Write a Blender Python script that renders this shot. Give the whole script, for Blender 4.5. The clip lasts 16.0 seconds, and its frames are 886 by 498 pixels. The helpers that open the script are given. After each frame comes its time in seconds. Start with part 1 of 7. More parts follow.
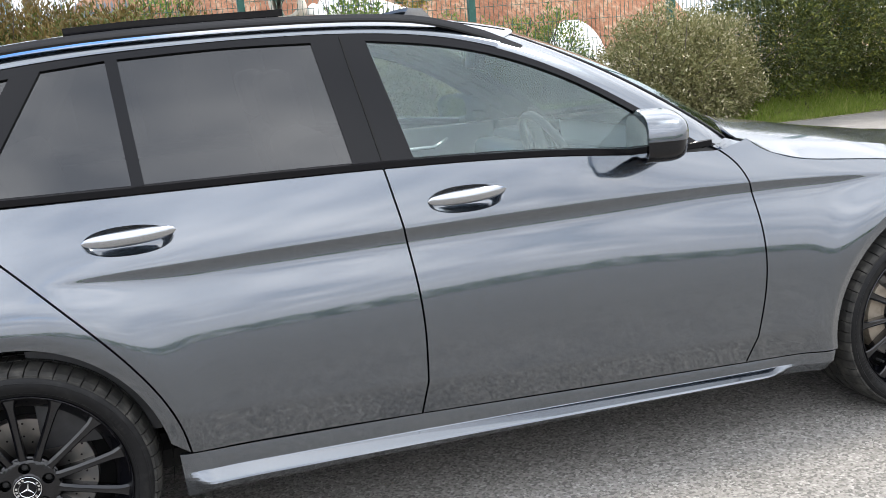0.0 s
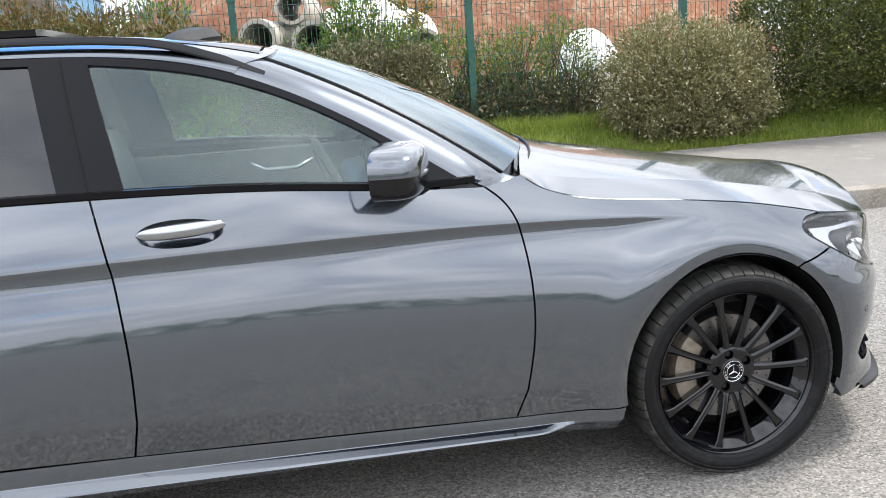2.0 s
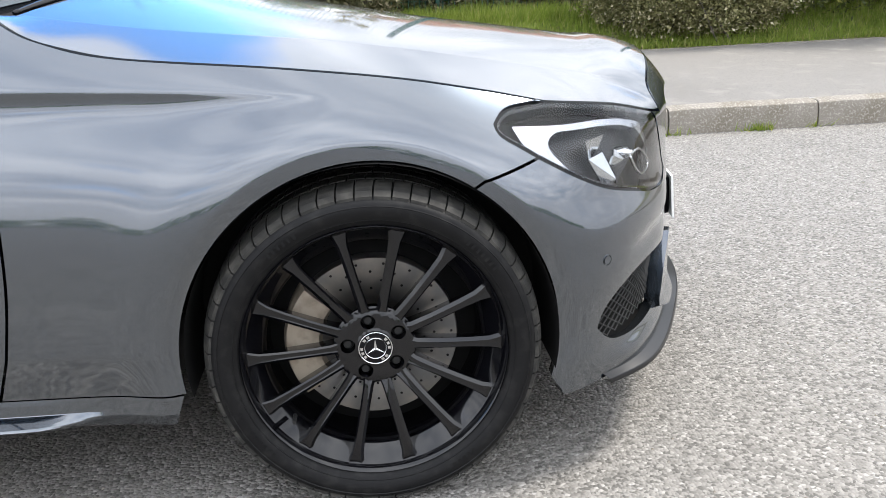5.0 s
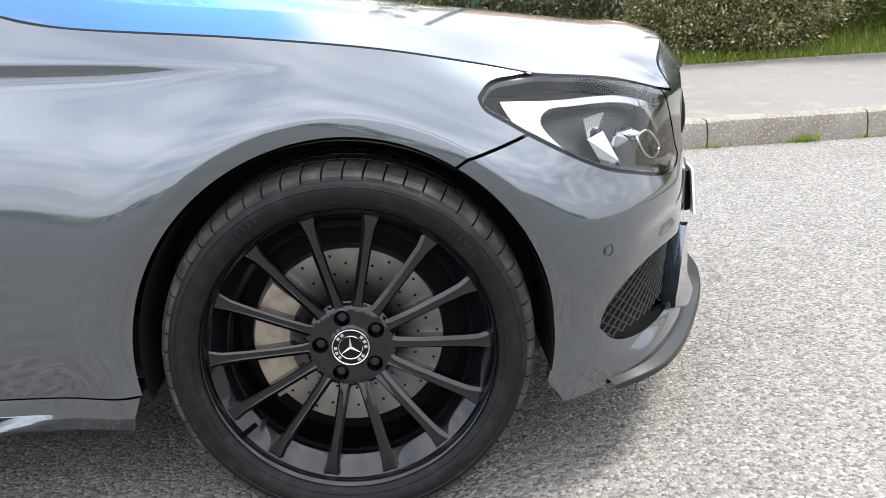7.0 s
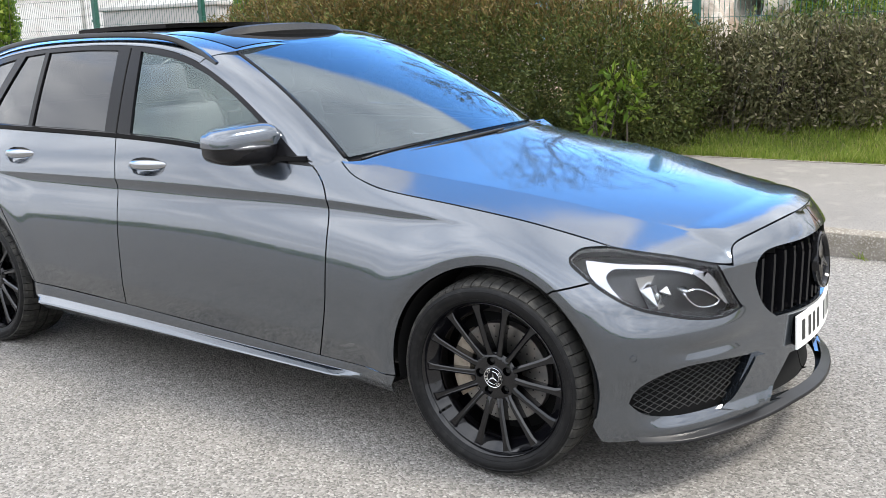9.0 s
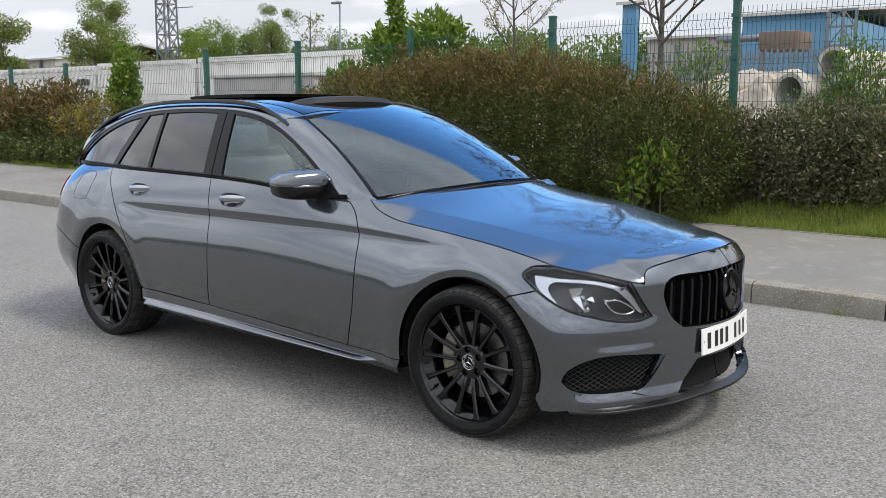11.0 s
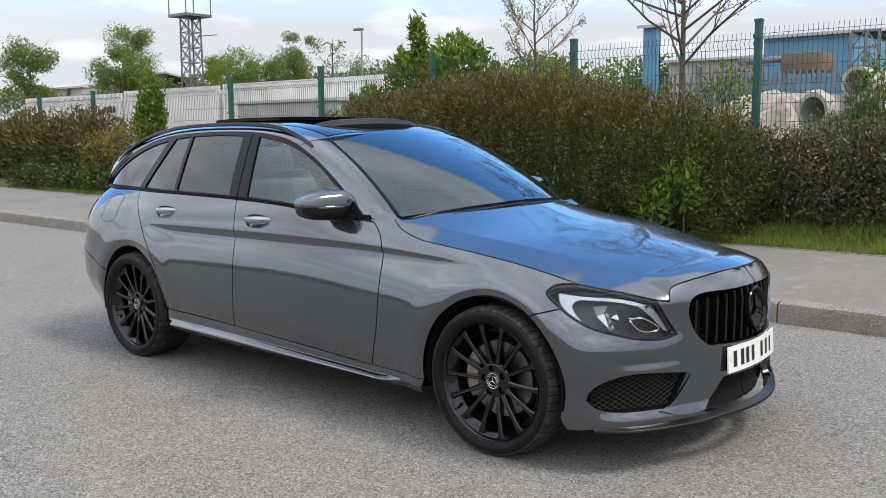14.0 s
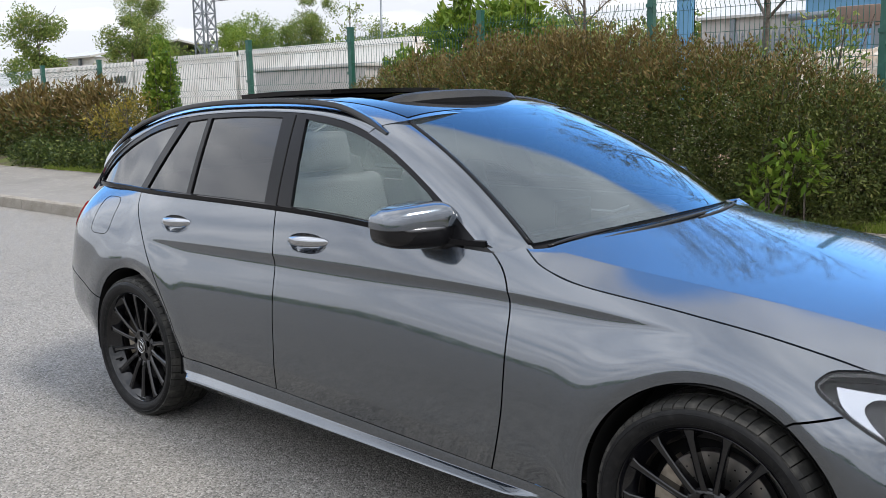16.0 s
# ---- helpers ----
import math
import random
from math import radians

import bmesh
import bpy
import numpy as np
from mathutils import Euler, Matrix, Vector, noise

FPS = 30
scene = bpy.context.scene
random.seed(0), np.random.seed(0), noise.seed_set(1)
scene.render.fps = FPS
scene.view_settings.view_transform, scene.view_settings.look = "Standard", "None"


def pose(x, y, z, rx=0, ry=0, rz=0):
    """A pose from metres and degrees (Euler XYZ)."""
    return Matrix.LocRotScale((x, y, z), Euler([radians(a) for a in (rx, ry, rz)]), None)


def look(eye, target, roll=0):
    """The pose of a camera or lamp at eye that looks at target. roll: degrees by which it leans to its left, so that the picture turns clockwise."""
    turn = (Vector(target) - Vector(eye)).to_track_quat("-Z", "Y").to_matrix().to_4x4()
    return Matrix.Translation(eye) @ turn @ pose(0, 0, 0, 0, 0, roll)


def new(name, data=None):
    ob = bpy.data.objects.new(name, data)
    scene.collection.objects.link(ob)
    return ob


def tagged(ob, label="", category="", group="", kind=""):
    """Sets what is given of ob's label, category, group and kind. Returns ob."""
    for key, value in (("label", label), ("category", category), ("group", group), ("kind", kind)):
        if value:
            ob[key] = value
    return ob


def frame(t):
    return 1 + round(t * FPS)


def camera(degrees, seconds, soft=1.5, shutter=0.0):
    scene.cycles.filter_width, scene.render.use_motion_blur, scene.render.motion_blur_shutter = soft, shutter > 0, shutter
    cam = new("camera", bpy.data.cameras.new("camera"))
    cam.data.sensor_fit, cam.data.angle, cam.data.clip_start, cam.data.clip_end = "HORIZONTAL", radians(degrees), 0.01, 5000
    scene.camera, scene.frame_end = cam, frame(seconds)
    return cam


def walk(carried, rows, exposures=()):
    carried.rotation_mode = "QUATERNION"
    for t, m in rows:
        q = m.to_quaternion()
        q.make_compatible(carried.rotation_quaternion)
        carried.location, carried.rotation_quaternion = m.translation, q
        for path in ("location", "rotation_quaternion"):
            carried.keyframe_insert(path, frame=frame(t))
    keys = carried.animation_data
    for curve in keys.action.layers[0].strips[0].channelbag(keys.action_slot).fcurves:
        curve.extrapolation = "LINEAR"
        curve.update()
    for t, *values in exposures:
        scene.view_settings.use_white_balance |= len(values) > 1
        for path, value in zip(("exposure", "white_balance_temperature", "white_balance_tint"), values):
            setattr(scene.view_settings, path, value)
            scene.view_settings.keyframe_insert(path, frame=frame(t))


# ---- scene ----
cam = camera(52.2, 16.0, 0.6)
PATH = [
    (0, (-2.374, -3.228, 1.364), (-1.826, -1.356, 0.918), -4.6),
    (0.5, (-2.134, -3.269, 1.37), (-1.59, -1.396, 0.929), -4.5),
    (1, (-1.833, -3.341, 1.374), (-1.343, -1.452, 0.94), -4.4),
    (1.5, (-1.6, -3.32, 1.358), (-1.19, -1.41, 0.93), -4.0),
    (2, (-1.357, -3.296, 1.362), (-0.993, -1.377, 0.932), -3.8),
    (2.5, (-1.093, -3.327, 1.372), (-0.83, -1.391, 0.947), -4.0),
    (3, (-0.872, -3.293, 1.364), (-0.646, -1.352, 0.935), -4.2),
    (3.5, (-0.614, -3.142, 1.365), (-0.395, -1.208, 0.903), -4.0),
    (4, (-0.302, -2.960, 1.363), (-0.108, -1.038, 0.845), -3.8),
    (4.5, (-0.081, -2.687, 1.255), (0.107, -0.789, 0.653), -3.4),
    (4.7, (-0.039, -2.577, 1.171), (0.145, -0.686, 0.548), -2.9),
    (6.8, (0.067, -2.357, 0.788), (0.148, -0.423, 0.285), -3.0),
    (7, (0.126, -2.366, 0.927), (0.189, -0.442, 0.382), -3.5),
    (7.5, (0.342, -2.493, 1.229), (0.220, -0.577, 0.667), -4.0),
    (8, (0.628, -2.725, 1.336), (0.072, -0.884, 0.785), -2.1),
    (8.5, (1.03, -2.946, 1.409), (0.075, -1.269, 0.885), -1.8),
    (9, (1.389, -3.24, 1.427), (0.322, -1.614, 0.959), -1.8),
    (9.5, (1.773, -3.493, 1.432), (0.625, -1.902, 1.046), -1.3),
    (9.7, (1.915, -3.579, 1.44), (0.748, -2.0, 1.064), -0.7),
    (11.8, (2.338, -3.929, 1.412), (1.069, -2.409, 1.128), -0.2),
    (12, (2.339, -3.925, 1.407), (1.066, -2.408, 1.126), -0.2),
    (12.5, (2.334, -3.919, 1.408), (1.059, -2.404, 1.131), -0.4),
    (13, (2.331, -3.919, 1.411), (1.05, -2.407, 1.14), -0.4),
    (13.5, (2.327, -3.912, 1.411), (1.044, -2.401, 1.146), -0.5),
    (14, (2.319, -3.912, 1.412), (1.036, -2.4, 1.152), -0.4),
    (14.5, (2.242, -3.882, 1.401), (0.962, -2.368, 1.141), -0.2),
    (15, (1.99, -3.625, 1.386), (0.706, -2.115, 1.119), -0.1),
    (15.5, (1.531, -3.311, 1.374), (0.236, -1.822, 1.047), 0.5),
    (16, (0.981, -3.007, 1.465), (-0.324, -1.528, 1.129), -1.3),
]
EXPOSURES = ((0.0, 1.15), (1.0, 1.15), (3.0, 0.95), (4.5, 1.02), (7.0, 1.28), (8.5, 1.15), (9.0, 1.02), (9.5, 0.5), (12.0, 0.25), (15.0, 0.28), (16.0, 0.5))
walk(cam, [(t, look(eye, target, roll)) for t, eye, target, roll in PATH], EXPOSURES)


# ---- light ----
world = bpy.data.worlds.new("world")
scene.world = world
world.use_nodes = True
wt = world.node_tree
wt.nodes.clear()


def wn(kind, **kw):
    n = wt.nodes.new(kind)
    if "operation" in kw:
        n.operation = kw["operation"]
    if "data_type" in kw:
        n.data_type = kw["data_type"]
    return n


SUN_EL, SUN_AZ = 56.0, 72.0
sky = wn("ShaderNodeTexSky")
sky.sky_type, sky.sun_disc = "NISHITA", False
sky.sun_elevation, sky.sun_rotation = radians(SUN_EL), radians(SUN_AZ)
sky.air_density, sky.dust_density, sky.ozone_density = 1.0, 0.6, 2.0
tc = wn("ShaderNodeTexCoord")
sep = wn("ShaderNodeSeparateXYZ")
wt.links.new(tc.outputs["Generated"], sep.inputs[0])
# cloud layer: directions projected on a flat layer, so that clouds crowd towards the horizon
up = wn("ShaderNodeMath", operation="MAXIMUM")
up.inputs[1].default_value = 0.0
wt.links.new(sep.outputs[2], up.inputs[0])
den = wn("ShaderNodeMath", operation="ADD")
den.inputs[1].default_value = 0.16
wt.links.new(up.outputs[0], den.inputs[0])
px = wn("ShaderNodeMath", operation="DIVIDE")
py = wn("ShaderNodeMath", operation="DIVIDE")
for k, m in ((0, px), (1, py)):
    wt.links.new(sep.outputs[k], m.inputs[0])
    wt.links.new(den.outputs[0], m.inputs[1])
comb = wn("ShaderNodeCombineXYZ")
wt.links.new(px.outputs[0], comb.inputs[0])
wt.links.new(py.outputs[0], comb.inputs[1])
cl = wn("ShaderNodeTexNoise")
cl.inputs["Scale"].default_value, cl.inputs["Detail"].default_value, cl.inputs["Roughness"].default_value = 0.95, 7.0, 0.55
cl.inputs["Distortion"].default_value = 0.4
wt.links.new(comb.outputs[0], cl.inputs["Vector"])
cr = wn("ShaderNodeValToRGB")
cr.color_ramp.elements[0].position, cr.color_ramp.elements[1].position = 0.45, 0.60
# the cloud thins out towards one side of the sky
dt = wn("ShaderNodeVectorMath", operation="DOT_PRODUCT")
dt.inputs[1].default_value = (-0.50, 0.75, 0.433)
wt.links.new(tc.outputs["Generated"], dt.inputs[0])
th = wn("ShaderNodeMapRange")
th.inputs["From Min"].default_value, th.inputs["From Max"].default_value = 0.80, 0.96
th.inputs["To Min"].default_value, th.inputs["To Max"].default_value = 0.24, -0.31
wt.links.new(dt.outputs["Value"], th.inputs["Value"])
# a second clear stretch, lower down
dt2 = wn("ShaderNodeVectorMath", operation="DOT_PRODUCT")
dt2.inputs[1].default_value = (-0.94, 0.24, 0.24)
wt.links.new(tc.outputs["Generated"], dt2.inputs[0])
th2 = wn("ShaderNodeMapRange")
th2.inputs["From Min"].default_value, th2.inputs["From Max"].default_value = 0.93, 0.975
th2.inputs["To Min"].default_value, th2.inputs["To Max"].default_value = 0.24, -0.31
wt.links.new(dt2.outputs["Value"], th2.inputs["Value"])
th3 = wn("ShaderNodeMath", operation="MINIMUM")
wt.links.new(th.outputs[0], th3.inputs[0])
wt.links.new(th2.outputs[0], th3.inputs[1])
sm = wn("ShaderNodeMath", operation="ADD")
wt.links.new(cl.outputs["Fac"], sm.inputs[0])
wt.links.new(th3.outputs[0], sm.inputs[1])
# a high bank of cloud closes over the clear patch
hi = wn("ShaderNodeMapRange")
hi.inputs["From Min"].default_value, hi.inputs["From Max"].default_value = 0.62, 0.73
hi.inputs["To Min"].default_value, hi.inputs["To Max"].default_value = 0.0, 0.35
wt.links.new(sep.outputs[2], hi.inputs["Value"])
sm2 = wn("ShaderNodeMath", operation="ADD")
wt.links.new(sm.outputs[0], sm2.inputs[0])
wt.links.new(hi.outputs[0], sm2.inputs[1])
wt.links.new(sm2.outputs[0], cr.inputs[0])
# haze whitens the sky near the horizon
hz = wn("ShaderNodeMapRange")
hz.inputs["From Min"].default_value, hz.inputs["From Max"].default_value = 0.11, 0.24
hz.inputs["To Min"].default_value, hz.inputs["To Max"].default_value = 1.0, 0.0
wt.links.new(sep.outputs[2], hz.inputs["Value"])
mx = wn("ShaderNodeMath", operation="MAXIMUM")
wt.links.new(cr.outputs["Color"], mx.inputs[0])
wt.links.new(hz.outputs[0], mx.inputs[1])
cs = wn("ShaderNodeTexNoise")
cs.inputs["Scale"].default_value, cs.inputs["Detail"].default_value = 2.3, 5.0
wt.links.new(comb.outputs[0], cs.inputs["Vector"])
cc = wn("ShaderNodeMix", data_type="RGBA")
cc.inputs["A"].default_value, cc.inputs["B"].default_value = (2.75, 3.0, 3.5, 1), (5.95, 6.1, 6.4, 1)
cf = wn("ShaderNodeMapRange")
cf.inputs["From Min"].default_value, cf.inputs["From Max"].default_value = 0.32, 0.68
wt.links.new(cs.outputs["Fac"], cf.inputs["Value"])
# low clouds run together into one pale sheet
lo = wn("ShaderNodeMapRange")
lo.inputs["From Min"].default_value, lo.inputs["From Max"].default_value = 0.10, 0.28
lo.inputs["To Min"].default_value, lo.inputs["To Max"].default_value = 0.62, 0.0
wt.links.new(sep.outputs[2], lo.inputs["Value"])
cx2 = wn("ShaderNodeMath", operation="MAXIMUM")
wt.links.new(cf.outputs[0], cx2.inputs[0])
wt.links.new(lo.outputs[0], cx2.inputs[1])
wt.links.new(cx2.outputs[0], cc.inputs["Factor"])
# an overcast sky is about twice as bright overhead as at the horizon
ov = wn("ShaderNodeMapRange")
ov.inputs["From Min"].default_value, ov.inputs["From Max"].default_value = 0.05, 0.55
ov.inputs["To Min"].default_value, ov.inputs["To Max"].default_value = 0.84, 1.5
wt.links.new(sep.outputs[2], ov.inputs["Value"])
# clouds away from the sun are lit from the front, those towards it are seen from their shaded side
fr = wn("ShaderNodeVectorMath", operation="DOT_PRODUCT")
fr.inputs[1].default_value = (-0.30, -0.95, 0.0)
wt.links.new(tc.outputs["Generated"], fr.inputs[0])
fm = wn("ShaderNodeMapRange")
fm.inputs["From Min"].default_value, fm.inputs["From Max"].default_value = -0.3, 0.8
fm.inputs["To Min"].default_value, fm.inputs["To Max"].default_value = 1.0, 1.45
wt.links.new(fr.outputs["Value"], fm.inputs["Value"])
om = wn("ShaderNodeMath", operation="MULTIPLY")
wt.links.new(ov.outputs[0], om.inputs[0])
wt.links.new(fm.outputs[0], om.inputs[1])
cm = wn("ShaderNodeVectorMath", operation="SCALE")
wt.links.new(cc.outputs["Result"], cm.inputs[0])
wt.links.new(om.outputs[0], cm.inputs["Scale"])
skm = wn("ShaderNodeMix", data_type="RGBA")
wt.links.new(mx.outputs[0], skm.inputs["Factor"])
blue = wn("ShaderNodeVectorMath", operation="MULTIPLY")
blue.inputs[1].default_value = (1.15, 1.8, 2.35)
wt.links.new(sky.outputs[0], blue.inputs[0])
wt.links.new(blue.outputs[0], skm.inputs["A"])
wt.links.new(cm.outputs[0], skm.inputs["B"])
bg = wn("ShaderNodeBackground")
bg.inputs["Strength"].default_value = 0.15
wt.links.new(skm.outputs["Result"], bg.inputs["Color"])
wo = wn("ShaderNodeOutputWorld")
wt.links.new(bg.outputs[0], wo.inputs[0])

sun_data = bpy.data.lights.new("sun", "SUN")
sun_data.energy, sun_data.angle, sun_data.color = 2.2, radians(15), (1.0, 0.945, 0.86)
sun = new("sun", sun_data)
SUN_DIR = Vector((math.sin(radians(SUN_AZ)) * math.cos(radians(SUN_EL)), math.cos(radians(SUN_AZ)) * math.cos(radians(SUN_EL)), math.sin(radians(SUN_EL))))
sun.matrix_world = look(SUN_DIR * 50, (0, 0, 0))

# ---- materials ----


def mat(name, colour=(0.5, 0.5, 0.5), rough=0.5, metal=0.0, coat=0.0, coat_rough=0.03, spec=0.5):
    m = bpy.data.materials.new(name)
    m.use_nodes = True
    b = m.node_tree.nodes["Principled BSDF"]
    b.inputs["Base Color"].default_value = (*colour, 1)
    b.inputs["Roughness"].default_value = rough
    b.inputs["Metallic"].default_value = metal
    b.inputs["Coat Weight"].default_value = coat
    b.inputs["Coat Roughness"].default_value = coat_rough
    b.inputs["Specular IOR Level"].default_value = spec
    return m


def node(m, kind, **kw):
    n = m.node_tree.nodes.new(kind)
    if "operation" in kw:
        n.operation = kw["operation"]
    if "data_type" in kw:
        n.data_type = kw["data_type"]
    return n


def link(m, a, b):
    m.node_tree.links.new(a, b)


def vary(m, layers, bump=0.0, bump_scale=200.0, rough_var=0.0, space="Object"):
    """Layers of (noise scale, detail, colour, from, to): each mixes its colour over the last where the noise is high."""
    b = m.node_tree.nodes["Principled BSDF"]
    tcn = node(m, "ShaderNodeTexCoord")
    vec = tcn.outputs[space]
    col = None
    base = tuple(b.inputs["Base Color"].default_value)
    for scale, detail, colour, lo, hi in layers:
        nz = node(m, "ShaderNodeTexNoise")
        nz.inputs["Scale"].default_value, nz.inputs["Detail"].default_value = scale, detail
        link(m, vec, nz.inputs["Vector"])
        rp = node(m, "ShaderNodeMapRange")
        rp.inputs["From Min"].default_value, rp.inputs["From Max"].default_value = lo, hi
        link(m, nz.outputs["Fac"], rp.inputs["Value"])
        mi = node(m, "ShaderNodeMix", data_type="RGBA")
        link(m, rp.outputs[0], mi.inputs["Factor"])
        if col is None:
            mi.inputs["A"].default_value = base
        else:
            link(m, col, mi.inputs["A"])
        mi.inputs["B"].default_value = (*colour, 1)
        col = mi.outputs["Result"]
        if rough_var:
            rr = node(m, "ShaderNodeMapRange")
            r0 = b.inputs["Roughness"].default_value
            rr.inputs["To Min"].default_value, rr.inputs["To Max"].default_value = r0 - rough_var, r0 + rough_var
            link(m, nz.outputs["Fac"], rr.inputs["Value"])
            link(m, rr.outputs[0], b.inputs["Roughness"])
    if col is not None:
        link(m, col, b.inputs["Base Color"])
    if bump:
        nb = node(m, "ShaderNodeTexNoise")
        nb.inputs["Scale"].default_value, nb.inputs["Detail"].default_value = bump_scale, 4.0
        link(m, vec, nb.inputs["Vector"])
        bp = node(m, "ShaderNodeBump")
        bp.inputs["Strength"].default_value, bp.inputs["Distance"].default_value = 1.0, bump
        link(m, nb.outputs["Fac"], bp.inputs["Height"])
        link(m, bp.outputs[0], b.inputs["Normal"])
    return m


def leafy(name, a, b_, c=None, trans=0.25, rough=0.55):
    """Leaves whose colour changes from leaf to leaf."""
    m = mat(name, a, rough, spec=0.3)
    bs = m.node_tree.nodes["Principled BSDF"]
    g = node(m, "ShaderNodeNewGeometry")
    rp = node(m, "ShaderNodeValToRGB")
    el = rp.color_ramp.elements
    el[0].color, el[1].color = (*a, 1), (*b_, 1)
    if c:
        e = el.new(0.82)
        e.color = (*b_, 1)
        el[2].color = (*c, 1)
    link(m, g.outputs["Random Per Island"], rp.inputs[0])
    link(m, rp.outputs[0], bs.inputs["Base Color"])
    tr = node(m, "ShaderNodeBsdfTranslucent")
    link(m, rp.outputs[0], tr.inputs["Color"])
    ms = node(m, "ShaderNodeMixShader")
    ms.inputs[0].default_value = trans
    out = m.node_tree.nodes["Material Output"]
    link(m, bs.outputs[0], ms.inputs[1])
    link(m, tr.outputs[0], ms.inputs[2])
    link(m, ms.outputs[0], out.inputs["Surface"])
    return m


def glassy(name, tint, ior=1.5, rough=0.0, sheen=(1, 1, 1)):
    """Thin pane: clear or tinted see-through with a mirror gloss by Fresnel."""
    m = bpy.data.materials.new(name)
    m.use_nodes = True
    m.node_tree.nodes.clear()
    t = node(m, "ShaderNodeBsdfTransparent")
    t.inputs["Color"].default_value = (*tint, 1)
    g = node(m, "ShaderNodeBsdfGlossy")
    g.inputs["Roughness"].default_value = rough
    g.inputs["Color"].default_value = (*sheen, 1)
    f0 = ((ior - 1) / (ior + 1)) ** 2
    lw = node(m, "ShaderNodeLayerWeight")
    lw.inputs["Blend"].default_value = 0.5
    pw = node(m, "ShaderNodeMath", operation="POWER")
    pw.inputs[1].default_value = 4.0
    link(m, lw.outputs["Facing"], pw.inputs[0])
    f = node(m, "ShaderNodeMath", operation="MULTIPLY_ADD")
    f.inputs[1].default_value, f.inputs[2].default_value = 1 - f0, f0
    link(m, pw.outputs[0], f.inputs[0])
    x = node(m, "ShaderNodeMixShader")
    o = node(m, "ShaderNodeOutputMaterial")
    link(m, f.outputs[0], x.inputs[0])
    link(m, t.outputs[0], x.inputs[1])
    link(m, g.outputs[0], x.inputs[2])
    link(m, x.outputs[0], o.inputs["Surface"])
    return m


# car
PAINT = mat("dark_grey_metallic_paint", (0.043, 0.056, 0.074), 0.26, 0.9, 1.0, 0.055)
PAINT.node_tree.nodes["Principled BSDF"].inputs["Coat IOR"].default_value = 2.05
vary(PAINT, [(2.5, 5.0, (0.047, 0.060, 0.077), 0.45, 0.7)], rough_var=0.015)
GLOSS_BLACK = mat("gloss_black", (0.005, 0.005, 0.006), 0.06, 0.0, 0.0, 0.02, 0.36)
TRIM_BLACK = mat("satin_black_trim", (0.006, 0.006, 0.007), 0.16, spec=0.15)
PLASTIC = vary(mat("black_plastic", (0.009, 0.009, 0.009), 0.6, spec=0.35), [(60.0, 3.0, (0.016, 0.016, 0.016), 0.4, 0.8)], 0.0004, 900)
RUBBER = vary(mat("tyre_rubber", (0.006, 0.006, 0.0065), 0.5, spec=0.18), [(40.0, 4.0, (0.018, 0.0175, 0.017), 0.5, 0.8)], 0.0003, 700)
TREAD = vary(mat("dusty_tread_rubber", (0.02, 0.0195, 0.018), 0.7, spec=0.3), [(25.0, 5.0, (0.055, 0.052, 0.046), 0.45, 0.7)], 0.0005, 300)
RIM = mat("gloss_black_alloy", (0.003, 0.003, 0.004), 0.06, 0.0, 0.0, 0.03, 0.5)
CHROME = mat("chrome", (0.62, 0.63, 0.64), 0.10, 1.0)
DISC = vary(mat("brake_disc_steel", (0.2, 0.195, 0.19), 0.42, 0.9), [(30.0, 3.0, (0.26, 0.24, 0.22), 0.4, 0.7)])
CALIPER = vary(mat("dusty_caliper", (0.33, 0.28, 0.22), 0.5, 0.4), [(40.0, 3.0, (0.22, 0.18, 0.14), 0.45, 0.7)])
GLASS = glassy("clear_tinted_glass", (0.80, 0.88, 0.86), 1.8, 0.0, (0.86, 1.0, 0.98))
SCREEN = glassy("windscreen_glass", (0.22, 0.26, 0.28), 2.1, 0.0, (0.86, 0.96, 1.0))
PRIVACY = glassy("dark_privacy_glass", (0.045, 0.047, 0.05), 1.62)
LENS = glassy("clear_lens", (0.93, 0.94, 0.95), 1.38)
HANDLE = mat("brushed_chrome_handle", (0.40, 0.41, 0.43), 0.16, 1.0)
SMOKED = mat("smoked_indicator", (0.16, 0.16, 0.17), 0.12, 0.7)
MIRROR = mat("mirror_glass", (0.75, 0.77, 0.78), 0.02, 1.0)
REFLECTOR = mat("lamp_reflector", (0.46, 0.47, 0.50), 0.22, 0.95)
LAMP_GREY = mat("lamp_bezel", (0.007, 0.0075, 0.009), 0.3, 0.0)
SATIN = mat("gloss_black_splitter", (0.006, 0.006, 0.007), 0.32, spec=0.4)
RED_LENS = mat("red_lens", (0.3, 0.006, 0.008), 0.1, 0.0, 1.0, 0.02)
LEATHER = vary(mat("black_leather", (0.03, 0.03, 0.032), 0.5), [(25.0, 3.0, (0.045, 0.045, 0.047), 0.4, 0.7)], 0.0006, 350)
SILVER = mat("silver_trim", (0.6, 0.61, 0.62), 0.25, 1.0)
PLATE = mat("number_plate_white", (0.78, 0.78, 0.76), 0.35)
INK = mat("plate_black", (0.012, 0.012, 0.012), 0.4)
WELL = mat("wheel_well_felt", (0.010, 0.010, 0.010), 0.9, spec=0.15)

# street


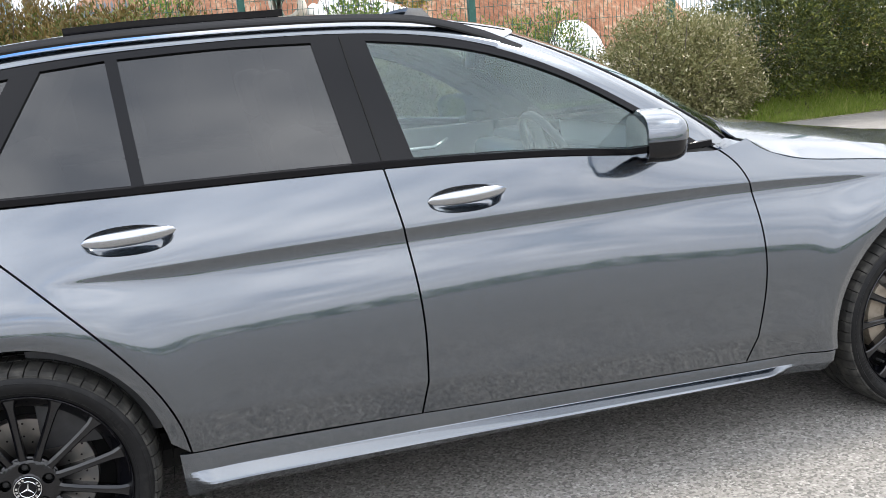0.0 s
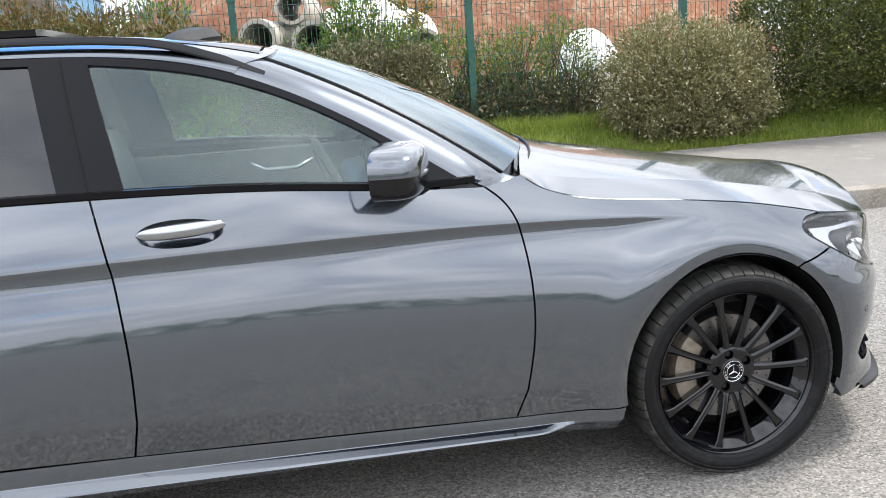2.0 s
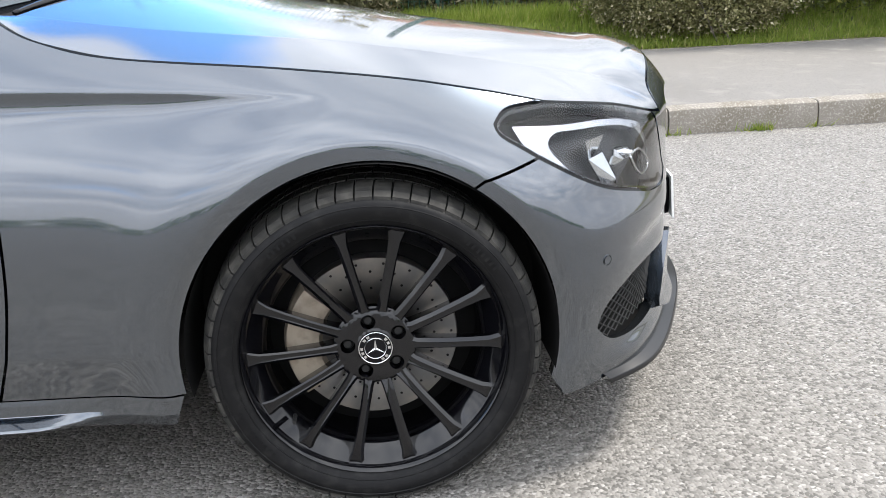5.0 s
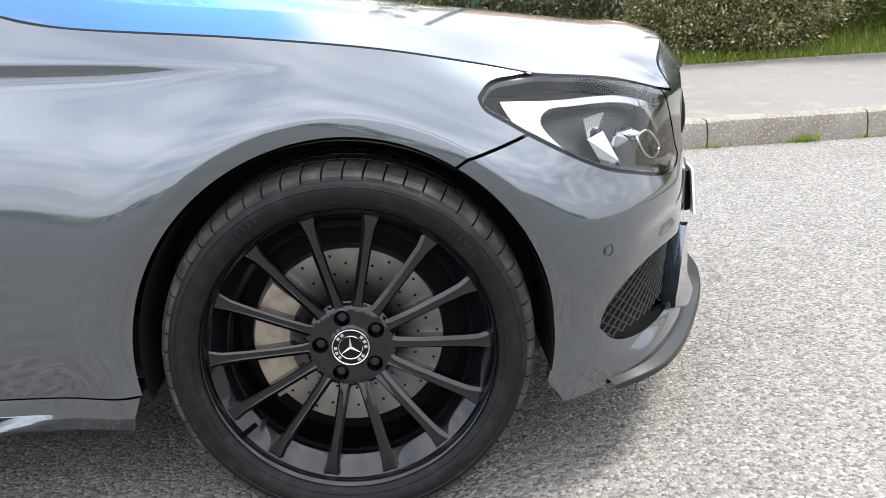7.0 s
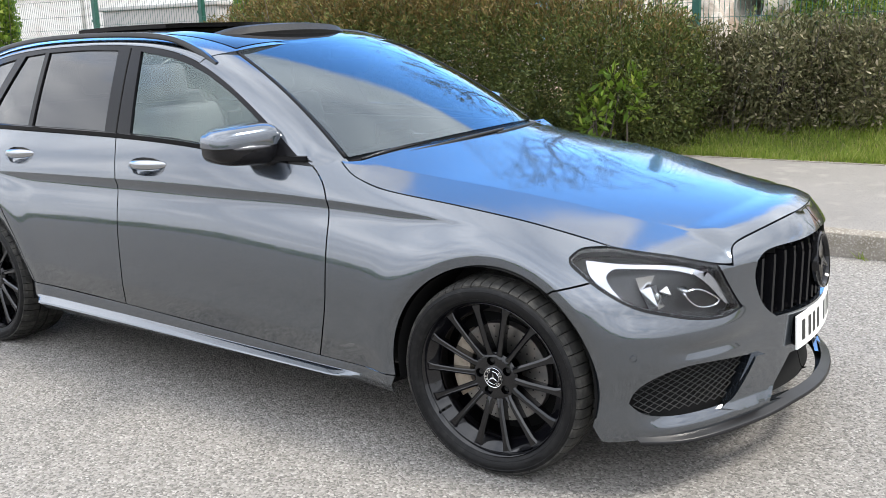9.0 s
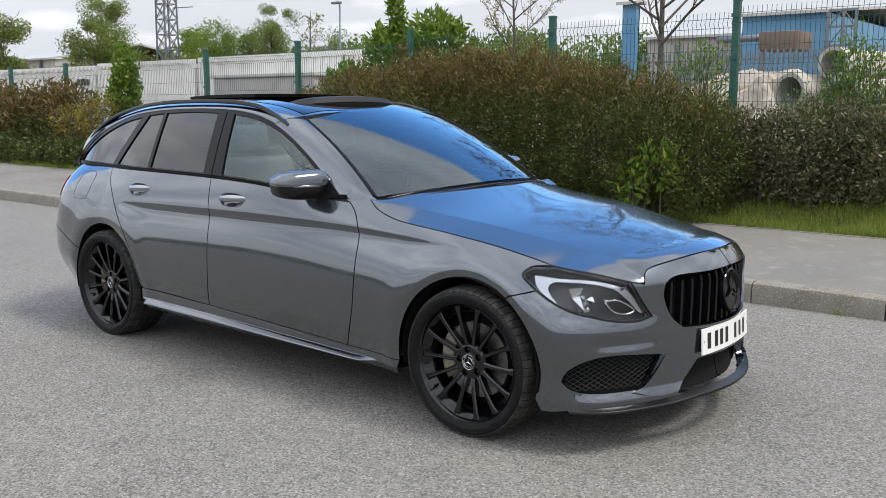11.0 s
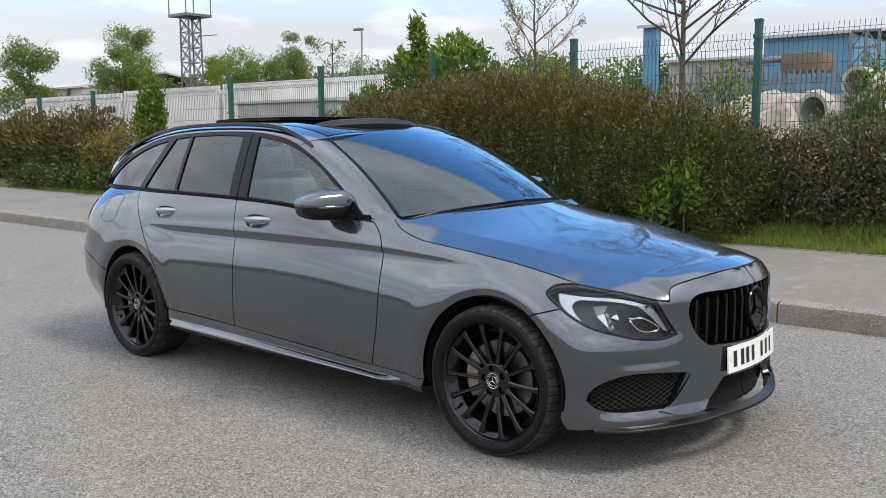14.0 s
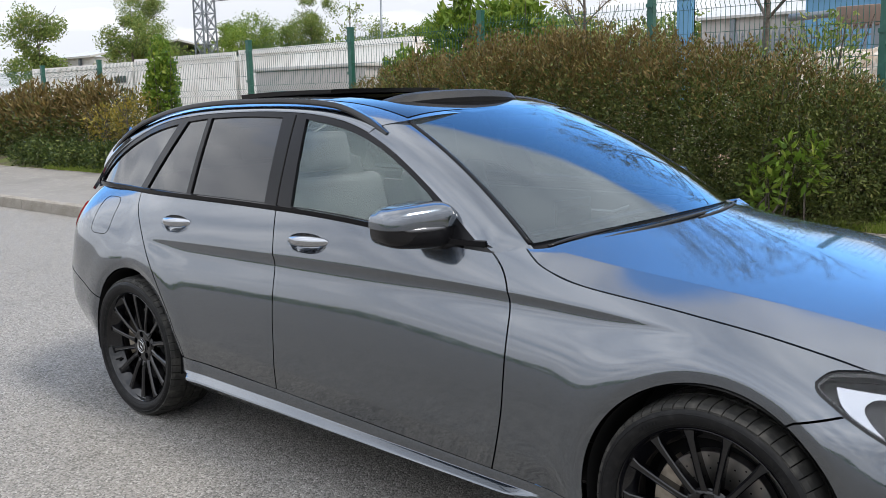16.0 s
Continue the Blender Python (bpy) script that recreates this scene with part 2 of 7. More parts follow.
def aggregate(m, scale, stones, bump):
    """Stone chips of differing colour set in the surface, over what colours it already has."""
    b = m.node_tree.nodes["Principled BSDF"]
    tcn = node(m, "ShaderNodeTexCoord")
    vo = node(m, "ShaderNodeTexVoronoi")
    vo.inputs["Scale"].default_value = scale
    link(m, tcn.outputs["Object"], vo.inputs["Vector"])
    sp = node(m, "ShaderNodeSeparateColor")
    link(m, vo.outputs["Color"], sp.inputs[0])
    rp = node(m, "ShaderNodeValToRGB")
    rp.color_ramp.interpolation = "CONSTANT"
    el = rp.color_ramp.elements
    el[0].position, el[0].color = 0.0, (*stones[0][1], 1)
    el[1].position, el[1].color = stones[1][0], (*stones[1][1], 1)
    for q, c in stones[2:]:
        e = el.new(q)
        e.color = (*c, 1)
    link(m, sp.outputs[0], rp.inputs[0])
    mi = node(m, "ShaderNodeMix", data_type="RGBA")
    mi.inputs["Factor"].default_value = 0.62
    old = b.inputs["Base Color"].links[0].from_socket
    link(m, old, mi.inputs["A"])
    link(m, rp.outputs[0], mi.inputs["B"])
    link(m, mi.outputs["Result"], b.inputs["Base Color"])
    bp = node(m, "ShaderNodeBump")
    bp.inputs["Strength"].default_value, bp.inputs["Distance"].default_value = 1.0, bump
    bp.invert = True
    link(m, vo.outputs["Distance"], bp.inputs["Height"])
    link(m, bp.outputs[0], b.inputs["Normal"])
    return m


ASPHALT = vary(mat("worn_asphalt", (0.20, 0.19, 0.175), 0.85, spec=0.3), [(0.5, 4.0, (0.24, 0.228, 0.21), 0.35, 0.7), (3.0, 5.0, (0.15, 0.142, 0.13), 0.54, 0.74), (16.0, 4.0, (0.25, 0.238, 0.22), 0.5, 0.75)])
aggregate(ASPHALT, 125.0, [(0.0, (0.055, 0.052, 0.047)), (0.22, (0.15, 0.142, 0.13)), (0.5, (0.22, 0.208, 0.192)), (0.78, (0.29, 0.276, 0.255)), (0.95, (0.40, 0.382, 0.357))], 0.0038)
PAVE = vary(mat("pavement_asphalt", (0.205, 0.193, 0.178), 0.9, spec=0.3), [(0.9, 4.0, (0.165, 0.155, 0.143), 0.45, 0.7), (120.0, 3.0, (0.135, 0.128, 0.118), 0.5, 0.65), (6.0, 4.0, (0.235, 0.222, 0.2), 0.55, 0.75)], 0.003, 140)
KERB = vary(mat("kerb_concrete", (0.22, 0.20, 0.172), 0.85, spec=0.3), [(5.0, 6.0, (0.17, 0.15, 0.12), 0.42, 0.66), (80.0, 4.0, (0.34, 0.315, 0.275), 0.5, 0.7)], 0.003, 60)
SOIL = vary(mat("verge_soil", (0.10, 0.085, 0.05), 0.95, spec=0.2), [(2.5, 5.0, (0.13, 0.16, 0.04), 0.4, 0.6), (30.0, 4.0, (0.2, 0.17, 0.1), 0.55, 0.7)], 0.02, 20)
YARD = vary(mat("yard_rubble_ground", (0.24, 0.2, 0.165), 0.95, spec=0.2), [(0.35, 5.0, (0.33, 0.2, 0.13), 0.45, 0.65), (5.0, 5.0, (0.16, 0.15, 0.12), 0.5, 0.7)], 0.03, 6)
GRASS = leafy("grass_blades", (0.12, 0.185, 0.024), (0.245, 0.31, 0.05), (0.44, 0.40, 0.17), 0.35)
HEDGE_LEAF = leafy("hedge_leaves", (0.032, 0.050, 0.010), (0.085, 0.104, 0.02), (0.16, 0.155, 0.045), 0.2)
HEDGE_TIP = leafy("brown_hedge_tips", (0.085, 0.062, 0.018), (0.16, 0.108, 0.033), (0.10, 0.105, 0.026), 0.18)
GREEN_LEAF = leafy("fresh_green_leaves", (0.08, 0.15, 0.015), (0.17, 0.25, 0.03), (0.26, 0.3, 0.05), 0.35)
DARK_LEAF = leafy("dark_evergreen", (0.026, 0.05, 0.011), (0.065, 0.09, 0.018), (0.14, 0.16, 0.035), 0.18)
EVERGREEN = leafy("evergreen_needles", (0.03, 0.045, 0.010), (0.082, 0.095, 0.018), (0.19, 0.19, 0.035), 0.2)
PALE_LEAF = leafy("pale_flowering_leaves", (0.10, 0.105, 0.035), (0.26, 0.245, 0.115), (0.58, 0.53, 0.38), 0.25)
GREY_LEAF = leafy("grey_bramble", (0.06, 0.066, 0.026), (0.145, 0.135, 0.065), (0.29, 0.25, 0.165), 0.2)
YELLOW_LEAF = leafy("yellow_leaves", (0.12, 0.12, 0.03), (0.26, 0.2, 0.035), (0.36, 0.27, 0.04), 0.3)
TREE_LEAF = leafy("spring_leaves", (0.09, 0.15, 0.03), (0.19, 0.24, 0.06), (0.27, 0.27, 0.08), 0.35)
BARK = vary(mat("bark", (0.075, 0.062, 0.05), 0.9), [(30.0, 4.0, (0.13, 0.11, 0.09), 0.45, 0.7)], 0.004, 60)
FENCE_GREEN = vary(mat("green_powder_coat", (0.010, 0.075, 0.055), 0.45), [(20.0, 3.0, (0.02, 0.095, 0.07), 0.5, 0.7)])
CONCRETE = vary(mat("pale_concrete", (0.42, 0.39, 0.34), 0.9), [(3.0, 5.0, (0.3, 0.27, 0.22), 0.45, 0.7)], 0.004, 40)
WHITE_STEEL = vary(mat("white_container_steel", (0.72, 0.70, 0.67), 0.55), [(1.2, 5.0, (0.58, 0.54, 0.5), 0.5, 0.75)])
BLUE_CLAD = vary(mat("blue_cladding", (0.075, 0.21, 0.36), 0.5), [(0.6, 4.0, (0.10, 0.25, 0.40), 0.4, 0.7)])
GREY_CLAD = vary(mat("grey_cladding", (0.30, 0.29, 0.28), 0.6), [(0.5, 4.0, (0.38, 0.36, 0.34), 0.4, 0.7)])
ROOF_PALE = vary(mat("pale_roof", (0.42, 0.415, 0.40), 0.6), [(0.3, 4.0, (0.34, 0.335, 0.32), 0.4, 0.7)])
SPOIL = vary(mat("pale_spoil", (0.36, 0.32, 0.27), 0.95, spec=0.2), [(1.4, 5.0, (0.24, 0.18, 0.13), 0.48, 0.62), (7.0, 5.0, (0.46, 0.43, 0.38), 0.52, 0.66)], 0.05, 7)
STEEL_DARK = mat("galvanised_dark_steel", (0.16, 0.18, 0.2), 0.5, 0.6)
BROWN_BOX = vary(mat("brown_cabin", (0.13, 0.09, 0.07), 0.7), [(1.0, 3.0, (0.18, 0.13, 0.1), 0.4, 0.7)])
WHITE_BAG = vary(mat("white_bag_fabric", (0.75, 0.74, 0.72), 0.8), [(4.0, 4.0, (0.6, 0.58, 0.55), 0.45, 0.7)], 0.01, 12)
BRICK_RED = vary(mat("brick_rubble", (0.30, 0.15, 0.09), 0.9, spec=0.2), [(5.0, 6.0, (0.36, 0.25, 0.17), 0.48, 0.6), (0.8, 5.0, (0.22, 0.10, 0.06), 0.42, 0.62), (14.0, 4.0, (0.16, 0.10, 0.07), 0.55, 0.65)], 0.08, 5)

# ---- mesh helpers ----


def mesh_from(name, verts, faces, material, smooth=False, sharp=None):
    me = bpy.data.meshes.new(name)
    me.from_pydata([tuple(v) for v in verts], [], [tuple(f) for f in faces])
    me.materials.append(material)
    if smooth:
        me.polygons.foreach_set("use_smooth", [True] * len(me.polygons))
        if sharp is not None:
            me.set_sharp_from_angle(angle=radians(sharp))
    me.update()
    return me


def part(name, me, parent=None, label="", m=None):
    ob = new(name, me)
    if parent is not None:
        ob.parent = parent
    if m is not None:
        ob.matrix_local = m
    if label:
        ob["label"] = label
    return ob


def thing(name, label, category, m=None, group="", kind=""):
    ob = new(name)
    if m is not None:
        ob.matrix_world = m
    return tagged(ob, label, category, group, kind)


def box_data(x0, x1, y0, y1, z0, z1):
    v = [(x, y, z) for z in (z0, z1) for y in (y0, y1) for x in (x0, x1)]
    f = [(0, 2, 3, 1), (4, 5, 7, 6), (0, 1, 5, 4), (2, 6, 7, 3), (0, 4, 6, 2), (1, 3, 7, 5)]
    return v, f


def bevel_box(name, dims, material, bevel=0.01, seg=2):
    x0, x1, y0, y1, z0, z1 = dims
    bm = bmesh.new()
    bmesh.ops.create_cube(bm, size=1)
    for v in bm.verts:
        v.co = ((x0 + x1) / 2 + v.co.x * (x1 - x0), (y0 + y1) / 2 + v.co.y * (y1 - y0), (z0 + z1) / 2 + v.co.z * (z1 - z0))
    bmesh.ops.bevel(bm, geom=bm.edges[:], offset=bevel, segments=seg, affect="EDGES", profile=0.6)
    me = bpy.data.meshes.new(name)
    bm.to_mesh(me)
    bm.free()
    me.materials.append(material)
    me.polygons.foreach_set("use_smooth", [True] * len(me.polygons))
    me.set_sharp_from_angle(angle=radians(50))
    return me


def join_data(chunks):
    vs, fs = [], []
    for v, f in chunks:
        o = len(vs)
        vs.extend(v)
        fs.extend(tuple(i + o for i in q) for q in f)
    return vs, fs


def tube_data(points, radii, sides=6, cap=True):
    """A tapered tube along points."""
    vs, fs = [], []
    pts = [Vector(p) for p in points]
    n = len(pts)
    if not hasattr(radii, "__len__"):
        radii = [radii] * n
    ref = Vector((0.31, 0.17, 0.93))
    for i, p in enumerate(pts):
        d = (pts[min(i + 1, n - 1)] - pts[max(i - 1, 0)]).normalized()
        a = d.cross(ref)
        if a.length < 0.1:
            a = d.cross(Vector((1, 0, 0)))
        a.normalize()
        b = d.cross(a)
        for k in range(sides):
            t = 2 * math.pi * k / sides
            vs.append(p + (a * math.cos(t) + b * math.sin(t)) * radii[i])
    for i in range(n - 1):
        for k in range(sides):
            k2 = (k + 1) % sides
            fs.append((i * sides + k, i * sides + k2, (i + 1) * sides + k2, (i + 1) * sides + k))
    if cap:
        fs.append(tuple(range(sides))[::-1])
        fs.append(tuple((n - 1) * sides + k for k in range(sides)))
    return vs, fs


def leaves_mesh(name, pos, size, material, seed=1, droop=0.3, long=1.6, normals=None):
    """One mesh of many small folded leaves at the given places."""
    rng = np.random.default_rng(seed)
    n = len(pos)
    s = size * rng.uniform(0.55, 1.35, n)[:, None]
    d = rng.normal(size=(n, 3))
    if normals is not None:
        d = d * 0.8 + normals
    d[:, 2] += droop
    d /= np.linalg.norm(d, axis=1)[:, None]
    r = rng.normal(size=(n, 3))
    a = np.cross(d, r)
    a /= np.linalg.norm(a, axis=1)[:, None] + 1e-9
    c = np.cross(d, a)
    base, tip = pos - d * s * 0.5 * long, pos + d * s * 0.5 * long
    l, rr = pos + a * s * 0.42 + c * s * 0.12, pos - a * s * 0.42 + c * s * 0.12
    co = np.empty((n * 4, 3), dtype=np.float32)
    co[0::4], co[1::4], co[2::4], co[3::4] = base, l, tip, rr
    me = bpy.data.meshes.new(name)
    me.vertices.add(n * 4)
    me.vertices.foreach_set("co", co.ravel())
    idx = np.arange(n) * 4
    tri = np.stack([idx, idx + 1, idx + 2, idx, idx + 2, idx + 3], axis=1).ravel().astype(np.int32)
    me.loops.add(n * 6)
    me.loops.foreach_set("vertex_index", tri)
    me.polygons.add(n * 2)
    me.polygons.foreach_set("loop_start", np.arange(0, n * 6, 3, dtype=np.int32))
    me.update(calc_edges=True)
    me.materials.append(material)
    return me


def lumpy(p, scale, amp, seed=0.0):
    return np.array([noise.noise(Vector((q[0] * scale + seed, q[1] * scale - seed, q[2] * scale + 3.1 * seed))) * amp for q in p])


def ellipsoid_points(rng, n, centre, radii, shell=0.35, lump=0.25, scale=1.2, seed=0.0, floor=None):
    """Points in the outer shell of a lumpy ellipsoid, and the outward directions."""
    d = rng.normal(size=(n, 3))
    d /= np.linalg.norm(d, axis=1)[:, None]
    rad = 1 - shell * rng.random(n) ** 2
    rad = rad * (1 + lumpy(d, scale * 2.2, lump, seed))
    p = np.array(centre) + d * np.array(radii) * rad[:, None]
    if floor is not None:
        k = p[:, 2] > floor
        return p[k], d[k]
    return p, d


# ---- ground, road, kerb, pavement ----
KERB_Y, VERGE_Y, FENCE_Y = 2.61, 4.85, 5.9


def ground_z(x, y):
    """Height of the verge and of the yard behind it."""
    t = min(max((y - VERGE_Y) / 0.78, 0), 1)
    return 0.250 + 0.245 * t * t * (3 - 2 * t) - (0.02 * max(-x - 4, 0) if x > -14 else 0.2) * t * 0.6


def strip(name, ys, zs, x0, x1, material, label, nx=2):
    vs, fs = [], []
    for i in range(nx + 1):
        x = x0 + (x1 - x0) * i / nx
        vs += [(x, y, z) for y, z in zip(ys, zs)]
    k = len(ys)
    for i in range(nx):
        for j in range(k - 1):
            fs.append((i * k + j, (i + 1) * k + j, (i + 1) * k + j + 1, i * k + j + 1))
    ob = new(name, mesh_from(name, vs, fs, material))
    return tagged(ob, label, name.split("_")[0], kind="structure")


strip("road", [-900, -30, -8, 0, KERB_Y + 0.02], [0, 0, 0, 0, 0], -900, 900, ASPHALT, "worn pale grey asphalt road with loose chippings", 4)
strip("pavement", [KERB_Y + 0.125, VERGE_Y], [0.152, 0.250], -60, 60, PAVE, "grey asphalt footpath behind the concrete kerb", 4)
edging = strip("trim_edging", [VERGE_Y, VERGE_Y, VERGE_Y + 0.05, VERGE_Y + 0.05], [0.15, 0.256, 0.258, 0.15], -60, 60, KERB, "pale concrete edging strip beside the footpath")
edging["category"] = "edging"


def verge():
    xs = np.concatenate([[-900, -200, -60], np.arange(-40, 16, 0.25), [20, 40, 60, 200, 900]])
    ys = np.concatenate([np.arange(VERGE_Y + 0.03, 7.0, 0.12), [7.5, 9, 12, 20, 40, 100, 900]])
    vs = []
    for x in xs:
        for y in ys:
            z = ground_z(x, y)
            if y < 12 and -41 < x < 17:
                z += 0.025 * noise.noise(Vector((x * 1.7, y * 1.7, 0))) + 0.012 * noise.noise(Vector((x * 6, y * 6, 2)))
            vs.append((x, y, z))
    k = len(ys)
    fs = [(i * k + j, (i + 1) * k + j, (i + 1) * k + j + 1, i * k + j + 1) for i in range(len(xs) - 1) for j in range(k - 1)]
    me = mesh_from("ground", vs, fs, SOIL, True)
    me.materials.append(YARD)
    for p in me.polygons:
        if p.center.y > FENCE_Y + 0.5:
            p.material_index = 1
    return tagged(new("ground", me), "rough grass verge rising to a stony yard", "ground", kind="structure")


verge()

# ---- fence ----
PITCH, X_POST = 2.33, 0.81
PANEL_H = 1.98


def fence():
    f = thing("wire_fence", "green welded wire mesh fence on square steel posts", "fence", kind="structure")
    w, wires = PITCH - 0.06, []
    nb = 46

    def fold(z):
        for z0 in (0.12, 0.72, 1.32, 1.86):
            d = abs(z - z0)
            if d < 0.05:
                return -0.035 * (1 - d / 0.05)
        return 0.0
    zs = [0.0]
    for z0 in (0.12, 0.72, 1.32, 1.86):
        zs += [z0 - 0.05, z0, z0 + 0.05]
    zs.append(PANEL_H)
    for i in range(nb):
        x = 0.03 + w * i / (nb - 1)
        wires.append(tube_data([(x, fold(z), z) for z in zs], 0.0034, 3, False))
    for z in (0.02, 0.07, 0.17, 0.37, 0.57, 0.67, 0.77, 0.97, 1.17, 1.27, 1.37, 1.57, 1.81, 1.91):
        wires.append(tube_data([(0.03, fold(z) - 0.005, z), (0.03 + w, fold(z) - 0.005, z)], 0.003, 3, False))
    pm = mesh_from("wire_panel", *join_data(wires), FENCE_GREEN)
    posts = []
    v1 = box_data(-0.035, 0.035, -0.035, 0.035, -0.3, 2.12)
    v2 = box_data(-0.04, 0.04, -0.04, 0.04, 2.12, 2.15)
    clips = [box_data(-0.045, 0.045, -0.048, -0.036, z, z + 0.04) for z in (0.3, 0.9, 1.5, 1.95)]
    bm_post = mesh_from("fence_post", *join_data([v1, v2] + clips), FENCE_GREEN)
    for i in range(-16, 6):
        x = X_POST + i * PITCH
        z = 0.43 + 0.022 * min(max(x + 1.5, -15), 0)
        part("post", bm_post, f, m=pose(x, FENCE_Y, z))
        part("wire_panel", pm, f, m=pose(x, FENCE_Y - 0.03, z + 0.08))
    return f


fence()

# ---- shrubs along the fence ----


def shrub(name, label, blobs, leaf, n, size, mat_leaf, seed, stems=0, tips=None, category="shrub"):
    """blobs: centres and radii. Stems from the ground and a crown of many leaves."""
    rng = np.random.default_rng(seed)
    base = Vector((blobs[0][0][0], blobs[0][0][1], ground_z(blobs[0][0][0], blobs[0][0][1])))
    t = thing(name, label, category, pose(*base))
    vol = np.array([b[1][0] * b[1][2] + b[1][1] * b[1][2] for b in blobs])
    pos, nor = [], []
    for (c, r), v in zip(blobs, vol / vol.sum()):
        p, d = ellipsoid_points(rng, int(n * v), c, r, 0.45, 0.3, 1.4, seed * 1.7 + c[0])
        pos.append(p)
        nor.append(d)
    pos, nor = np.concatenate(pos), np.concatenate(nor)
    gz = np.array([ground_z(q[0], q[1]) for q in pos])
    k = pos[:, 2] > gz - 0.02
    pos, nor = pos[k], nor[k]
    # shoots stand out in clumps with dark gaps between them
    amp = min(0.10, 0.22 * min(b[1][1] for b in blobs))
    nz = lumpy(pos * np.array([1, 1, 0.6]), 5.5, 1.0, seed) + 0.6 * lumpy(pos, 13.0, 1.0, seed + 2)
    pos = pos + nor * (nz * amp)[:, None]
    k = nz > np.random.default_rng(seed + 7).uniform(-1.1, -0.05, len(nz))
    pos, nor = pos[k], nor[k]
    pos = pos + np.random.default_rng(seed + 9).normal(size=pos.shape) * 0.025
    off = np.array(base)
    if tips is None:
        part("leaves", leaves_mesh("leaves", pos - off, size, mat_leaf, seed, 0.4, leaf, nor), t)
    else:
        top = max(c[2] + r[2] for c, r in blobs)
        frac, mat_tip = tips
        hi = (pos[:, 2] + np.random.default_rng(seed + 5).normal(size=len(pos)) * 0.25) > top * frac
        part("leaves", leaves_mesh("leaves", pos[~hi] - off, size, mat_leaf, seed, 0.4, leaf, nor[~hi]), t)
        part("new_growth", leaves_mesh("new_growth", pos[hi] - off, size, mat_tip, seed + 1, 0.7, leaf * 1.3, nor[hi]), t)
    ch = []
    for i in range(stems):
        c, r = blobs[rng.integers(len(blobs))]
        x0, y0 = c[0] + rng.normal() * r[0] * 0.3, c[1] + rng.normal() * r[1] * 0.3
        x1, y1, z1 = c[0] + rng.normal() * r[0] * 0.55, c[1] + rng.normal() * r[1] * 0.55, c[2] + r[2] * rng.uniform(0.5, 0.98)
        z0 = ground_z(x0, y0) - 0.05
        m_ = ((x0 + x1) / 2 + rng.normal() * 0.08, (y0 + y1) / 2 + rng.normal() * 0.08, (z0 + z1) / 2)
        ch.append(tube_data([Vector(q) - base for q in ((x0, y0, z0), m_, (x1, y1, z1))], [0.012, 0.008, 0.003], 4, False))
    if ch:
        part("stem_tangle", mesh_from("stem_tangle", *join_data(ch), BARK, True), t)["kind"] = "stuff"
    return t


def hedge_blobs(x0, x1, y, ry, top, step, seed):
    rng = random.Random(seed)
    out, x = [], x0
    while x < x1:
        h = top(x) if callable(top) else top
        h += rng.uniform(-0.1, 0.1)
        g = ground_z(x, y)
        out.append(((x, y + rng.uniform(-0.1, 0.1), (h + g) / 2), (step * 0.85, ry * rng.uniform(0.85, 1.1), (h - g) / 2 + 0.08)))
        x += step
    return out


def big_top(x):
    return float(np.interp(x, (-7.6, -6.6, -5.2, -3.4, -2.7, -2.0, -1.4), (1.5, 1.85, 1.96, 1.95, 1.88, 1.70, 1.45)))


shrub("hedge", "large overgrown hedge with brown tips before the fence", hedge_blobs(-7.6, -1.4, 5.15, 0.75, big_top, 0.55, 1), 2.1, 250000, 0.0185, HEDGE_LEAF, 3, 40, (0.76, HEDGE_TIP), "hedge")
shrub("hedge", "brown winter-worn hedge before the far fence", hedge_blobs(-26.0, -14.6, 5.75, 0.5, 1.75, 0.9, 2), 2.2, 40000, 0.045, HEDGE_LEAF, 4, 60, (0.6, HEDGE_TIP), "hedge")
shrub("round_shrub", "rounded pale flowering shrub on the grass verge", [((2.62, 5.35, 0.88), (0.60, 0.5, 0.60)), ((3.2, 5.4, 0.85), (0.62, 0.5, 0.58)), ((2.95, 5.3, 0.65), (0.85, 0.5, 0.45))], 1.5, 80000, 0.021, PALE_LEAF, 5, 30)
shrub("evergreen_hedge", "dense dark green hedge on the verge", hedge_blobs(4.2, 9.5, 5.6, 0.9, 1.9, 0.6, 5), 2.2, 150000, 0.021, EVERGREEN, 6, 20, category="hedge")
shrub("bramble", "tangled grey bramble along the fence", hedge_blobs(-1.6, 0.3, 5.5, 0.35, 1.42, 0.35, 7), 2.0, 34000, 0.024, GREY_LEAF, 8, 90)
shrub("undergrowth", "green spring undergrowth growing through the fence", hedge_blobs(-0.9, 2.2, 6.25, 0.3, 1.5, 0.4, 9), 1.8, 26000, 0.022, TREE_LEAF, 10, 120)
shrub("bramble", "brown tangled bramble and dead stems along the fence", hedge_blobs(0.4, 2.3, 6.15, 0.3, 0.98, 0.4, 21), 2.0, 13000, 0.026, GREY_LEAF, 22, 110)
shrub("laurel_sprig", "low bright green laurel before the hedge", [((-1.72, 4.5, 0.85), (0.26, 0.16, 0.26)), ((-2.0, 4.5, 0.6), (0.2, 0.14, 0.25))], 2.2, 260, 0.055, GREEN_LEAF, 11, 6)
shrub("bramble", "grey and green brambles by the fence", hedge_blobs(-13.8, -8.4, 5.6, 0.35, 0.95, 0.6, 12), 2.0, 22000, 0.035, GREY_LEAF, 13, 90)
shrub("yellow_shrub", "yellow flowering shrub before the fence", [((-13.6, 5.5, 1.1), (0.7, 0.35, 0.55)), ((-14.6, 5.5, 1.0), (0.6, 0.3, 0.45))], 1.8, 3200, 0.04, YELLOW_LEAF, 14, 40)
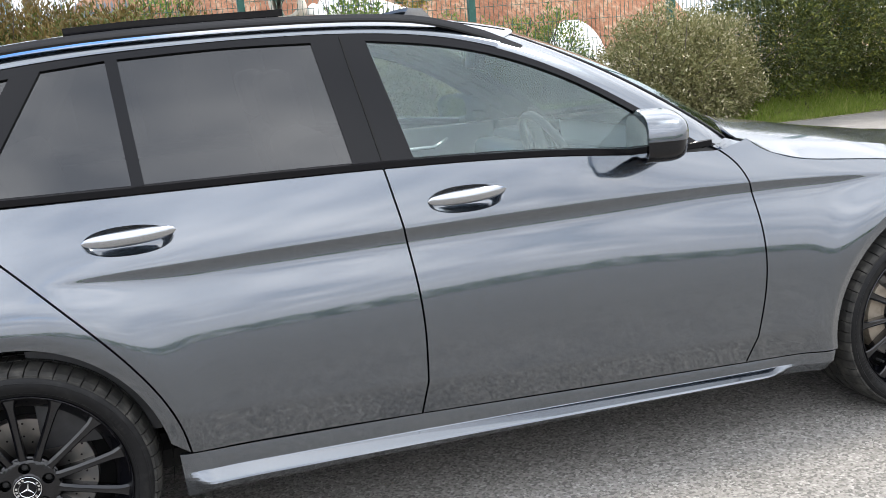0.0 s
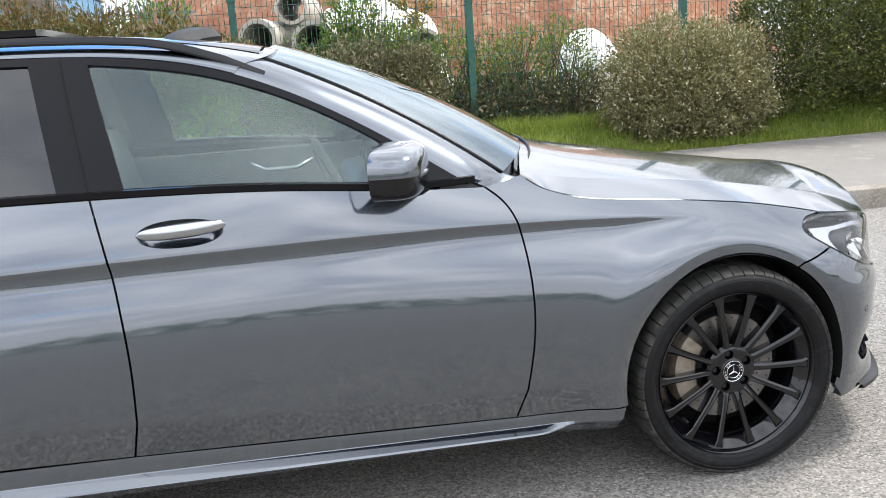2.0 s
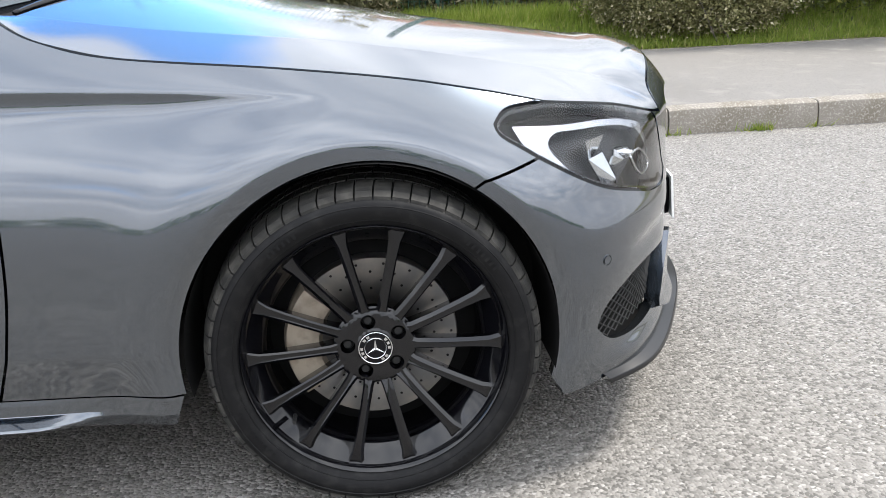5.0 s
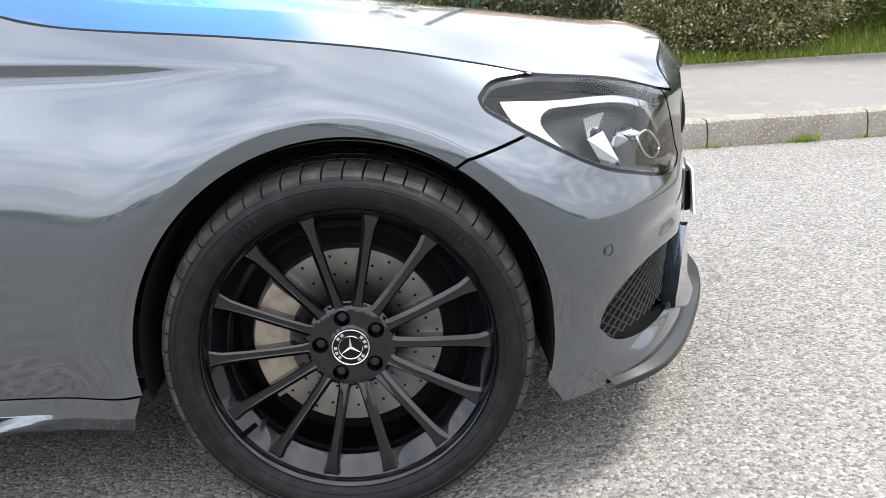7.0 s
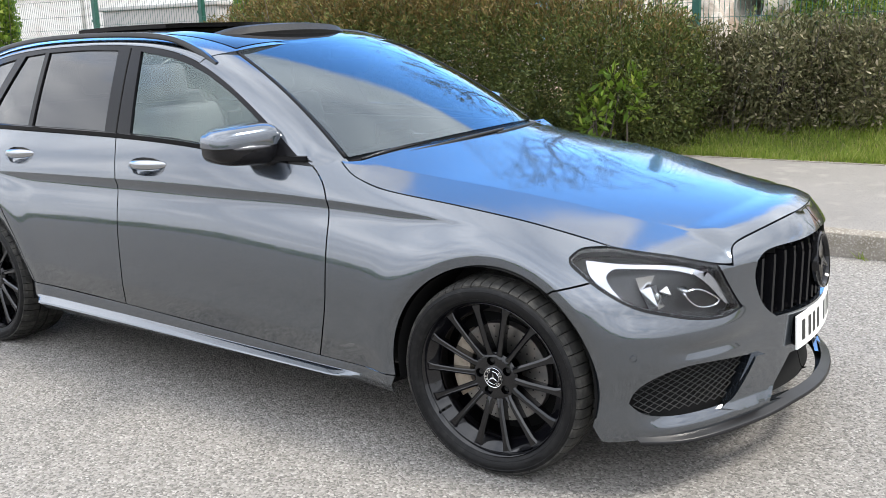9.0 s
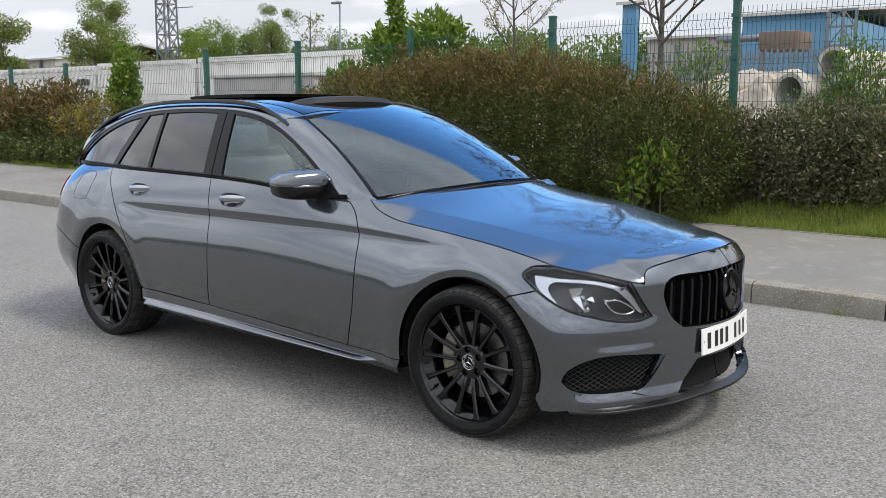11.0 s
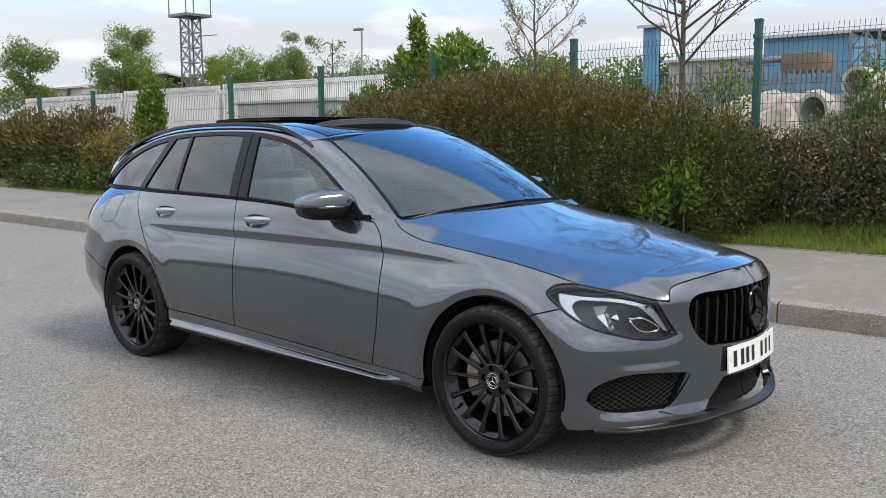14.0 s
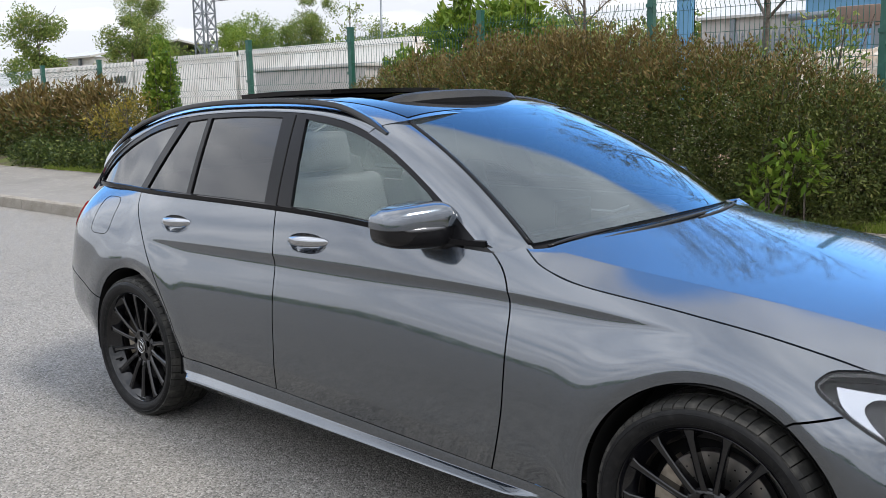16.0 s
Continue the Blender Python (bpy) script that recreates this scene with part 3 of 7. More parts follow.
shrub("ivy_post", "fence post overgrown with green ivy", [((-13.2, 5.8, 1.5), (0.3, 0.25, 1.0))], 1.4, 4000, 0.06, GREEN_LEAF, 15, 12)
shrub("laurel", "tall laurel growing above the fence", [((-7.0, 6.5, 2.0), (0.5, 0.4, 0.7)), ((-6.2, 6.5, 2.05), (0.6, 0.4, 0.75)), ((-7.0, 6.5, 2.85), (0.12, 0.12, 0.3)), ((-7.9, 6.4, 1.6), (0.5, 0.3, 0.5))], 2.4, 9000, 0.052, GREEN_LEAF, 16, 30)


def grass():
    rng = np.random.default_rng(21)
    n = 190000
    x = rng.uniform(-16, 9, n)
    y = VERGE_Y + 0.03 + rng.random(n) ** 1.1 * 1.35
    keep = ~((x > -7.9) & (x < -1.3) & (y > 5.0))
    x, y = x[keep], y[keep]
    n = len(x)
    tuft = np.array([noise.noise(Vector((a * 1.6, b * 1.6, 5))) for a, b in zip(x, y)])
    h = 0.045 * (1 + 0.9 * tuft) * rng.uniform(0.5, 1.6, n) + 0.02
    h *= np.where(y > 5.45, 1.9, 1.0)
    z = np.array([ground_z(a, b) for a, b in zip(x, y)])
    ang = rng.uniform(0, 2 * math.pi, n)
    lean = rng.normal(size=(n, 2)) * 0.5 * h[:, None]
    co = np.empty((n * 3, 3), dtype=np.float32)
    w = 0.0048
    co[0::3] = np.stack([x - np.cos(ang) * w, y - np.sin(ang) * w, z - 0.01], 1)
    co[1::3] = np.stack([x + np.cos(ang) * w, y + np.sin(ang) * w, z - 0.01], 1)
    co[2::3] = np.stack([x + lean[:, 0], y + lean[:, 1], z + h], 1)
    me = bpy.data.meshes.new("grass")
    me.vertices.add(n * 3)
    me.vertices.foreach_set("co", co.ravel())
    me.loops.add(n * 3)
    me.loops.foreach_set("vertex_index", np.arange(n * 3, dtype=np.int32))
    me.polygons.add(n)
    me.polygons.foreach_set("loop_start", np.arange(0, n * 3, 3, dtype=np.int32))
    me.update(calc_edges=True)
    me.materials.append(GRASS)
    tagged(new("grass", me), "short rough spring grass on the verge", "grass", kind="stuff")


grass()

# ---- the yard behind the fence and the distance ----


def far_tree(x, y, top, r, leaf, n, size, seed, trunk=0.12, crown=0.62, z0=0.2, bare=False, label="", name="tree"):
    rng = np.random.default_rng(seed)
    t = thing(name, label, "tree", pose(x, y, z0))
    h = top - z0
    ch = [tube_data([(0, 0, -0.2), (0.05 * h * rng.normal() * 0.3, 0, h * 0.5), (0, 0, h * (0.97 if bare else 0.8))], [trunk, trunk * 0.6, trunk * 0.08], 7, False)]
    tips = []
    for i in range(26 if bare else 14):
        a, k = rng.uniform(0, 2 * math.pi), rng.uniform(0.22 if bare else 0.3, 0.9)
        p = Vector((0, 0, h * k))
        ln = r * (1.15 - k * 0.65) * rng.uniform(0.6, 1.1)
        d = Vector((math.cos(a), math.sin(a), rng.uniform(0.35, 0.95))).normalized()
        q = p + d * ln * 0.5 + Vector((0, 0, 0.03 * ln))
        e = p + d * ln + Vector((0, 0, 0.18 * ln))
        ch.append(tube_data([p, q, e], [trunk * 0.34 * (1.1 - k), trunk * 0.2 * (1.1 - k), trunk * 0.04], 4, False))
        tips += [q, e]
        for j in range(6 if bare else 2):
            b = p + (e - p) * rng.uniform(0.3, 0.95)
            d2 = (d + Vector(rng.normal(size=3)) * 0.55).normalized()
            e2 = b + d2 * ln * rng.uniform(0.2, 0.45) + Vector((0, 0, 0.08 * ln))
            ch.append(tube_data([b, (b + e2) / 2 + Vector((0, 0, 0.01)), e2], [trunk * 0.09, trunk * 0.05, trunk * 0.02], 3, False))
            tips.append(e2)
    part("trunk", mesh_from("trunk", *join_data(ch), BARK, True), t)
    if bare:
        pts = np.array([tuple(q) for q in tips])
        pts = np.repeat(pts, max(1, n // len(pts)), axis=0) + rng.normal(size=(len(pts) * max(1, n // len(pts)), 3)) * r * 0.10
        part("crown", leaves_mesh("crown", pts, size, leaf, seed, 0.1, 1.6), t)
        return t
    n, size = int(n * 2.4), size * 0.62
    clumps = [((rng.normal() * r * 0.42, rng.normal() * r * 0.42, h * crown + rng.uniform(-0.85, 0.85) * h * (1 - crown)), r * rng.uniform(0.2, 0.42)) for _ in range(26)]
    pos = []
    for c, rr in clumps:
        p, _ = ellipsoid_points(rng, n // 26, c, (rr, rr, rr * 0.85), 0.85, 0.45, 1.6, seed + c[0])
        pos.append(p)
    part("crown", leaves_mesh("crown", np.concatenate(pos), size, leaf, seed, 0.2, 1.5), t)
    return t


far_tree(-33.0, 13.0, 4.9, 1.4, TREE_LEAF, 7000, 0.095, 31, label="young green tree behind the white containers")
far_tree(-57.2, 32.7, 9.3, 2.6, TREE_LEAF, 11000, 0.12, 32, label="large round tree in early leaf far off")
far_tree(-36.4, 18.8, 5.5, 1.5, TREE_LEAF, 7000, 0.1, 33, label="fresh green tree beyond the yard")
far_tree(-38.8, 21.5, 4.9, 1.4, GREEN_LEAF, 6000, 0.1, 34, label="fresh green tree beyond the yard")
far_tree(-39.3, 31.8, 7.5, 1.5, TREE_LEAF, 5000, 0.1, 35, label="yellow-green spring tree far off")
far_tree(-41.5, 36.9, 7.6, 1.4, TREE_LEAF, 500, 0.12, 36, bare=True, label="nearly bare tree far off")
far_tree(-50.0, 27.0, 7.0, 1.6, TREE_LEAF, 600, 0.12, 37, bare=True, label="nearly bare tree far off")
for i, (x, y, tp) in enumerate(((-47.5, 33.5, 6.4), (-45.0, 33.0, 6.8), (-43.0, 34.5, 6.6), (-44.0, 30.5, 6.0), (-36.0, 33.0, 5.8), (-33.5, 35.0, 5.6), (-52.0, 36.0, 6.6))):
    far_tree(x, y, tp, 1.9, (TREE_LEAF, GREEN_LEAF)[i % 2], 6000, 0.11, 40 + i, label="green tree in the wood behind the yard")
def bare_tree(x, y, z0, top, spread, trunk, seed, label, limbs=15, lowest=0.26):
    """A leafless tree with arching limbs, branches and twigs, and a few opening buds."""
    rng = np.random.default_rng(seed)
    t = thing("bare_tree", label, "tree", pose(x, y, z0))
    h = top - z0
    stem = [Vector((0.03 * h * 0.3 * rng.normal() * k, 0.03 * h * 0.3 * rng.normal() * k, h * k)) for k in np.linspace(0, 1, 7)]
    stem[0].z = -0.2
    wood = [tube_data(stem, [trunk * (1.02 - k) for k in np.linspace(0, 1, 7)], 8, False)]
    buds = []

    def grow(p, d, length, r, level):
        pts, q, e = [p], p, d
        for _ in range(4):
            e = (e + Vector(rng.normal(size=3)) * 0.13 + Vector((0, 0, 0.10))).normalized()
            q = q + e * length / 4
            pts.append(q)
        wood.append(tube_data(pts, [r, r * 0.8, r * 0.6, r * 0.42, r * 0.22], 5 if level == 0 else 3, False))
        buds.extend(pts[2:] if level else pts[4:])
        if level < 2:
            for i in range((7, 5)[level]):
                k = rng.uniform(0.2, 0.98)
                j = min(int(k * 4), 3)
                b = pts[j] + (pts[j + 1] - pts[j]) * (k * 4 - j)
                side = Vector(rng.normal(size=3))
                side.z = abs(side.z) * 0.5
                grow(b, (d * 0.75 + side.normalized() * 0.8).normalized(), length * rng.uniform(0.28, 0.5) * (1.15 - 0.4 * k), r * 0.48, level + 1)

    for i in range(limbs):
        k = lowest + (0.96 - lowest) * (i + rng.random()) / limbs
        a = i * 2.4 + rng.normal() * 0.3
        d = Vector((math.cos(a), math.sin(a), 0.45 + 0.5 * k)).normalized()
        grow(Vector((0, 0, h * k)), d, spread * (1.2 - 0.75 * k) * rng.uniform(0.8, 1.15), trunk * 0.42 * (1.1 - k) + 0.004, 0)
    part("trunk", mesh_from("trunk", *join_data(wood), BARK, True), t)
    pts = np.array([tuple(q) for q in buds])
    pts = np.repeat(pts, 2, axis=0) + rng.normal(size=(len(pts) * 2, 3)) * 0.03
    part("crown", leaves_mesh("crown", pts, 0.026, YELLOW_LEAF, seed, 0.1, 1.5), t)
    return t


bare_tree(-7.8, 10.8, 0.45, 5.0, 1.5, 0.05, 51, "slender bare tree behind the fence", 16, 0.34)
bare_tree(-3.7, 8.6, 0.45, 5.6, 2.7, 0.062, 52, "budding bare tree behind the fence", 30, 0.34)
bare_tree(0.4, 6.7, 0.45, 2.5, 0.5, 0.02, 54, "thin leafing sapling by the fence", 9)
shrub("willow_shoot", "yellow-green spring shoots behind the fence", [((-2.3, 6.7, 1.35), (0.45, 0.3, 0.85)), ((-3.1, 6.8, 1.3), (0.5, 0.3, 0.6))], 2.4, 3600, 0.03, TREE_LEAF, 55, 40)
shrub("elder_bush", "green elder bush growing through the fence", [((-0.35, 6.2, 1.3), (0.35, 0.22, 0.85)), ((0.1, 6.3, 1.1), (0.3, 0.25, 0.6))], 1.9, 7000, 0.026, GREEN_LEAF, 56, 40)
shrub("nettle_bed", "low green nettles along the verge", hedge_blobs(-17.5, -9.6, 5.15, 0.3, 0.72, 0.5, 57), 1.8, 16000, 0.036, DARK_LEAF, 58, 0)


def woods():
    rng = np.random.default_rng(60)
    pos = []
    for i in range(60):
        a = rng.uniform(0, 1)
        x, y = -75 + 60 * a + rng.normal() * 3, 40 + 12 * a + rng.normal() * 4
        p, _ = ellipsoid_points(rng, 1300, (x, y, 2.4 + rng.uniform(0, 1.6)), (2.6, 2.0, 2.4), 0.6, 0.3, 1.0, i)
        pos.append(p)
    me = leaves_mesh("distant_wood", np.concatenate(pos), 0.21, TREE_LEAF, 61, 0.2, 1.4)
    tagged(new("distant_wood", me), "hazy green wood along the horizon", "wood", kind="stuff")


woods()


def container(x0, x1, y, z0, z1, material, label):
    c = thing("shipping_container", label, "container", pose(x0, y, z0), "containers in the yard")
    L, H, D = x1 - x0, z1 - z0, 2.4
    vs, fs = [], []
    n = int(L / 0.14)
    k = 0
    for i in range(n + 1):
        x = L * i / n
        d = 0.0 if (i // 1) % 2 else 0.035
        vs += [(x, d, 0.12), (x, d, H - 0.12)]
        if i:
            fs.append((2 * i - 2, 2 * i, 2 * i + 1, 2 * i - 1))
    part("corrugated_side", mesh_from("corrugated_side", vs, fs, material), c)
    part("roof_panel", mesh_from("roof_panel", *box_data(0, L, 0.04, D, H - 0.12, H), material), c)
    part("back_panel", mesh_from("back_panel", *box_data(0, L, D - 0.05, D, 0.1, H - 0.12), material), c)
    for a, b in ((0, 0.1), (L - 0.1, L)):
        part("corner_post", mesh_from("corner_post", *box_data(a, b, -0.02, 0.1, 0, H), material), c)
        part("end_panel", mesh_from("end_panel", *box_data(a + 0.02, b - 0.02, 0.1, D, 0.1, H - 0.1), material), c)
    for a, b in ((0, 0.12), (H - 0.12, H)):
        part("side_rail", mesh_from("side_rail", *box_data(0.1, L - 0.1, -0.012, 0.06, a, b), material), c)
    return c


container(-17.2, -11.5, 10.4, 0.3, 2.62, WHITE_STEEL, "weathered white steel shipping container behind the fence")
container(-21.9, -17.35, 10.4, 0.25, 2.60, WHITE_STEEL, "weathered white steel shipping container behind the fence")
c3 = container(-28.0, -22.05, 10.4, 0.2, 2.55, WHITE_STEEL, "white steel shipping container with a dark marking")
for i in range(4):
    part("marking_bar", mesh_from("marking_bar", *box_data(5.0 + i * 0.16, 5.12 + i * 0.16, -0.03, -0.022, 1.8, 1.98), INK), c3, "dark bar of lettering")
gb = thing("grey_cabin", "low grey steel cabin before the containers", "cabin", pose(-13.5, 9.4, 0.3))
part("cabin_body", bevel_box("cabin_body", (-1.8, 1.6, 0, 0.9, 0, 1.75), GREY_CLAD, 0.03), gb)
part("cabin_roof", bevel_box("cabin_roof", (-1.86, 1.66, -0.06, 0.96, 1.75, 1.82), ROOF_PALE, 0.02), gb)


def lattice_tower():
    t = thing("lattice_mast", "grey steel lattice mast with antenna frame", "mast", pose(-47.0, 30.0, 0.2))
    w, h = 0.50, 8.3
    for sx in (-1, 1):
        for sy in (-1, 1):
            part("leg", mesh_from("leg", *tube_data([(sx * w, sy * w, 0), (sx * w * 0.86, sy * w * 0.86, h)], 0.06, 5), STEEL_DARK), t)
    n = 9
    for i in range(n):
        z0, z1 = h * i / n, h * (i + 1) / n
        br = []
        for a, b in (((-1, -1), (1, -1)), ((1, -1), (1, 1)), ((1, 1), (-1, 1)), ((-1, 1), (-1, -1))):
            br.append(tube_data([(a[0] * w * 0.93, a[1] * w * 0.93, z0), (b[0] * w * 0.93, b[1] * w * 0.93, z1)], 0.032, 4))
            br.append(tube_data([(b[0] * w * 0.93, b[1] * w * 0.93, z0), (a[0] * w * 0.93, a[1] * w * 0.93, z1)], 0.032, 4))
            br.append(tube_data([(a[0] * w * 0.93, a[1] * w * 0.93, z1), (b[0] * w * 0.93, b[1] * w * 0.93, z1)], 0.032, 4))
        for v, q in br:
            part("brace", mesh_from("brace", v, q, STEEL_DARK), t)
    part("platform", mesh_from("platform", *box_data(-0.95, 0.95, -0.95, 0.95, h, h + 0.16), STEEL_DARK), t)
    for sx in (-0.9, 0.9):
        for sy in (-0.9, 0.9):
            part("antenna", mesh_from("antenna", *tube_data([(sx, sy, h + 0.1), (sx, sy, h + 1.6)], 0.04, 6), STEEL_DARK), t)
    part("antenna_arm", mesh_from("antenna_arm", *tube_data([(0.7, 0, h - 1.2), (1.9, 0.6, h - 1.15)], 0.03, 5), STEEL_DARK), t)


lattice_tower()
lp = thing("street_lamp", "slim grey street lamp far off", "street lamp", pose(-33.1, 31.2, 0.3))
part("column", mesh_from("column", *tube_data([(0, 0, 0), (0, 0, 6.5)], [0.09, 0.05], 8), STEEL_DARK, True), lp)
part("lamp_head", bevel_box("lamp_head", (-0.55, 0.05, -0.12, 0.12, 6.48, 6.6), STEEL_DARK, 0.03), lp)


def shed(name, x0, x1, y0, y1, z1, clad, rise, label, bays):
    s = thing(name, label, "building", pose(x0, y0, 0))
    L, D = x1 - x0, y1 - y0
    n = max(2, int(L / 0.5))
    vs, fs = [], []
    for i in range(2 * n + 1):
        x = L * i / (2 * n)
        d = 0.05 if (i // 2) % 2 else 0.0
        vs += [(x, d, 0), (x, d, z1)]
        if i:
            fs.append((2 * i - 2, 2 * i, 2 * i + 1, 2 * i - 1))
    part("wall", mesh_from("wall", vs, fs, clad), s, "ribbed cladding wall")
    for a, b in ((0.0, 0.1), (L - 0.1, L)):
        part("end_wall", mesh_from("end_wall", *box_data(a, b, 0.06, D, 0, z1), clad), s)
    part("back_wall", mesh_from("back_wall", *box_data(0, L, D - 0.1, D, 0, z1), clad), s)
    vs = [(-0.2, -0.3, z1 - 0.05), (L + 0.2, -0.3, z1 - 0.05), (L + 0.2, D / 2, z1 + rise), (-0.2, D / 2, z1 + rise), (-0.2, D + 0.3, z1), (L + 0.2, D + 0.3, z1)]
    vs += [(a, b, c + 0.14) for a, b, c in vs]
    fs = [(6, 7, 8, 9), (9, 8, 11, 10), (0, 3, 2, 1), (3, 4, 5, 2), (0, 1, 7, 6), (1, 2, 8, 7), (2, 5, 11, 8), (4, 3, 9, 10), (3, 0, 6, 9), (5, 4, 10, 11)]
    part("roof", mesh_from("roof", vs, fs, ROOF_PALE), s, "pale sheet roof")
    for k in range(bays):
        x = L * (k + 0.5) / bays
        part("steel_column", mesh_from("steel_column", *box_data(x - 0.12, x + 0.12, -0.2, -0.02, 0, z1 - 0.1), STEEL_DARK), s)
    return s


shed("blue_warehouse", -14.0, -10.3, 38.5, 58.0, 5.55, BLUE_CLAD, 0.9, "blue clad warehouse with a pale roof", 0)
shed("blue_tower_block", -18.9, -18.25, 36.0, 36.5, 6.2, BLUE_CLAD, 0.1, "narrow blue clad tower of the works", 0)
shed("grey_works", -22.5, -14.8, 46.0, 58.0, 5.3, GREY_CLAD, 1.5, "grey clad works building with a pitched roof", 2)


def gantry():
    g = thing("steel_gantry", "dark steel gantry with cross bracing beside the warehouse", "gantry", pose(-10.1, 38.3, 0))
    for x in (0.0, 0.62, 1.15):
        part("column", mesh_from("column", *box_data(x - 0.06, x + 0.06, -0.06, 0.06, 0, 5.6), STEEL_DARK), g)
    for z in (2.4, 3.2, 4.0, 4.8, 5.5):
        part("beam", mesh_from("beam", *box_data(0.06, 1.09, -0.04, 0.04, z, z + 0.1), STEEL_DARK), g)
    for z in (2.4, 3.2, 4.0, 4.8):
        for x0, x1 in ((0.0, 0.62), (1.15, 0.62)):
            part("brace", mesh_from("brace", *tube_data([(x0, -0.05, z), (x1, -0.05, z + 0.8)], 0.035, 5), STEEL_DARK), g)


gantry()
shed("pale_warehouse", -74.0, -66.5, 33.0, 48.0, 5.0, ROOF_PALE, 1.4, "distant warehouse with a pale ribbed roof", 2)
bx = thing("brown_tank_cabin", "brown steel cabin raised above the yard", "cabin", pose(-7.4, 24.5, 0.5))
part("cabin_body", bevel_box("cabin_body", (-0.7, 0.52, 0, 1.4, 2.62, 3.2), BROWN_BOX, 0.06), bx)
part("cabin_duct", mesh_from("cabin_duct", *tube_data([(-2.2, 0.5, 3.02), (-1.2, 0.5, 3.05), (-0.68, 0.5, 3.05)], 0.11, 10), STEEL_DARK, True), bx, "grey steel duct")
for sx in (-0.6, 0.42):
    part("cabin_leg", mesh_from("cabin_leg", *box_data(sx - 0.05, sx + 0.05, 0.1, 0.2, 0, 2.62), STEEL_DARK), bx)


def palisade():
    f = thing("palisade_fence", "pale grey steel palisade fence across the yard", "fence", kind="structure")
    v, q = box_data(-0.03, 0.03, -0.01, 0.01, 0, 1.6)
    v += [(0, 0, 1.7)]
    q = [a for a in q if a != (4, 5, 7, 6)] + [(4, 5, 8), (5, 7, 8), (7, 6, 8), (6, 4, 8)]
    pale = mesh_from("pale", v, q, STEEL_DARK)
    for i in range(44):
        part("pale", pale, f, m=pose(-9.5 + i * 0.155, 19.6, 1.2))
    for z in (1.7, 2.6):
        part("rail", mesh_from("rail", *box_data(-9.6, -2.6, 19.62, 19.66, z, z + 0.05), STEEL_DARK), f)


palisade()


def pipe(x, y, z, r, length, yaw, label):
    p = thing("concrete_pipe", label, "pipe", pose(x, y, z, 0, 0, yaw), "stacked concrete pipes")
    prof = [(r * 0.76, length), (r * 0.78, 0.0), (r, 0.0), (r * 1.0, 0.16), (r * 0.93, 0.2), (r * 0.93, length)]
    v, f = lathe_y(prof, 40)
    part("pipe_wall", mesh_from("pipe_wall", v, f, CONCRETE, True, 40), p)
    return p


def lathe_y(profile, n):
    vs, fs = [], []
    m = len(profile)
    for i in range(n):
        a = 2 * math.pi * i / n
        vs += [(r * math.cos(a), d, r * math.sin(a)) for r, d in profile]
    for i in range(n):
        j = (i + 1) % n
        fs += [(i * m + k, j * m + k, j * m + k + 1, i * m + k + 1) for k in range(m - 1)]
    return vs, fs


pipe(-1.30, 7.05, 1.60, 0.22, 2.4, -22, "pale concrete drainage pipe lying in the yard")
pipe(-0.70, 7.0, 1.52, 0.25, 2.4, -14, "wide pale concrete drainage pipe lying in the yard")
pipe(-0.90, 7.3, 1.93, 0.185, 1.4, -12, "pale concrete drainage pipe stacked on two others")
pipe(0.62, 7.4, 1.42, 0.2, 1.4, 5, "pale concrete drainage pipe lying in the yard")
pipe(-0.25, 7.6, 1.55, 0.2, 1.4, -10, "pale concrete drainage pipe lying in the yard")


def mound(name, label, x, y, rx, ry, h, material, seed, category, rough=0.12, z0=0.3, power=1.6):
    vs, fs = [], []
    n, m = 44, 14
    for j in range(m + 1):
        k = j / m
        for i in range(n):
            a = 2 * math.pi * i / n
            p = Vector((math.cos(a) * k * rx, math.sin(a) * k * ry, 0))
            z = h * (1 - k ** power) + rough * h * (noise.noise(p * (3.2 / max(rx, 1)) + Vector((seed, 0, 0))) + 0.6 * noise.noise(p * 3.1 + Vector((0, seed, 0)))) * (1 - 0.6 * k)
            vs.append((p.x, p.y, max(z, -0.3) if k < 1 else -0.3))
    for j in range(m):
        for i in range(n):
            fs.append((j * n + i, j * n + (i + 1) % n, (j + 1) * n + (i + 1) % n, (j + 1) * n + i))
    me = mesh_from(name, vs, [f[::-1] for f in fs], material, True)
    ob = new(name, me)
    ob.matrix_world = pose(x, y, z0)
    return tagged(ob, label, category)


mound("spoil_bank", "long bank of pale rubble across the yard", -5.6, 18.2, 5.2, 1.5, 1.95, SPOIL, 9, "bank", 0.2)
mound("soil_bank", "low bank of soil under the concrete pipes", -0.5, 8.0, 3.0, 1.5, 1.08, SPOIL, 1, "bank", 0.1)
mound("brick_heap", "long heap of crushed red brick in the yard", 5.0, 27.0, 12.0, 5.5, 4.5, BRICK_RED, 2, "heap", 0.10, 0.3, 5.0)["kind"] = "stuff"
mound("rubble_heap", "pale concrete rubble heap behind the pipes", -2.6, 9.4, 1.2, 0.9, 1.35, SPOIL, 3, "heap", 0.3)["kind"] = "stuff"
for i, (x, y, r, h) in enumerate(((-0.1, 8.7, 0.55, 1.1), (0.6, 8.6, 0.55, 0.95), (2.5, 7.0, 0.5, 0.92), (0.25, 9.3, 0.55, 1.35))):
    mound("bulk_bag", "crumpled white woven bulk bag in the yard", x, y, r, r * 0.8, h, WHITE_BAG, 5 + i, "bag", 0.22, 0.95 if i != 2 else 0.48, 4.0)


# ---- across the road, behind the walk ----
def far_top(x):
    return 3.0 + 1.3 * noise.noise(Vector((x * 0.16, 3.0, 0))) + 0.7 * noise.noise(Vector((x * 0.55, 7.0, 0)))


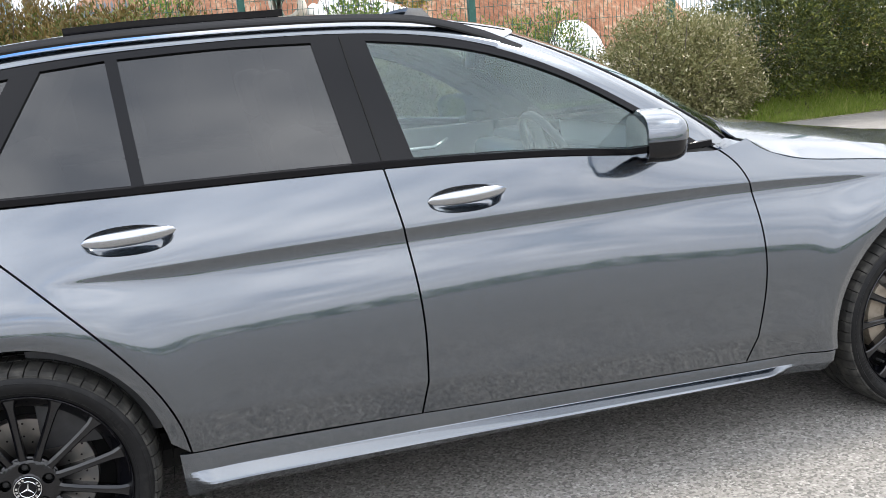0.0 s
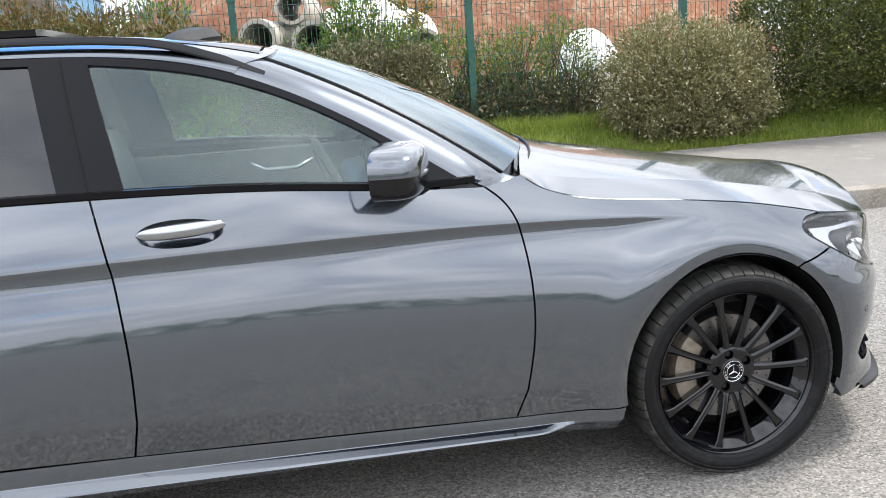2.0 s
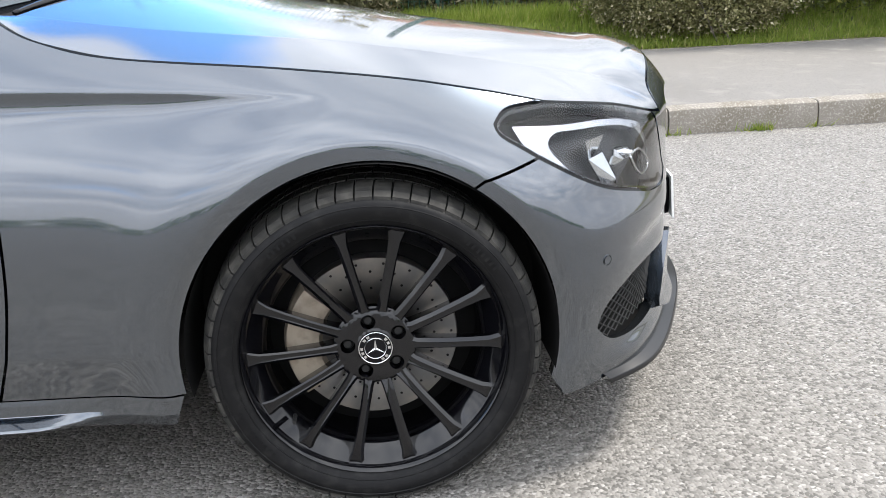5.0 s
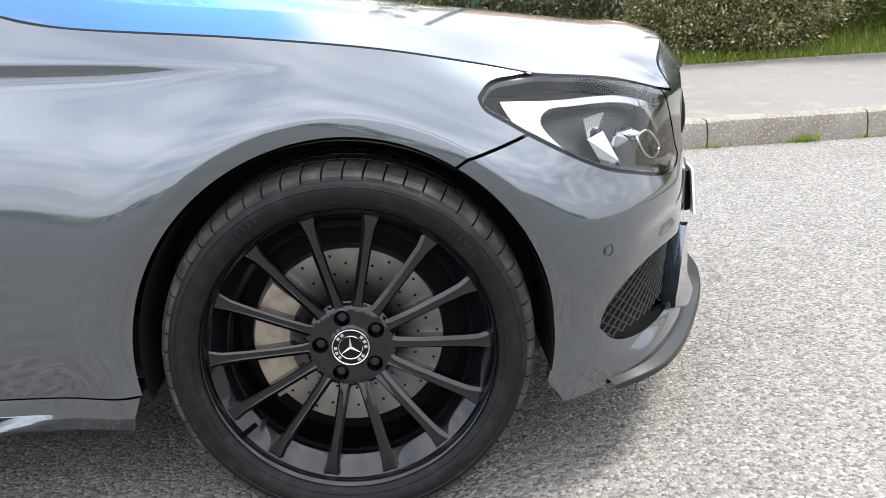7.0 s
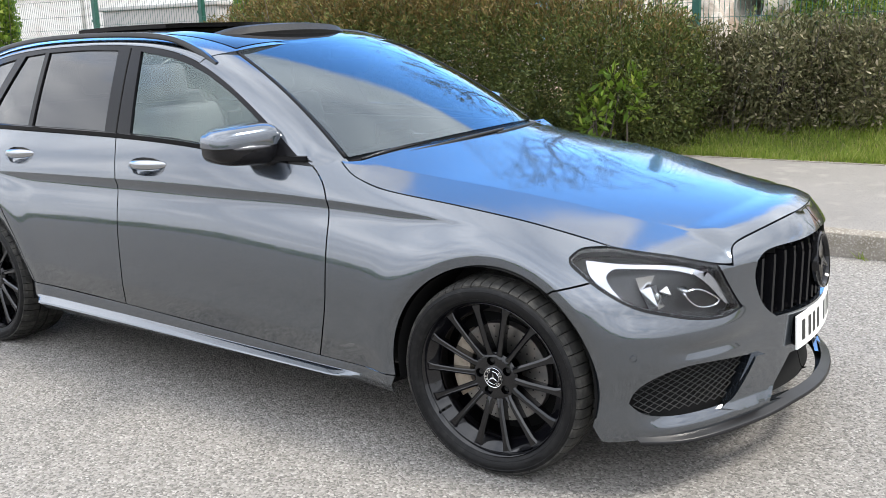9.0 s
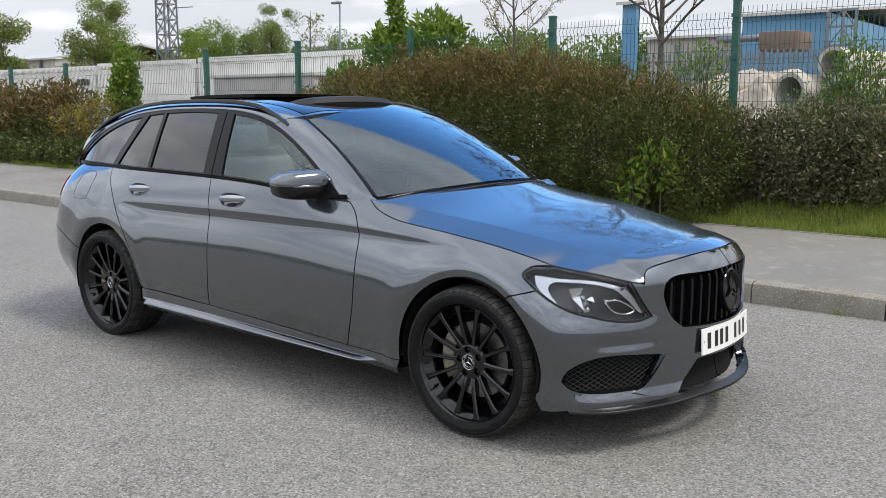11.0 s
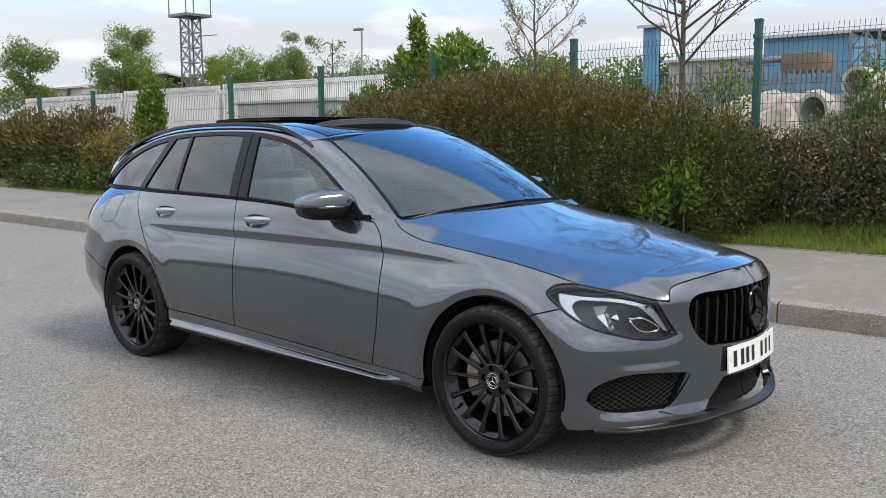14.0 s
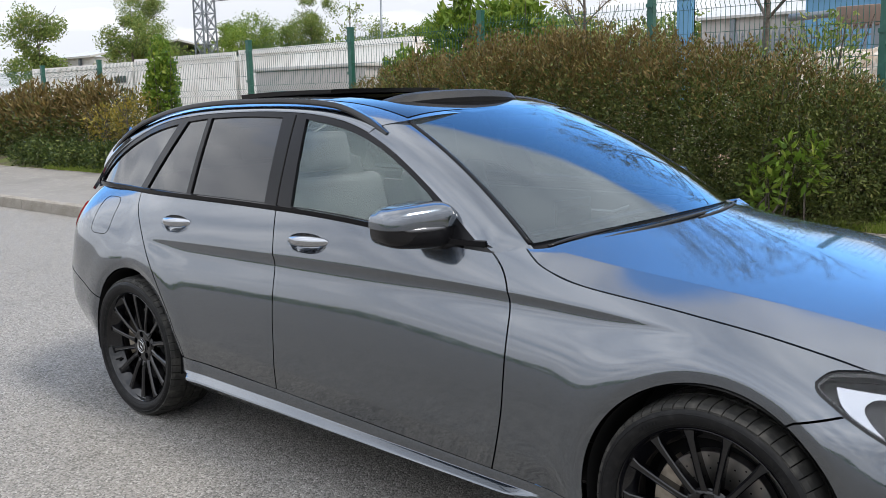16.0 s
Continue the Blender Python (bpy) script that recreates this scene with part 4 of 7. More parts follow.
far_hedge = hedge_blobs(-75.0, 70.0, -42.0, 2.0, far_top, 3.2, 77)
shrub("roadside_hedge", "overgrown green hedge far across the road", far_hedge, 1.8, 15000, 0.34, TREE_LEAF, 78, 0, category="hedge")

# ---- the car: forward is +x, the front axle is at x = 0, the middle plane at y = 0 ----


class Spline:
    """Natural cubic through points, straight beyond its ends."""

    def __init__(self, pts):
        p = np.array(sorted(pts), dtype=float)
        self.x, self.y = p[:, 0], p[:, 1]
        n = len(self.x)
        h = np.diff(self.x)
        a = np.zeros((n, n))
        r = np.zeros(n)
        a[0, 0] = a[-1, -1] = 1
        for i in range(1, n - 1):
            a[i, i - 1], a[i, i], a[i, i + 1] = h[i - 1], 2 * (h[i - 1] + h[i]), h[i]
            r[i] = 6 * ((self.y[i + 1] - self.y[i]) / h[i] - (self.y[i] - self.y[i - 1]) / h[i - 1])
        self.m, self.h = np.linalg.solve(a, r), h

    def __call__(self, q):
        q = np.asarray(q, dtype=float)
        c = np.clip(q, self.x[0], self.x[-1])
        i = np.clip(np.searchsorted(self.x, c) - 1, 0, len(self.h) - 1)
        h, m = self.h[i], self.m
        a, b = (self.x[i + 1] - c) / h, (c - self.x[i]) / h
        v = a * self.y[i] + b * self.y[i + 1] + ((a ** 3 - a) * m[i] + (b ** 3 - b) * m[i + 1]) * h * h / 6
        s0 = (self.y[1] - self.y[0]) / self.h[0] - self.h[0] * (2 * m[0] + m[1]) / 6
        s1 = (self.y[-1] - self.y[-2]) / self.h[-1] + self.h[-1] * (m[-2] + 2 * m[-1]) / 6
        return v + np.minimum(q - self.x[0], 0) * s0 + np.maximum(q - self.x[-1], 0) * s1


def curve2(pts, step=0.015):
    """A smooth 2D line through points, sampled about every step."""
    p = np.array(pts, dtype=float)
    if len(p) == 2:
        n = max(2, int(np.linalg.norm(p[1] - p[0]) / step) + 1)
        return p[0] + (p[1] - p[0]) * np.linspace(0, 1, n)[:, None]
    t = np.concatenate([[0], np.cumsum(np.linalg.norm(np.diff(p, axis=0), axis=1) ** 0.6)])
    fx, fy = Spline(zip(t, p[:, 0])), Spline(zip(t, p[:, 1]))
    n = max(4, int(np.linalg.norm(np.diff(p, axis=0), axis=1).sum() / step) + 1)
    q = np.linspace(0, t[-1], n)
    return np.stack([fx(q), fy(q)], 1)


def loop(*segs, step=0.015):
    """A closed outline from smooth pieces that meet in corners."""
    out = []
    for s in segs:
        out.append(curve2(s, step)[:-1])
    return np.concatenate(out)


def arc(cx, cz, r, a0, a1, n=40):
    return [(cx + r * math.cos(radians(a0 + (a1 - a0) * i / n)), cz + r * math.sin(radians(a0 + (a1 - a0) * i / n))) for i in range(n + 1)]


def inset(poly, d):
    p = np.asarray(poly)
    area = 0.5 * np.sum(p[:, 0] * np.roll(p[:, 1], -1) - np.roll(p[:, 0], -1) * p[:, 1])
    e = np.roll(p, -1, 0) - p
    e /= np.linalg.norm(e, axis=1)[:, None] + 1e-12
    nrm = np.stack([-e[:, 1], e[:, 0]], 1) * (1 if area > 0 else -1)
    v = nrm + np.roll(nrm, 1, 0)
    v /= np.maximum(np.linalg.norm(v, axis=1)[:, None], 1e-6)
    c = np.maximum(np.sum(v * nrm, 1), 0.5)
    return p + v * (d / c)[:, None]


def inside(poly, q):
    x, y = q[:, 0], q[:, 1]
    res = np.zeros(len(q), bool)
    n = len(poly)
    for i in range(n):
        x0, y0 = poly[i]
        x1, y1 = poly[(i + 1) % n]
        c = ((y0 > y) != (y1 > y)) & (x < (x1 - x0) * (y - y0) / (y1 - y0 + 1e-15) + x0)
        res ^= c
    return res


def near_edge(poly, q, d):
    m = np.full(len(q), 1e9)
    a, b = poly, np.roll(poly, -1, 0)
    for p0, p1 in zip(a, b):
        e = p1 - p0
        t = np.clip(((q - p0) @ e) / (e @ e + 1e-12), 0, 1)
        m = np.minimum(m, np.linalg.norm(q - (p0 + t[:, None] * e), axis=1))
    return m < d


def panel_mesh(name, outline, fmap, material, holes=(), step=0.02, gap=0.0028, depth=0.016, mirror=False, flip=False, crease_lines=()):
    """A skin over a flat outline, bent by fmap, with its edges turned in."""
    from mathutils.geometry import delaunay_2d_cdt
    poly = inset(outline, gap)
    hs = [inset(h, -0.0005) for h in holes]
    lo, hi = poly.min(0), poly.max(0)
    gx, gz = np.arange(lo[0] + step / 2, hi[0], step), np.arange(lo[1] + step / 2, hi[1], step)
    q = np.array([(a + (step / 2 if j % 2 else 0), b) for j, b in enumerate(gz) for a in gx])
    ok = inside(poly, q) & ~near_edge(poly, q, step * 0.45)
    for h in hs:
        ok &= ~inside(h, q) & ~near_edge(h, q, step * 0.45)
    q = q[ok]
    verts, edges = [], []
    for ring in [poly] + hs:
        o = len(verts)
        verts.extend(ring.tolist())
        edges.extend((o + i, o + (i + 1) % len(ring)) for i in range(len(ring)))
    for c in crease_lines:
        k = inside(poly, c)
        c = c[k]
        o = len(verts)
        verts.extend(c.tolist())
        edges.extend((o + i, o + i + 1) for i in range(len(c) - 1))
    verts.extend(q.tolist())
    vs, _, fs, _, _, _ = delaunay_2d_cdt([Vector(v) for v in verts], edges, [], 0, 1e-6)
    v2 = np.array([tuple(v) for v in vs])
    cen = np.array([v2[list(f)].mean(0) for f in fs])
    ok = inside(poly, cen)
    for h in hs:
        ok &= ~inside(h, cen)
    fs = [tuple(f) for f, k in zip(fs, ok) if k]
    used = sorted({i for f in fs for i in f})
    idx = {o: i for i, o in enumerate(used)}
    fs = [tuple(idx[i] for i in f) for f in fs]
    v2 = v2[used]
    p3 = fmap(v2[:, 0], v2[:, 1])
    e = 1e-3
    du, dv = fmap(v2[:, 0] + e, v2[:, 1]) - fmap(v2[:, 0] - e, v2[:, 1]), fmap(v2[:, 0], v2[:, 1] + e) - fmap(v2[:, 0], v2[:, 1] - e)
    nr = np.cross(du, dv)
    nr /= np.linalg.norm(nr, axis=1)[:, None] + 1e-12
    if flip:
        nr = -nr
    # orient the faces with the normal
    a = p3[[f[0] for f in fs]]
    fn = np.cross(p3[[f[1] for f in fs]] - a, p3[[f[2] for f in fs]] - a)
    if np.sum(fn * nr[[f[0] for f in fs]]) < 0:
        fs = [f[::-1] for f in fs]
    cnt = {}
    for f in fs:
        for i in range(3):
            k = (f[i], f[(i + 1) % 3])
            cnt[tuple(sorted(k))] = None if tuple(sorted(k)) in cnt else k
    rim = [k for k in cnt.values() if k]
    back = {}
    pts = [tuple(p) for p in p3]
    for k in rim:
        for i in k:
            if i not in back:
                back[i] = (len(pts), len(pts) + 1)
                pts.append(tuple(p3[i]))
                pts.append(tuple(p3[i] - nr[i] * depth))
    nf = len(fs)
    for i, j in rim:
        fs.append((back[j][0], back[i][0], back[i][1], back[j][1]))
    if mirror:
        pts = [(x, -y, z) for x, y, z in pts]
        fs = [f[::-1] for f in fs]
        nr = nr * np.array([1, -1, 1])
    me = mesh_from(name, pts, fs, material, True)
    # exact surface normals keep reflections clean
    normals = np.zeros((len(me.loops), 3))
    li = np.empty(len(me.loops), dtype=np.int32)
    me.loops.foreach_get("vertex_index", li)
    n0 = len(nr)
    fn = np.empty(len(me.polygons) * 3, dtype=np.float32)
    me.polygons.foreach_get("normal", fn)
    fn = fn.reshape(-1, 3)
    for p in me.polygons:
        for l in p.loop_indices:
            normals[l] = nr[li[l]] if (p.index < nf and li[l] < n0) else fn[p.index]
    me.normals_split_custom_set(normals.tolist())
    return me


# --- body surface ---
PLAN = [(-3.80, -0.45), (-3.87, 0), (-3.83, 0.45), (-3.74, 0.67), (-3.52, 0.815), (-3.2, 0.872), (-2.84, 0.897), (-2.3, 0.905), (-1.8, 0.905), (-1.2, 0.904), (-0.7, 0.902), (-0.2, 0.902),
        (0.1, 0.898), (0.25, 0.887), (0.40, 0.85), (0.51, 0.775), (0.61, 0.655), (0.71, 0.46), (0.795, 0.24), (0.83, 0), (0.795, -0.24)]
_p = np.array(PLAN)
_t = np.concatenate([[0], np.cumsum(np.linalg.norm(np.diff(_p, axis=0), axis=1))])
PX, PW = Spline(zip(_t, _p[:, 0])), Spline(zip(_t, _p[:, 1]))
_u = np.linspace(_t[1], _t[-2], 4000)
_ux, _uw = PX(_u), PW(_u)
U0, U1 = _t[1], _t[-2]
FRONT = _u > 4.0


def U(x):
    """Way along the plan line for a place x on the side."""
    return np.interp(x, _ux, _u)


def UF(w):
    """Way along the plan line, on the nose, for a half width w."""
    return np.interp(-np.asarray(w, float), -_uw[FRONT], _u[FRONT])


ZT = Spline([(-3.9, 1.02), (-3.5, 1.045), (-2.9, 1.047), (-1.8, 1.038), (-1.2, 1.008), (-0.9, 0.985), (-0.64, 0.990), (-0.4, 0.957), (-0.1, 0.908), (0.15, 0.857), (0.3, 0.822), (0.45, 0.80), (0.6, 0.785), (0.83, 0.775)])
IT = Spline([(-3.9, 0.10), (-3.5, 0.175), (-2.93, 0.150), (-2.4, 0.115), (-1.8, 0.092), (-0.9, 0.090), (-0.65, 0.115), (-0.4, 0.125), (-0.1, 0.135), (0.15, 0.150), (0.3, 0.152), (0.45, 0.125), (0.56, 0.062), (0.64, 0.018), (0.72, 0.0), (0.83, 0.0)])
ZC = Spline([(-3.0, 0.845), (-2.54, 0.856), (-1.79, 0.868), (-0.67, 0.861), (-0.18, 0.832), (0.2, 0.80)])
ZL = Spline([(-2.5, 0.475), (-1.77, 0.437), (-0.68, 0.380), (-0.2, 0.36)])
ARCHES = ((0.0, 0.337), (-2.84, 0.337))
ARCH_R = 0.367


def smooth(a, b, x):
    t = np.clip((x - a) / (b - a), 0, 1)
    return t * t * (3 - 2 * t)


def body(u, z):
    u, z = np.asarray(u, float), np.asarray(z, float)
    x, w = PX(u), PW(u)
    e = 1e-4
    tx, tw = PX(u + e) - PX(u - e), PW(u + e) - PW(u - e)
    l = np.hypot(tx, tw)
    nx, nw = -tw / l, tx / l
    zt = ZT(x)
    tau = np.clip((z - 0.55) / (zt - 0.55), 0, 1.3)
    d = -IT(x) * tau ** (2.0 + 2.0 * (1 - smooth(-3.35, -2.85, x)))
    # the tail tucks in towards its lower edge
    d = d - 0.9 * (1 - smooth(-3.45, -3.1, x)) * np.maximum(0.48 - z, 0) ** 1.5
    # shoulder line: a sharp ridge with a hollow below it, fading out at both ends
    fade = smooth(-2.75, -2.35, x) * (1 - smooth(-0.40, 0.0, x))
    h = ZC(x) - z
    hp = 0.5 * (h + np.sqrt(h * h + 0.005 ** 2))
    wl = 0.045 * (0.25 + 0.75 * fade)
    d = d - fade ** 0.3 * 0.0150 * (wl / 0.045) * (hp / wl) * np.exp(1 - hp / wl) * np.minimum(1, fade * 8)
    # lower line: the door turns in below it
    hl = np.maximum(ZL(x) - z, 0)
    side = smooth(-2.6, -2.4, x) * (1 - smooth(-0.5, -0.38, x))
    d = d - side * hl * 0.20
    d = d - 0.004 * np.clip((0.62 - z) / 0.3, 0, 1) ** 2
    # tuck under at the bottom
    d = d - 0.10 * np.maximum(0.26 - z, 0)
    # rounded lips of the wheel arches
    for cx, cz in ARCHES:
        r = np.hypot(x - cx, z - cz)
        d = d + 0.006 * np.exp(-((r - ARCH_R - 0.075) / 0.07) ** 2) * (z > 0.2)
        e_ = ARCH_R + 0.034 - r
        d = d - 0.30 * 0.5 * (e_ + np.sqrt(e_ * e_ + 0.004 ** 2)) * (1 - smooth(0.05, 0.12, r * 0 + np.maximum(0, -e_)))
    # nose: leans back above the grille, waist above the lower intakes
    f = smooth(0.5, 0.66, x)
    d = d - f * 0.055 * np.clip((z - 0.70) / 0.085, 0, 1.2) ** 1.4
    # shelf under the lamps, a hollow below it, and the lip under the intakes
    c = smooth(0.28, 0.52, x) * smooth(0.76, 0.64, x)
    d = d + c * 0.020 * smooth(0.605, 0.515, z) * smooth(0.30, 0.46, z)
    d = d - c * 0.012 * np.exp(-((z - 0.468) / 0.022) ** 2) * smooth(0.50, 0.62, x)
    d = d + smooth(0.42, 0.58, x) * 0.022 * smooth(0.275, 0.222, z)
    # tail leans in above the bumper
    b = 1 - smooth(-3.75, -3.4, x)
    d = d - b * 0.10 * np.clip((z - 0.62) / 0.4, 0, 1)
    return np.stack([x + nx * d, -(w + nw * d), z], 1)


def belt(x):
    """Half width at the waist line."""
    p = body(U(x), ZT(x))
    return -p[:, 1]


BELT = Spline([(x, float(belt(np.array([x]))[0])) for x in np.linspace(-3.6, -0.6, 13)])


def cabin(x, z):
    """Side of the glasshouse."""
    x, z = np.asarray(x, float), np.asarray(z, float)
    h = z - ZT(x)
    w = BELT(x) - 0.42 * h - 0.16 * np.maximum(h, 0) ** 2 + 0.004
    return np.stack([x, -w, z], 1)


def S(*pts):
    return [(float(U(x)), z) for x, z in pts]


def N(*pts):
    return [(float(UF(w)), z) for w, z in pts]


car = thing("estate_car", "dark grey metallic estate car with black multi-spoke wheels", "car", pose(0, 0, 0))


def both(name, outline, fmap, material, label="", **kw):
    a = part(name, panel_mesh(name, outline, fmap, material, **kw), car, label)
    b = part(name, panel_mesh(name, outline, fmap, material, mirror=True, **kw), car, label)
    return a, b


def handle_hole(x0, zc, n=36):
    return np.array([(float(U(x0 - 0.004 + 0.112 * math.copysign(abs(math.cos(a)) ** 0.85, math.cos(a)))), zc - 0.006 + 0.036 * math.sin(a)) for a in np.linspace(0, 2 * math.pi, n + 1)[:-1]])


HANDLES = {"front": (-1.594, 0.938), "rear": (-2.50, 0.940)}
FD = [(-0.711, 0.290), (-0.678, 0.378)]
FD2 = [(-0.678, 0.378), (-0.655, 0.50), (-0.646, 0.62), (-0.650, 0.75), (-0.668, 0.862), (-0.705, 0.930), (-0.755, 0.974)]
BP = [(-1.787, 0.335), (-1.766, 0.437)]
BP2 = [(-1.766, 0.437), (-1.762, 0.60), (-1.772, 0.75), (-1.787, 0.868), (-1.802, 0.95), (-1.818, 1.037)]
CP = [(-2.425, 0.352), (-2.445, 0.45), (-2.497, 0.56), (-2.585, 0.68), (-2.69, 0.793), (-2.80, 0.90), (-2.885, 0.985), (-2.915, 1.046)]
a_end = math.degrees(math.atan2(0.650 - ARCHES[0][1], 0.212))
arch_front = arc(0, ARCHES[0][1], ARCH_R, a_end, 180 + 9, 44)
GAPX = [(-0.64, 0.996), (-0.608, 0.971), (-0.578, 0.953), (-0.54, 0.938), (-0.487, 0.921), (-0.4, 0.905), (-0.28, 0.891), (-0.17, 0.879), (-0.07, 0.866), (0.03, 0.852), (0.125, 0.836), (0.225, 0.816), (0.335, 0.794), (0.411, 0.780)]
R = lambda s: s[::-1]
crease_c = np.array(S(*[(x, float(ZC(x))) for x in np.arange(-2.7, -0.06, 0.015)]))
crease_l = np.array(S(*[(x, float(ZL(x))) for x in np.arange(-2.45, -0.4, 0.015)]))
FLANGE = tuple(np.array(S(*arc(cx_, 0.337, ARCH_R + o, a0_, a1_, 60))) for cx_, a0_, a1_ in ((0.0, a_end + 1.5, 192.0), (0.0, -14.0, a_end - 1.5), (-2.84, 9.0, 149.0)) for o in (0.028, 0.034, 0.040))
CR = tuple(crease_c + np.array([0, o]) for o in (0.014, 0.006, 0.0, -0.006, -0.014, -0.03)) + (crease_l,) + FLANGE

# headlamp outline
HL_TOP = S((0.264, 0.750), (0.29, 0.770), (0.337, 0.777), (0.411, 0.780))
HL_BON = S((0.411, 0.780), (0.52, 0.766), (0.582, 0.750)) + N((0.595, 0.721))
HL_IN = N((0.595, 0.721), (0.557, 0.650), (0.505, 0.574))
HL_LOW = N((0.505, 0.574), (0.56, 0.561), (0.62, 0.560), (0.69, 0.571)) + S((0.539, 0.588), (0.48, 0.609), (0.41, 0.646), (0.342, 0.686))
HL_TIP = S((0.342, 0.686), (0.294, 0.716), (0.268, 0.735), (0.264, 0.750))

fender = loop(S(*FD), S(*FD2), S((-0.755, 0.974), (-0.70, 0.983), (-0.64, 0.996)), S(*GAPX), R(HL_TOP), R(HL_TIP), S((0.342, 0.686), (0.212, 0.650)),
              S(*arch_front), S(arch_front[-1], (-0.711, 0.290)))
both("front_wing", fender, body, PAINT, crease_lines=CR, step=0.012)
front_door = loop(S(*R(FD)), S((-0.711, 0.290), (-1.2, 0.312), (-1.787, 0.335)), S(*BP), S(*BP2), S(*[(x, float(ZT(x))) for x in (-1.818, -1.6, -1.3, -1.0, -0.755)]) [:-1] + S((-0.755, 0.974)), S(*R(FD2)))
door_f = both("front_door", front_door, body, PAINT, holes=(handle_hole(*HANDLES["front"]),), crease_lines=CR, step=0.014)
rear_door = loop(S(*R(BP)), S((-1.787, 0.335), (-2.1, 0.346), (-2.425, 0.352)), S(*CP), S(*[(x, float(ZT(x))) for x in (-2.915, -2.6, -2.2, -1.818)]), S(*R(BP2)))
door_r = both("rear_door", rear_door, body, PAINT, holes=(handle_hole(*HANDLES["rear"]),), crease_lines=CR, step=0.014)
arch_rear = arc(-2.84, ARCHES[1][1], ARCH_R, 8, 150, 40)
quarter = loop(S(*R(CP)), S((-2.425, 0.352), arch_rear[0]), S(*arch_rear), S(arch_rear[-1], (-3.35, 0.585), (-3.60, 0.64), (-3.72, 0.655)),
               S((-3.72, 0.655), (-3.70, 0.74), (-3.62, 0.86), (-3.55, 0.98), (-3.54, 1.046)), S((-3.54, 1.046), (-3.2, float(ZT(-3.2))), (-2.915, 1.046)))
both("rear_quarter", quarter, body, PAINT, step=0.018, crease_lines=FLANGE)
arch_rear2 = arc(-2.84, ARCHES[1][1], ARCH_R, 150, 193, 16)
rear_bumper = loop(S(*arch_rear2), [(float(U(arch_rear2[-1][0])), arch_rear2[-1][1]), (float(U(-3.24)), 0.24)], [(float(U(-3.24)), 0.24), (float(U(-3.5)), 0.23), (float(U(-3.75)), 0.24), (U0 + 0.002, 0.25)],
                   [(U0 + 0.002, 0.25), (U0 + 0.002, 0.66)], [(U0 + 0.002, 0.66), (float(U(-3.72)), 0.655)], S((-3.72, 0.655), (-3.60, 0.64), (-3.35, 0.585), arch_rear2[0]))
both("rear_bumper", rear_bumper, body, PAINT, step=0.03)
def back(dist):
    def f(u, z):
        p = body(u, z)
        e = 1e-3
        n = np.cross(body(u + e, z) - p, body(u, z + e) - p)
        n /= np.linalg.norm(n, axis=1)[:, None]
        return p - n * dist
    return f


tail = loop(S((-3.70, 0.74), (-3.58, 0.82), (-3.50, 0.89), (-3.465, 0.970)), [(float(U(-3.465)), 0.970), (float(U(-3.76)), 0.93)], [(float(U(-3.76)), 0.93), (float(U(-3.80)), 0.80)], [(float(U(-3.80)), 0.80), (float(U(-3.70)), 0.74)])
both("tail_lamp", tail, lambda u, z: back(-0.006)(u, z), RED_LENS, "red tail lamp lens", step=0.03)
gate = loop([(U0 + 0.002, 0.66), (float(U(-3.72)), 0.655)], [(float(U(-3.72)), 0.655), (float(U(-3.70)), 0.74)], [(float(U(-3.70)), 0.74), (float(U(-3.80)), 0.80)], [(float(U(-3.80)), 0.80), (float(U(-3.76)), 0.93)], [(float(U(-3.76)), 0.93), (float(U(-3.56)), 0.96)],
            [(float(U(-3.56)), 0.96), (float(U(-3.54)), 1.046)], [(float(U(-3.54)), 1.046), (U0 + 0.002, 1.046)], [(U0 + 0.002, 1.046), (U0 + 0.002, 0.66)])
both("tailgate", gate, body, PAINT, step=0.04)

# front bumper with grille and intakes cut out
UC = U1 - 0.001
GR_TOP, GR_BOT = 0.724, 0.502
grille_hole = loop(N((0.001, GR_TOP + 0.012), (0.25, GR_TOP + 0.008), (0.40, GR_TOP + 0.002), (0.44, GR_TOP - 0.018)), N((0.44, GR_TOP - 0.018), (0.45, 0.665), (0.432, 0.60), (0.40, 0.55), (0.34, GR_BOT + 0.003)), N((0.34, GR_BOT + 0.003), (0.2, GR_BOT - 0.004), (0.001, GR_BOT - 0.006)), N((0.001, GR_BOT - 0.006), (0.001, GR_TOP + 0.012)))
intake_hole = loop(N((0.455, 0.405), (0.60, 0.423), (0.705, 0.424), (0.77, 0.402), (0.81, 0.36), (0.82, 0.32)), N((0.82, 0.32), (0.805, 0.295), (0.77, 0.272), (0.63, 0.264), (0.53, 0.264)), N((0.53, 0.264), (0.495, 0.32), (0.455, 0.405)))
lower_hole = loop(N((0.001, 0.355), (0.25, 0.355)), N((0.25, 0.355), (0.30, 0.30), (0.37, 0.225)), N((0.37, 0.225), (0.2, 0.2085), (0.001, 0.2085)), N((0.001, 0.2085), (0.001, 0.355)))
arch_f2 = arc(0, ARCHES[0][1], ARCH_R, a_end, -16, 24)
HOOD_EDGE = N((0.54, 0.710), (0.521, 0.752), (0.497, 0.766), (0.438, 0.778), (0.3, 0.795), (0.15, 0.804), (0.001, 0.807))
bumper = loop(S(*arch_f2), S(arch_f2[-1], (0.383, 0.186)), S((0.383, 0.186), (0.43, 0.186), (0.50, 0.196)) + N((0.6, 0.204), (0.4, 0.206), (0.001, 0.206)), N((0.001, 0.206), (0.001, 0.807)), R(HOOD_EDGE), N((0.54, 0.710), (0.595, 0.721)), HL_IN, HL_LOW, S((0.342, 0.686), (0.212, 0.650)))
